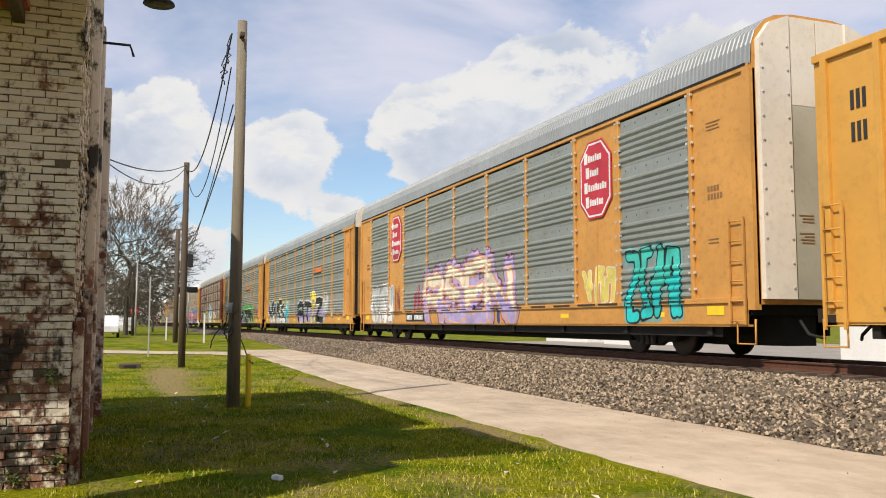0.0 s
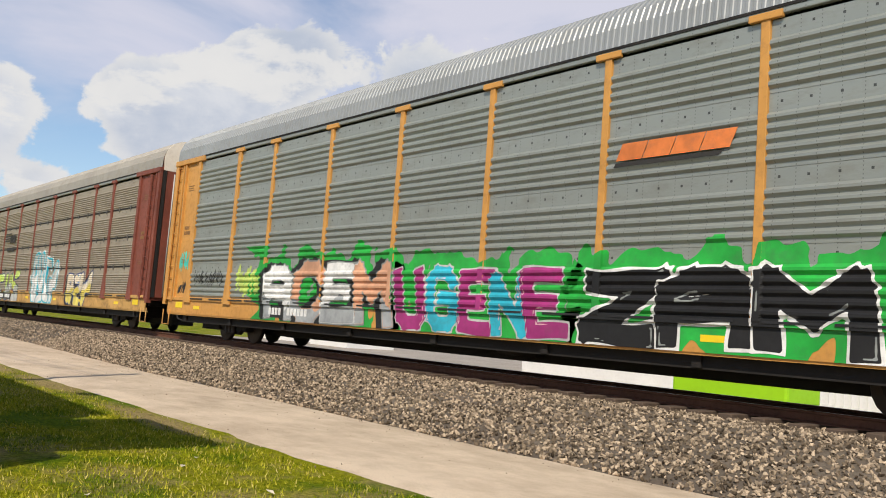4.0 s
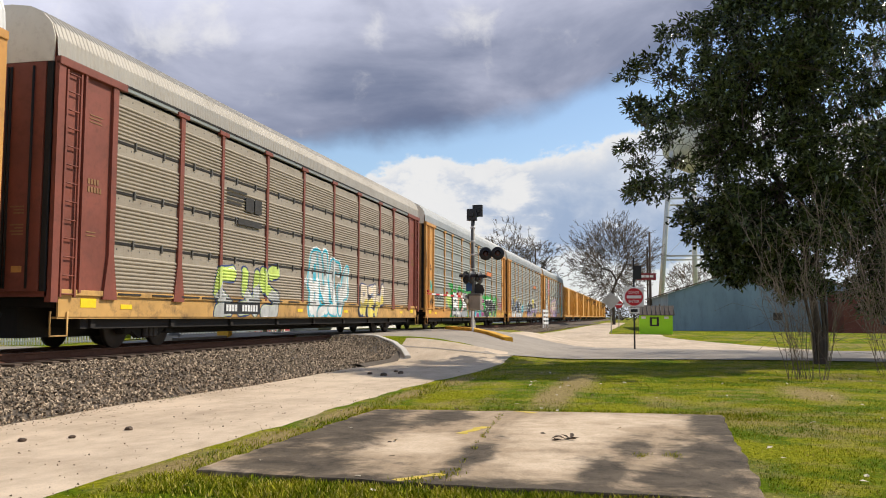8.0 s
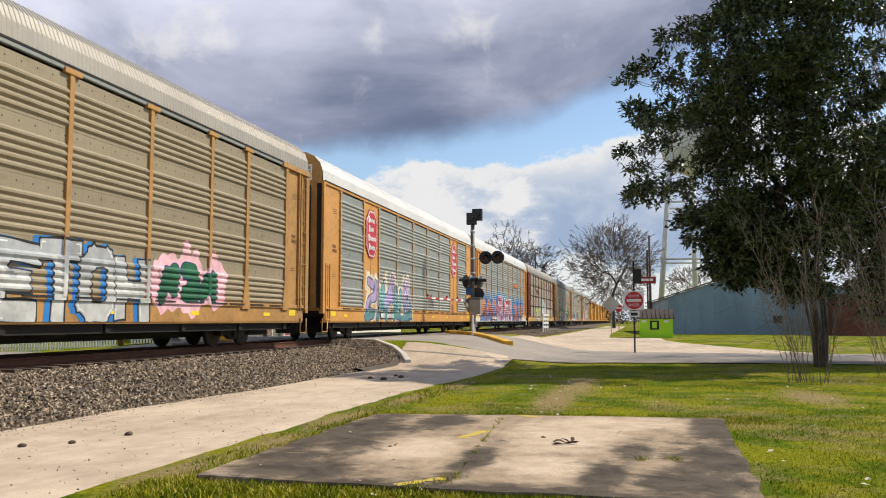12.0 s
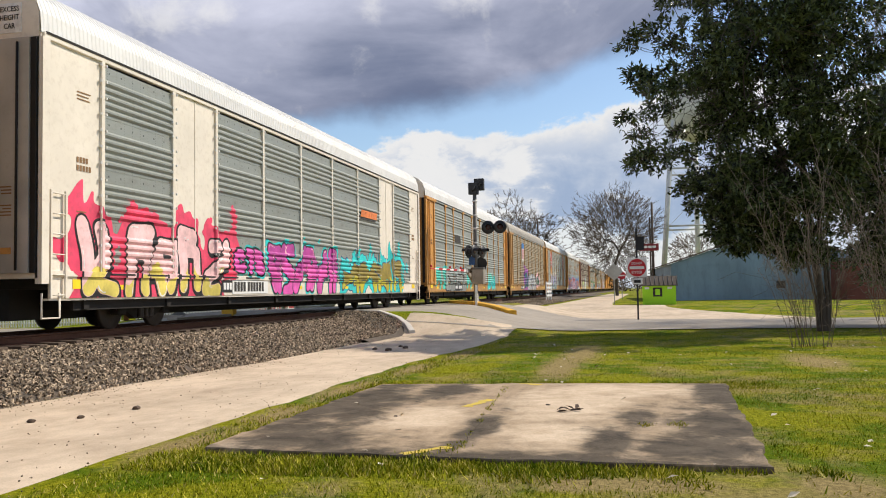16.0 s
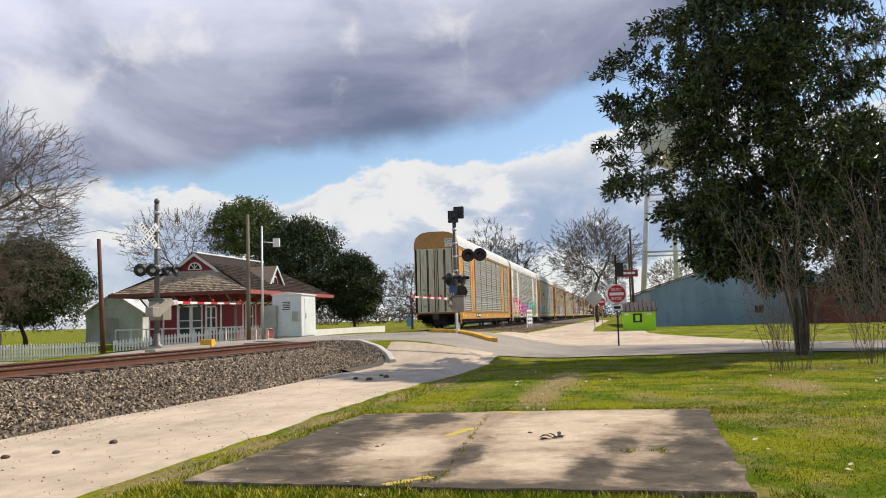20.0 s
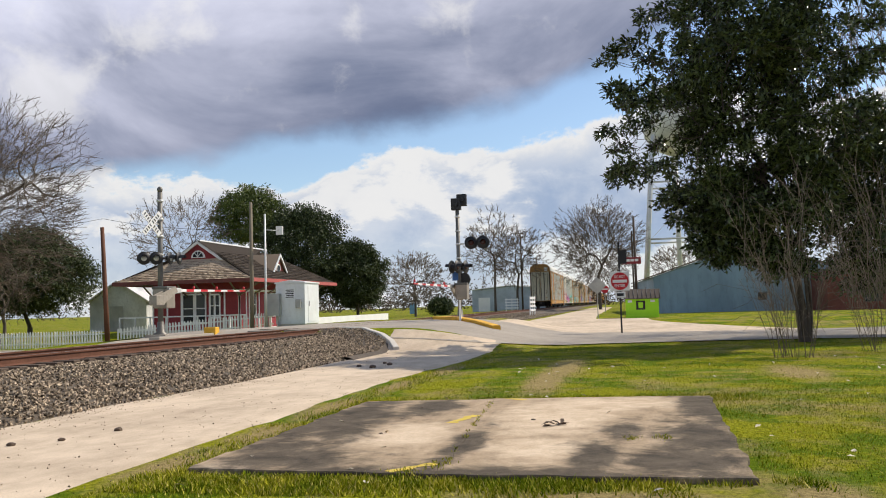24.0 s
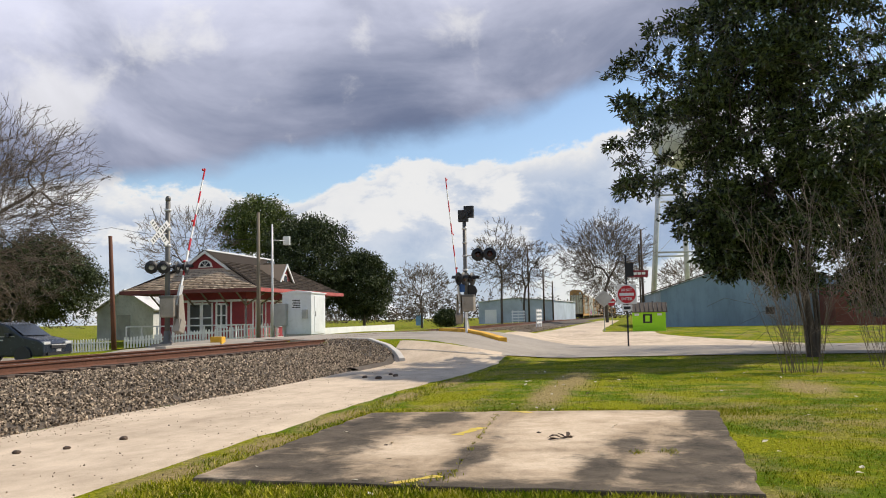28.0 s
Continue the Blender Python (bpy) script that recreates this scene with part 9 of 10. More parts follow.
def build_depot():
    z = level(57, 27) + 0.02
    d = thing("railway_depot", pose(0, 0, z), "small red and white timber railway depot with a shingled hip roof", "building", kind="structure")
    X0, X1, Y0, Y1, E = 50.0, 65.8, 22.5, 32.2, 3.3      # eaves
    x0, x1, y0, y1 = 51.8, 64.0, 24.3, 30.4              # walls
    part("platform", boxed(X0 + 0.3, X1 - 0.3, Y0 + 0.3, Y1 - 0.3, -0.4, 0.15), M["kerb"], d)
    part("wall", boxed(x0, x1, y0, y1, 0.1, E + 0.2), M["red_paint"], d)
    # boards
    for i in range(7):
        yy = y0 + (y1 - y0) * i / 6
        part("trim", boxed(x0 - 0.05, x0 + 0.01, yy - 0.05, yy + 0.05, 0.1, E - 0.6), M["white"], d)
    for i in range(13):
        xx = x0 + (x1 - x0) * i / 12
        part("trim", boxed(xx - 0.05, xx + 0.05, y0 - 0.05, y0 + 0.01, 0.1, E - 0.6), M["white"], d)
    for zz in (2.55,):
        part("trim", boxed(x0 - 0.06, x0 + 0.0, y0, y1, zz, zz + 0.14), M["white"], d)
        part("trim", boxed(x0, x1, y0 - 0.06, y0 + 0.0, zz, zz + 0.14), M["white"], d)
    part("base_band", boxed(x0 - 0.03, x1 + 0.03, y0 - 0.03, y1 + 0.03, 0.1, 0.75), M["red_paint"], d)
    turn = Matrix.Rotation(radians(-90), 4, "Z")
    sash_window(d, Matrix.Translation((x0 - 0.03, 28.3, 0.55)) @ turn, 1.7, 1.95)
    sash_window(d, Matrix.Translation((x0 - 0.03, 26.4, 0.9)) @ turn, 0.8, 1.55)
    for xx in (53.2, 56.5, 60.0):
        sash_window(d, pose(xx, y0 - 0.03, 0.9), 1.1, 1.6)
    # roof
    R0, R1, RY, RZ = 53.0, 62.2, 27.35, 5.75
    def plane(name, pts, mat):
        bm = bmesh.new()
        vs = [bm.verts.new(p) for p in pts]
        f = bm.faces.new(vs)
        e = bmesh.ops.extrude_face_region(bm, geom=[f])
        bmesh.ops.translate(bm, verts=[q for q in e["geom"] if isinstance(q, bmesh.types.BMVert)], vec=(0, 0, -0.1))
        bmesh.ops.recalc_face_normals(bm, faces=bm.faces[:])
        return part(name, bm, mat, d)
    # west slope and dormer take the lighter tone, the other slopes the darker
    S, B = leaf_material("dark_aged_shingles", (0.018, 0.013, 0.010), (0.088, 0.068, 0.05), 0.9, 0.2), leaf_material("brown_wood_shingles", (0.16, 0.115, 0.08), (0.56, 0.44, 0.31), 0.9, 0.2)
    plane("roof", [(X0, Y0, E), (X1, Y0, E), (R1 + 1.0, RY, RZ), (R0, RY, RZ)], S)
    plane("roof", [(X0, Y1, E), (R0, RY, RZ), (R1 + 1.0, RY, RZ), (X1, Y1, E)], S)
    plane("roof", [(X0, Y0, E), (R0 + 0.25, RY, RZ - 0.25), (X0, Y1, E)], B)
    plane("roof", [(X1, Y0, E), (X1, Y1, E), (R1 + 1.0, RY, RZ)], S)
    slope_tiles(d, (X0 + 0.02, Y0 + 0.1, E), (X0 + 0.02, Y1 - 0.1, E), (52.15, 25.9, 4.7), (52.15, 28.8, 4.7), 12, 46, B, thick=0.04)
    slope_tiles(d, (X0 + 0.1, Y0 + 0.02, E), (X1 - 0.1, Y0 + 0.02, E), (R0 + 0.1, RY - 0.05, RZ), (R1 + 0.9, RY - 0.05, RZ), 18, 64, S, thick=0.04)
    # fascia
    RED = worn("pink_red_fascia", (0.42, 0.10, 0.09), (0.25, 0.08, 0.07), 0.7, 0, 0.3, 8, 1, 0.05)
    # the west board is a darker red than the others
    part("fascia", boxed(X0 - 0.06, X0, Y0 - 0.06, Y1 + 0.06, E - 0.2, E + 0.04), worn("dark_red_fascia", (0.16, 0.05, 0.045), (0.08, 0.04, 0.035), 0.7, 0, 0.4, 8, 1, 0.05), d)
    for a in ((X1, X1 + 0.06, Y0 - 0.06, Y1 + 0.06), (X0, X1, Y0 - 0.06, Y0), (X0, X1, Y1, Y1 + 0.06)):
        part("fascia", boxed(*a, E - 0.2, E + 0.04), RED, d)
    part("soffit", boxed(X0, X1, Y0, Y1, E - 0.14, E - 0.1), M["wood_dark"], d)
    # gablet facing west, with a fan light
    gx = 52.2
    bm = prism(bmesh.new(), [(25.7, 4.72), (29.0, 4.72), (27.35, 5.86)], gx, gx + 1.5, 0, "yz")
    g = part("gable", bm, M["red_paint"], d)
    for s in (-1, 1):
        bm = bmesh.new()
        a, b2 = Vector((gx - 0.2, 27.35 + s * 1.95, 4.62)), Vector((gx - 0.2, 27.35, 5.98))
        q = [a, b2, b2 + Vector((0, 0, -0.2)), a + Vector((0, 0, -0.2))]
        vs = [bm.verts.new(p) for p in q] + [bm.verts.new(p + Vector((0.1, 0, 0))) for p in q]
        for f in ((0, 1, 2, 3), (7, 6, 5, 4), (0, 4, 5, 1), (1, 5, 6, 2), (2, 6, 7, 3), (3, 7, 4, 0)):
            bm.faces.new([vs[i] for i in f])
        part("bargeboard", bm, M["white"], g)
        bm = bmesh.new()
        a, b2 = Vector((gx - 0.2, 27.35 + s * 2.0, 4.62)), Vector((gx - 0.2, 27.35, 6.02))
        q = [a, a + Vector((3.0, 0, 0)), b2 + Vector((10.5, 0, 0)), b2]
        bm.faces.new([bm.verts.new(p) for p in (q if s < 0 else q[::-1])])
        part("gable_roof", bm, S, g)
    half = [(27.35 + 0.5 * math.cos(math.pi * i / 12), 4.86 + 0.5 * math.sin(math.pi * i / 12)) for i in range(13)]
    part("fan_frame", prism(bmesh.new(), half, gx - 0.06, gx, 0, "yz"), M["white"], g)
    half = [(27.35 + 0.36 * math.cos(math.pi * i / 12), 4.92 + 0.36 * math.sin(math.pi * i / 12)) for i in range(13)]
    part("fan_light", prism(bmesh.new(), half, gx - 0.09, gx - 0.055, 0, "yz"), M["glass"], g)
    for a in (50, 90, 130):
        bm = boxed(-0.01, 0.01, -0.02, 0.02, 0, 0.36)
        o = part("fan_bar", bm, M["white"], g)
        o.matrix_basis = Matrix.Translation((gx - 0.10, 27.35, 4.92)) @ Matrix.Rotation(radians(90 - a), 4, "X")
    part("ridge_cap", boxed(gx, R1 + 1.0, RY - 0.12, RY + 0.12, RZ + 0.22, RZ + 0.32, 0.03), M["white"], d)
    # dormer facing the track
    dx, dy = 57.3, 23.9
    bm = prism(bmesh.new(), [(dx - 1.0, 3.75), (dx + 1.0, 3.75), (dx + 1.0, 4.1), (dx, 5.1), (dx - 1.0, 4.1)], dy, dy + 2.6)
    o = part("dormer", bm, RED, d)
    for s in (-1, 1):
        bm = bmesh.new()
        q = [Vector((dx + s * 1.25, dy - 0.2, 3.98)), Vector((dx, dy - 0.2, 5.26)), Vector((dx, dy + 3.2, 5.26)), Vector((dx + s * 1.25, dy + 2.0, 3.98))]
        bm.faces.new([bm.verts.new(p) for p in (q if s > 0 else q[::-1])])
        part("dormer_roof", bm, B, o)
        bm = bmesh.new()
        a, b2 = Vector((dx + s * 1.27, dy - 0.24, 3.96)), Vector((dx, dy - 0.24, 5.27))
        q = [a, b2, b2 - Vector((0, 0, 0.17)), a - Vector((0, 0, 0.17))]
        vs = [bm.verts.new(p) for p in q] + [bm.verts.new(p + Vector((0, 0.07, 0))) for p in q]
        for f in ((0, 1, 2, 3), (7, 6, 5, 4), (0, 4, 5, 1), (1, 5, 6, 2), (2, 6, 7, 3), (3, 7, 4, 0)):
            bm.faces.new([vs[i] for i in f])
        part("bargeboard", bm, M["white"], o)
    arch = [(dx + 0.36 * math.cos(math.pi * i / 10), 4.2 + 0.36 * math.sin(math.pi * i / 10)) for i in range(11)] + [(dx - 0.36, 3.85), (dx + 0.36, 3.85)]
    part("dormer_window", prism(bmesh.new(), arch, dy - 0.05, dy), M["white"], o)
    arch = [(dx + 0.24 * math.cos(math.pi * i / 10), 4.22 + 0.24 * math.sin(math.pi * i / 10)) for i in range(11)] + [(dx - 0.24, 3.93), (dx + 0.24, 3.93)]
    part("dormer_glass", prism(bmesh.new(), arch, dy - 0.08, dy - 0.045), M["glass"], o)
    # eave brackets
    for i in range(6):
        yy = y0 + (y1 - y0) * i / 5
        part("bracket", tube(bmesh.new(), [(x0, yy, 2.3), (X0 + 0.4, yy, E - 0.15)], 0.06, 5), M["wood_pole"], d)
    for i in range(7):
        xx = x0 + (x1 - x0) * i / 6
        part("bracket", tube(bmesh.new(), [(xx, y0, 2.3), (xx, Y0 + 0.4, E - 0.15)], 0.06, 5), M["wood_pole"], d)
    # ramp rail
    for i in range(9):
        yy = 23.2 + i * 1.1
        part("rail_post", boxed(50.35, 50.43, yy - 0.04, yy + 0.04, 0.1, 1.05), M["white"], d)
    part("hand_rail", boxed(50.34, 50.44, 23.2, 32.0, 1.0, 1.08), M["white"], d)


def gabled(name, label, x, y, turn, L, W, h, rise, wall, roof, kind="building", roof_over=0.25, z=None):
    """A plain gabled building: gables on the x ends; origin at the near corner, y to the left."""
    z = level(x, y) if z is None else z
    b = thing(name, pose(x, y, z, 0, 0, turn), label, kind, kind="structure")
    out = [(0, -0.3), (0, h), (-W / 2, h + rise), (-W, h), (-W, -0.3)]
    part("wall", prism(bmesh.new(), out, 0, L, 0, "yz"), wall, b)
    k = rise / (W / 2)
    for s in (0, 1):
        y0, y1 = (roof_over, -W / 2) if s == 0 else (-W - roof_over, -W / 2)
        bm = bmesh.new()
        q = [(-roof_over, y0, h - roof_over * k + 0.06), (L + roof_over, y0, h - roof_over * k + 0.06), (L + roof_over, y1, h + rise + 0.06), (-roof_over, y1, h + rise + 0.06)]
        vs = [bm.verts.new(p) for p in q] + [bm.verts.new((p[0], p[1], p[2] + 0.1)) for p in q]
        for f in ((3, 2, 1, 0), (4, 5, 6, 7), (0, 1, 5, 4), (1, 2, 6, 5), (2, 3, 7, 6), (3, 0, 4, 7)):
            bm.faces.new([vs[i] for i in f])
        bmesh.ops.recalc_face_normals(bm, faces=bm.faces[:])
        part("roof", bm, roof, b)
    return b


def picket_fence(x0, y0, x1, y1, h, label, step_m=0.16):
    f = thing("picket_fence", pose(0, 0, 0), label, "fence", "white picket fences")
    d = Vector((x1 - x0, y1 - y0, 0))
    L = d.length
    d.normalize()
    turn = math.degrees(math.atan2(d.y, d.x))
    n = int(L / step_m)
    bm = prism(bmesh.new(), [(-0.045, 0.05), (0.045, 0.05), (0.045, h - 0.08), (0, h), (-0.045, h - 0.08)], -0.012, 0.012)
    proto = None
    for i in range(min(n, 300)):
        p = Vector((x0, y0, 0)) + d * (i * step_m)
        m = pose(p.x, p.y, level(p.x, p.y) + random.uniform(-0.01, 0.01), 0, random.uniform(-0.8, 0.8), turn)
        if proto is None:
            proto = part("picket", bm, M["white"], f)
            proto.matrix_basis = m
        else:
            again(proto, f, m)
    for z in (h * 0.25, h * 0.72):
        rows = []
        bm = bmesh.new()
        k = 8
        for i in range(k):
            a, b = Vector((x0, y0, 0)) + d * (L * i / k), Vector((x0, y0, 0)) + d * (L * (i + 1) / k)
            n2 = Vector((-d.y, d.x, 0)) * 0.03
            za, zb = level(a.x, a.y) + z, level(b.x, b.y) + z
            if not rows:
                rows.append([bm.verts.new((a.x + n2.x * o, a.y + n2.y * o, za + u)) for o, u in ((0.5, 0), (1.6, 0), (1.6, 0.07), (0.5, 0.07))])
            rows.append([bm.verts.new((b.x + n2.x * o, b.y + n2.y * o, zb + u)) for o, u in ((0.5, 0), (1.6, 0), (1.6, 0.07), (0.5, 0.07))])
            for j in range(4):
                bm.faces.new((rows[-2][j], rows[-1][j], rows[-1][(j + 1) % 4], rows[-2][(j + 1) % 4]))
        part("fence_rail", bm, M["white"], f)
    return f


def build_outskirts():
    # fences across the track
    picket_fence(43.6, 46.0, 45.0, 29.4, 1.0, "white picket fence along the lawn", 0.17)
    picket_fence(45.2, 28.8, 48.6, 20.6, 1.0, "white picket fence before the depot", 0.17)
    picket_fence(-16, 24.0, 24.0, 24.0, 1.1, "long pale picket fence beyond the track", 0.22)
    w = thing("low_wall", pose(0, 0, 0), "low white wall beyond the grey cabinet", "wall", kind="structure")
    bm = bmesh.new()
    prism(bm, [(50.0, 19.6), (78.0, 21.6), (78.0, 21.9), (50.0, 19.9)], 0.4, 1.05, 0, "xy")
    part("wall", bm, M["white"], w)
    # weathered shed behind the fence
    sh = gabled("grey_shed", "weathered pale grey timber shed beside the depot", 62.0, 42.0, 0, 8, 5.0, 2.4, 1.5, worn("weathered_grey_boards", (0.58, 0.59, 0.56), (0.32, 0.31, 0.29), 0.85, 0, 0.5, 5, 0.6, 0.2), M["roof"])
    part("door", boxed(-0.05, 0.0, -3.0, -1.8, 0, 2.0), M["grey_paint"], sh)
    # concrete stop block
    k = thing("concrete_block", pose(30.6, 15.6, level(30.6, 15.6)), "low grey concrete block with a yellow painted end", "block")
    part("block", boxed(-4.0, 0, -0.2, 0.2, -0.2, 0.12, 0.03), M["road"], k)
    part("yellow_end", boxed(0.0, 0.35, -0.24, 0.24, -0.2, 0.34, 0.03), M["kerb_yellow"], k)
    # blue building
    b = gabled("blue_building", "long pale blue weathered building with a dark low roof", 74.0, -2.55, 3.0, 26, 15.5, 3.05, 2.5, M["blue_metal"], M["shingle_dark"])
    part("door", boxed(3.2, 4.2, 0.0, 0.05, 0.0, 2.2), M["grey_paint"], b)
    part("window", boxed(8.0, 9.2, 0.0, 0.05, 1.2, 2.3), M["glass"], b)
    for i in range(9):
        part("board_seam", boxed(-0.03, 0.0, -15.45, -0.05, 0.32 * i + 0.3, 0.32 * i + 0.33), M["blue_metal"], b)
    part("patch", boxed(-0.04, 0.0, -9.0, -8.3, 0.9, 1.5), M["tint_bars"], b)
    # red brick building
    r = gabled("red_brick_shop", "low red brick building with dark openings", 70.0, -15.2, 2.0, 20, 22, 3.0, 0.6, worn("red_brick_face", (0.16, 0.055, 0.038), (0.08, 0.035, 0.028), 0.9, 0, 0.5, 8, 0.8, 0.3), M["shingle_dark"])
    for yy in (-2.6, -5.2, -8.5):
        o = new("opening")
        o.parent = r
        part("pane", boxed(-0.03, 0.0, yy - 1.2, yy, 0.6, 2.6), M["glass"], o)
        part("frame", boxed(-0.06, 0.0, yy - 1.3, yy + 0.1, 2.6, 2.75), M["white"], o)
    # far warehouse
    f = gabled("warehouse", "long pale blue-grey metal warehouse in the distance", 158.0, 27.5, -4, 30, 14.0, 4.0, 0.6, M["white_bldg"], M["white"])
    part("door", boxed(-0.05, 0.0, -3.4, -1.2, 0, 2.6), M["white"], f)
    # water tower
    steel = worn("pale_tower_paint", (0.62, 0.62, 0.60), (0.42, 0.40, 0.37), 0.5, 0.1, 0.4, 3, 0.5, 0.1)
    t = thing("water_tower", pose(140.0, -9.0, 0.3), "tall grey water tower on splayed legs with cross bracing", "water tower")
    legs = []
    for sx, sy in ((-1, 1), (1, 1), (-1, -1), (1, -1)):
        a, c = Vector((sx * 5.6, sy * 5.6, 0)), Vector((sx * 3.4, sy * 3.4, 27))
        part("leg", tube(bmesh.new(), [a, c], 0.30, 10), steel, t)
        legs.append((a, c))
    for z in (10.6, 19.5):
        k = z / 27
        ps = [a.lerp(c, k) for a, c in legs]
        for i, j in ((0, 1), (1, 3), (3, 2), (2, 0)):
            part("strut", tube(bmesh.new(), [ps[i], ps[j]], 0.16, 6), steel, t)
    for z0, z1 in ((0, 10.6), (10.6, 19.5)):
        for i, j in ((0, 1), (1, 3), (3, 2), (2, 0)):
            part("tie_rod", tube(bmesh.new(), [legs[i][0].lerp(legs[i][1], z0 / 27), legs[j][0].lerp(legs[j][1], z1 / 27)], 0.03, 4), steel, t)
    part("tank", lathe(bmesh.new(), [(0.6, 24.0), (3.2, 25.2), (4.6, 27.2), (4.8, 29), (4.8, 33), (3.6, 34.6), (0.2, 35.6)], "z", 28), steel, t)
    part("riser", tube(bmesh.new(), [(0, 0, 0), (0, 0, 24.5)], 0.4, 10), steel, t)
    # lime kiosk
    z = level(60, -1)
    k = thing("lime_kiosk", pose(60.0, -2.35, z), "bright lime-green drop-off kiosk with a dark shingled roof", "kiosk")
    bm = prism(bmesh.new(), [(0, 0), (1.5, 0), (1.5, 1.35), (0.75, 1.85), (0, 1.35)], 0, 2.2, 0, "xz")
    part("body", bm, M["lime"], k)
    for s in (-1, 1):
        bm = bmesh.new()
        x = 0.75 + s * 0.9
        q = [(x, -0.12, 1.27), (x, 2.32, 1.27), (0.75, 2.32, 1.90), (0.75, -0.12, 1.90)]
        vs = [bm.verts.new(p) for p in q] + [bm.verts.new((p[0], p[1], p[2] + 0.05)) for p in q]
        for ff in ((3, 2, 1, 0), (4, 5, 6, 7), (0, 1, 5, 4), (1, 2, 6, 5), (2, 3, 7, 6), (3, 0, 4, 7)):
            bm.faces.new([vs[j] for j in ff])
        bmesh.ops.recalc_face_normals(bm, faces=bm.faces[:])
        part("roof", bm, M["shingle_dark"], k)
        for j in range(9):
            rib = part("roof_rib", tube(bmesh.new(), [(x, -0.08 + 0.29 * j, 1.33), (0.75, -0.08 + 0.29 * j, 1.96)], 0.022, 6), M["black_paint"], k)
    part("hatch", boxed(-0.03, 0.0, 0.9, 1.5, 0.55, 1.15), M["black_paint"], k)
    part("poster", boxed(-0.045, -0.028, 1.05, 1.35, 0.65, 1.05), M["lime"], k)
    part("side_hatch", boxed(0.5, 1.0, -0.03, 0.0, 0.7, 1.1), M["black_paint"], k)
    for yy in (0.25, 1.75):
        part("sticker", boxed(-0.02, 0.0, yy, yy + 0.3, 1.05, 1.2), M["white"], k)
    # portable toilet and far clutter
    p = thing("portable_toilet", pose(150.0, 37.0, level(150, 37)), "small blue portable toilet with a white roof", "toilet")
    part("cabin", boxed(0, 1.1, -0.55, 0.55, 0, 1.9, 0.03), paint("pale_blue_plastic", (0.16, 0.32, 0.50)), p)
    part("roof", boxed(-0.03, 1.13, -0.58, 0.58, 1.9, 2.15, 0.08), M["white"], p)
    for x, y, a in ((121, 14.6, 10), (88, 8.9, 80)):
        g = thing("white_barrier", pose(x, y, level(x, y), 0, 0, a), "white slatted wooden barrier by the track", "barrier", "white barriers by the track")
        for s in (0, 0.8, 1.6):
            part("upright", boxed(-0.05, 0.05, s - 0.06, s + 0.06, 0, 1.9), M["white"], g)
        for zz in (0.4, 0.8, 1.2, 1.6):
            part("slat", boxed(-0.08, -0.04, -0.15, 1.75, zz, zz + 0.2), M["white"], g)
    # seen under the wagons
    sheet("pavement_lot", "pale concrete yard beyond the track", M["road"], lambda x: (20.5, 52.0), -64, -10, 0, 0, 2.0)
    lm = thing("lime_machine", pose(-13.5, 19.0, level(-13, 19)), "bright lime-green site machine beyond the track", "machine")
    part("body", boxed(0, 3.2, 0, 1.6, 0.4, 1.5, 0.08), M["lime"], lm)
    part("skid", boxed(0.1, 3.1, 0.1, 1.5, 0, 0.4, 0.03), M["black"], lm)
    wh = gabled("white_store", "long low white metal building beyond the track", -28, 40, 0, 20, 12, 3.0, 1.0, M["white"], M["roof"])
    gabled("white_shed", "small white metal shed beyond the track", -55, 37, 0, 5, 4, 1.7, 0.5, M["white"], M["roof"])
    gabled("white_shed", "small white metal shed beyond the track", -66, 38, 0, 7, 4, 1.9, 0.5, M["white"], M["roof"])
    rng = np.random.default_rng(8)
    v, f = [], []
    pile = thing("sand_pile", pose(9.5, 20.5, level(9, 20)), "low heap of orange-brown sand beyond the track", "sand pile")
    bm = lathe(bmesh.new(), [(1.6, -0.1), (1.2, 0.25), (0.7, 0.55), (0.2, 0.75), (0.02, 0.78)], "z", 24)
    for q in bm.verts:
        q.co.x *= 1.5
        q.co += Vector((0.1 * noise.noise(q.co * 1.5), 0.1 * noise.noise(q.co * 1.7 + Vector((5, 0, 0))), 0.08 * noise.noise(q.co * 2)))
    part("heap", bm, worn("orange_sand", (0.45, 0.24, 0.13), (0.3, 0.16, 0.09), 0.95, 0, 0.4, 10, 1, 0.4), pile)


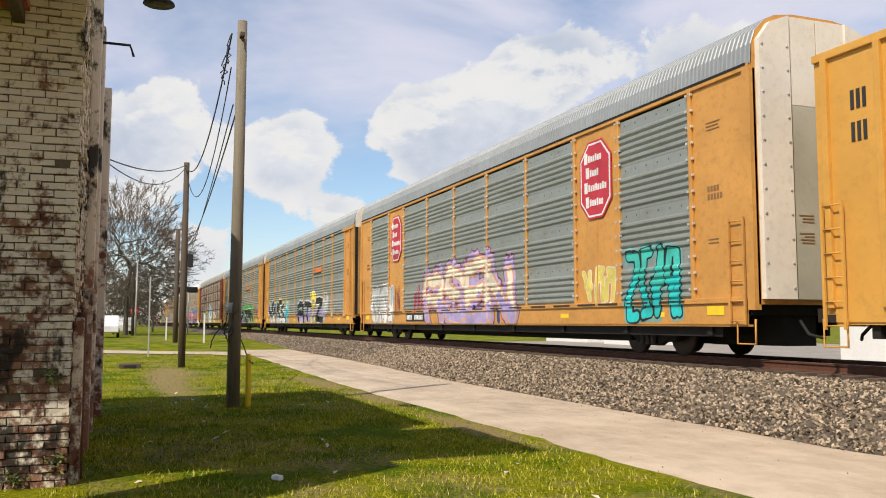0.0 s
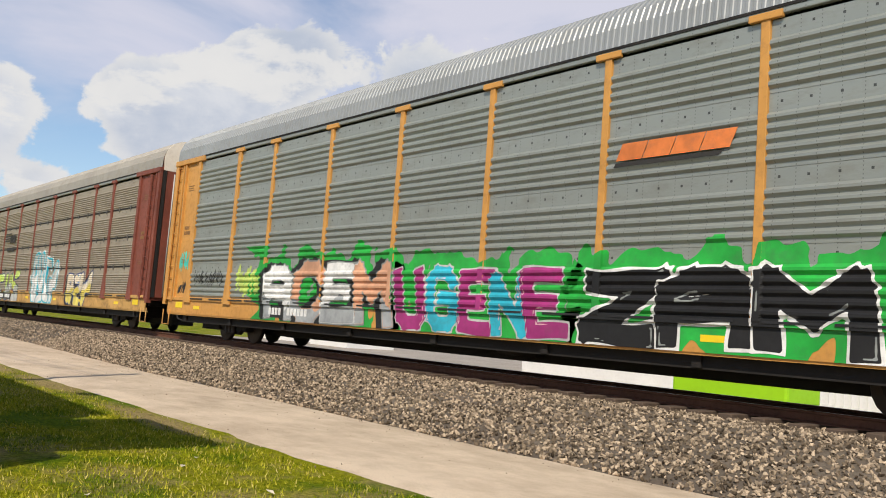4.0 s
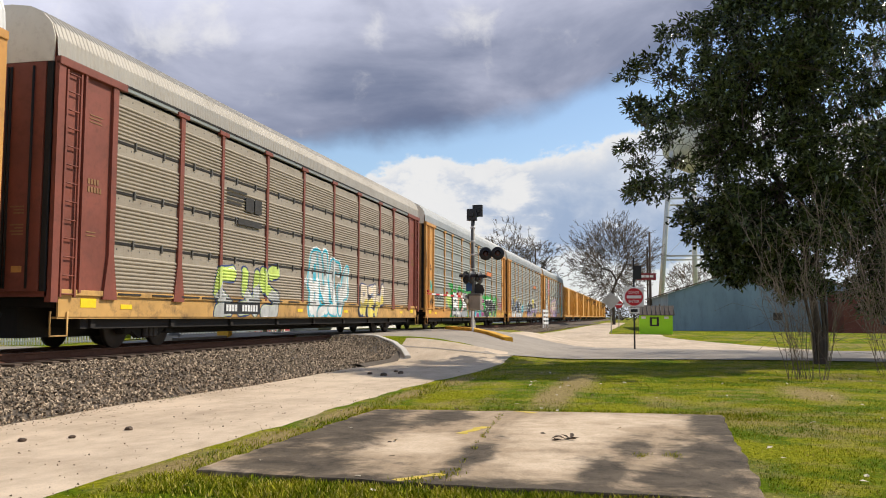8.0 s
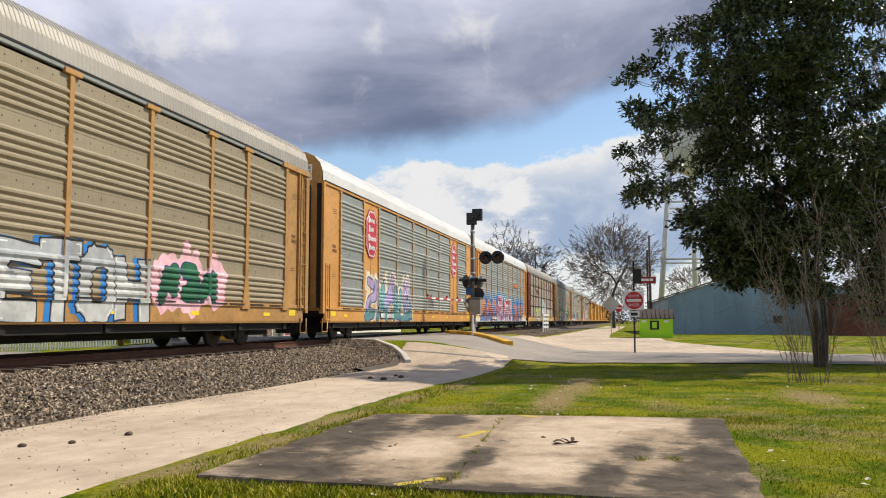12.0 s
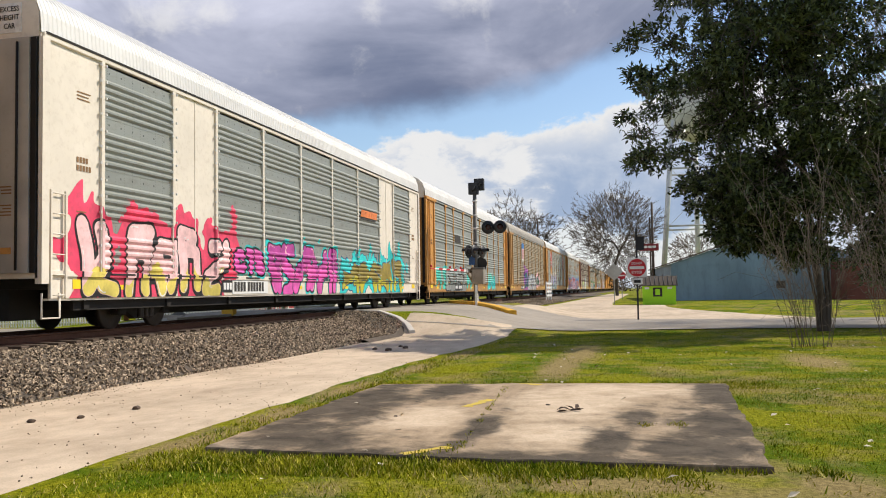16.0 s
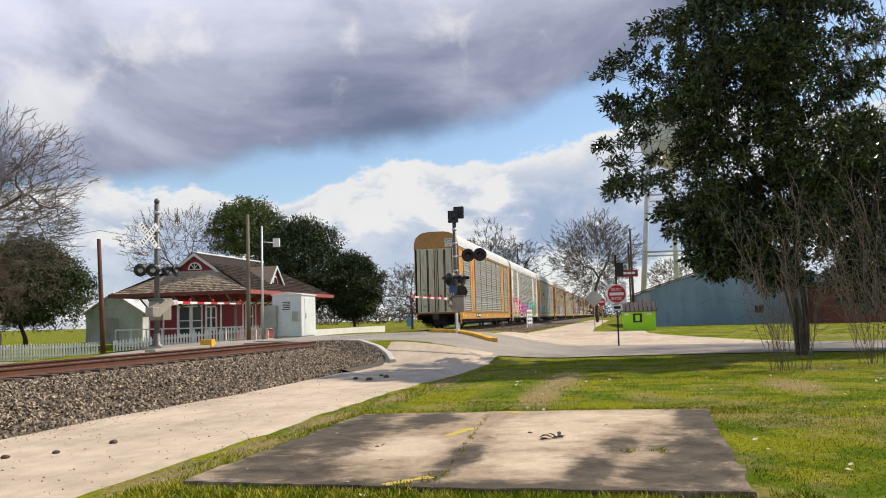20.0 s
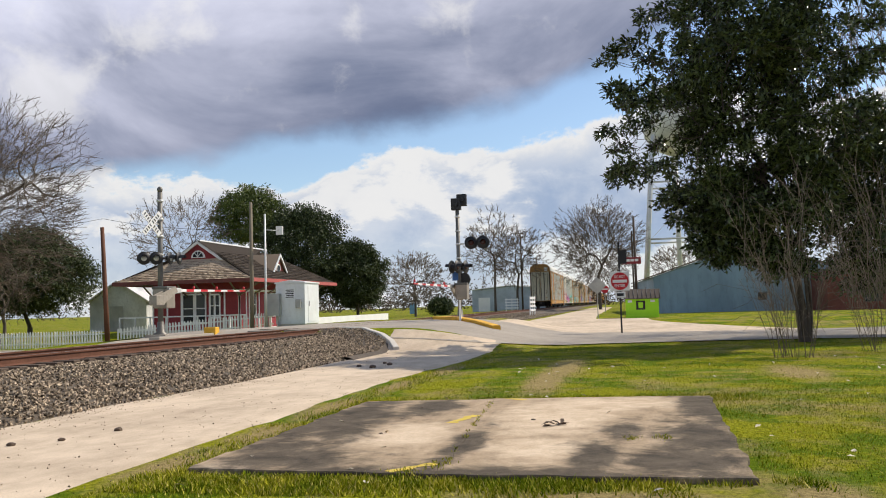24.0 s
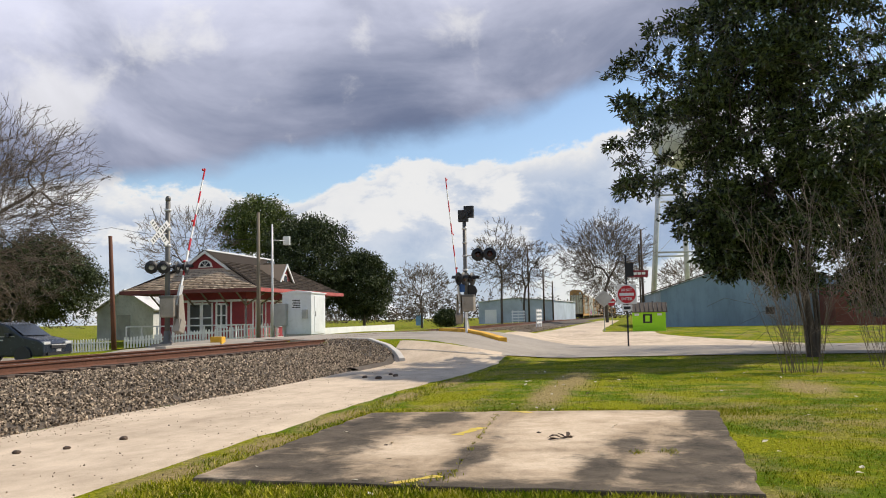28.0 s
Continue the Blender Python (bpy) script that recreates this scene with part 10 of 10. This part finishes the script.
def build_litter():
    rng = np.random.default_rng(77)
    # clods on the lane
    for (x, y, s) in ((10.45, 6.66, 0.055), (9.2, 7.3, 0.05), (9.6, 6.9, 0.045), (21.5, 6.4, 0.09), (22.4, 6.2, 0.08), (23.0, 6.5, 0.06), (21.9, 6.9, 0.07), (12.6, 3.0, 0.035), (10.0, 2.9, 0.03), (11.2, 1.2, 0.03)):
        bm = bmesh.new()
        bmesh.ops.create_icosphere(bm, subdivisions=2, radius=s)
        for q in bm.verts:
            q.co *= 1 + 0.35 * noise.noise(q.co * 30 + Vector((x, y, 0)))
            q.co.z *= 0.6
        o = tagged(part("clod", bm, M["tie"]), "small dark clod of earth lying on the paving", "clod", "clods on the lane")
        o.matrix_basis = pose(x, y, level(x, y) + 0.02 + s * 0.3 + (0.035 if 8 < x < 14 and y < 3.8 else 0))
    # stick on the slab
    d = thing("dry_leaf_clump", pose(10.70, 0.86, SLAB_Z + 0.012), "dark brown clump of dead leaves on the slab", "leaf clump")
    for i in range(9):
        bm = bmesh.new()
        a = rng.uniform(0, 6.28)
        v = [bm.verts.new(p) for p in ((0, 0, 0), (0.07, 0.03, 0.03), (0.14, 0, 0.02), (0.07, -0.03, 0.025))]
        bm.faces.new(v)
        o = part("leaf", bm, M["tie"], d)
        o.matrix_basis = pose(rng.normal(0, 0.05), rng.normal(0, 0.07), 0.0, rng.uniform(-20, 30), rng.uniform(-20, 20), math.degrees(a))
    # pale leaves on the grass
    bm = bmesh.new()
    v = [bm.verts.new(p) for p in ((0, 0, 0), (0.05, 0.028, 0.012), (0.11, 0, 0.006), (0.05, -0.028, 0.012))]
    bm.faces.new(v)
    proto = None
    for i in range(130):
        if i < 85:
            x, y = rng.uniform(5.5, 24), rng.uniform(-6, 4)
        else:
            x, y = rng.uniform(-20, -6.5), rng.uniform(-0.4, 3.8)
        z = level(x, y) + 0.02 + (0.045 if 7.7 < x < 14 and -1.2 < y < 4.0 else 0)
        m = pose(x, y, z, rng.uniform(-25, 25), rng.uniform(-25, 25), rng.uniform(0, 360))
        if proto is None:
            proto = tagged(part("fallen_leaf", bm, worn("dry_pale_leaf", (0.62, 0.55, 0.42), (0.4, 0.33, 0.22), 0.8, 0, 0.3, 20, 4, 0.0)), "pale dry fallen leaf on the ground", "leaf", "fallen leaves")
            proto.matrix_basis = m
        else:
            copy_thing(proto, m)
    p = tagged(part("litter", boxed(-0.06, 0.06, -0.03, 0.03, 0, 0.05, 0.015), M["white"]), "small white scrap of litter on the grass", "litter")
    p.matrix_basis = pose(-8.5, 1.1, 0.03, 0, 0, 30)
    h = thing("storm_drain", pose(-31.2, 0.05, 0.0), "small dark brick drain opening in the grass", "drain")
    part("rim", boxed(-0.25, 0.25, -0.35, 0.35, -0.1, 0.16, 0.03), M["tie"], h)
    part("opening", boxed(0.245, 0.262, -0.2, 0.2, -0.02, 0.11), M["black_paint"], h)


build_brick_house()
build_depot()
build_outskirts()
build_litter()


# ---- movement ----
def motions():
    halves = [k * 0.5 for k in range(57)]
    for car in TRAIN:
        x0 = car.matrix_basis.translation.x
        walk(car, [(t, pose(x0 + train_at(t), TRACK_Y, RAIL_Z)) for t in halves])
    # crossing gates: shut until the train has cleared, then raised
    for arm, place, turn in GATE_ARMS:
        walk(arm, [(t, place @ pose(0, 0, 0, 0, 0, turn) @ pose(0, 0, 0, 0, -up, 0)) for t, up in GATE_TIMES])
    for thing_, rows in MOVERS:
        walk(thing_, rows)


motions()
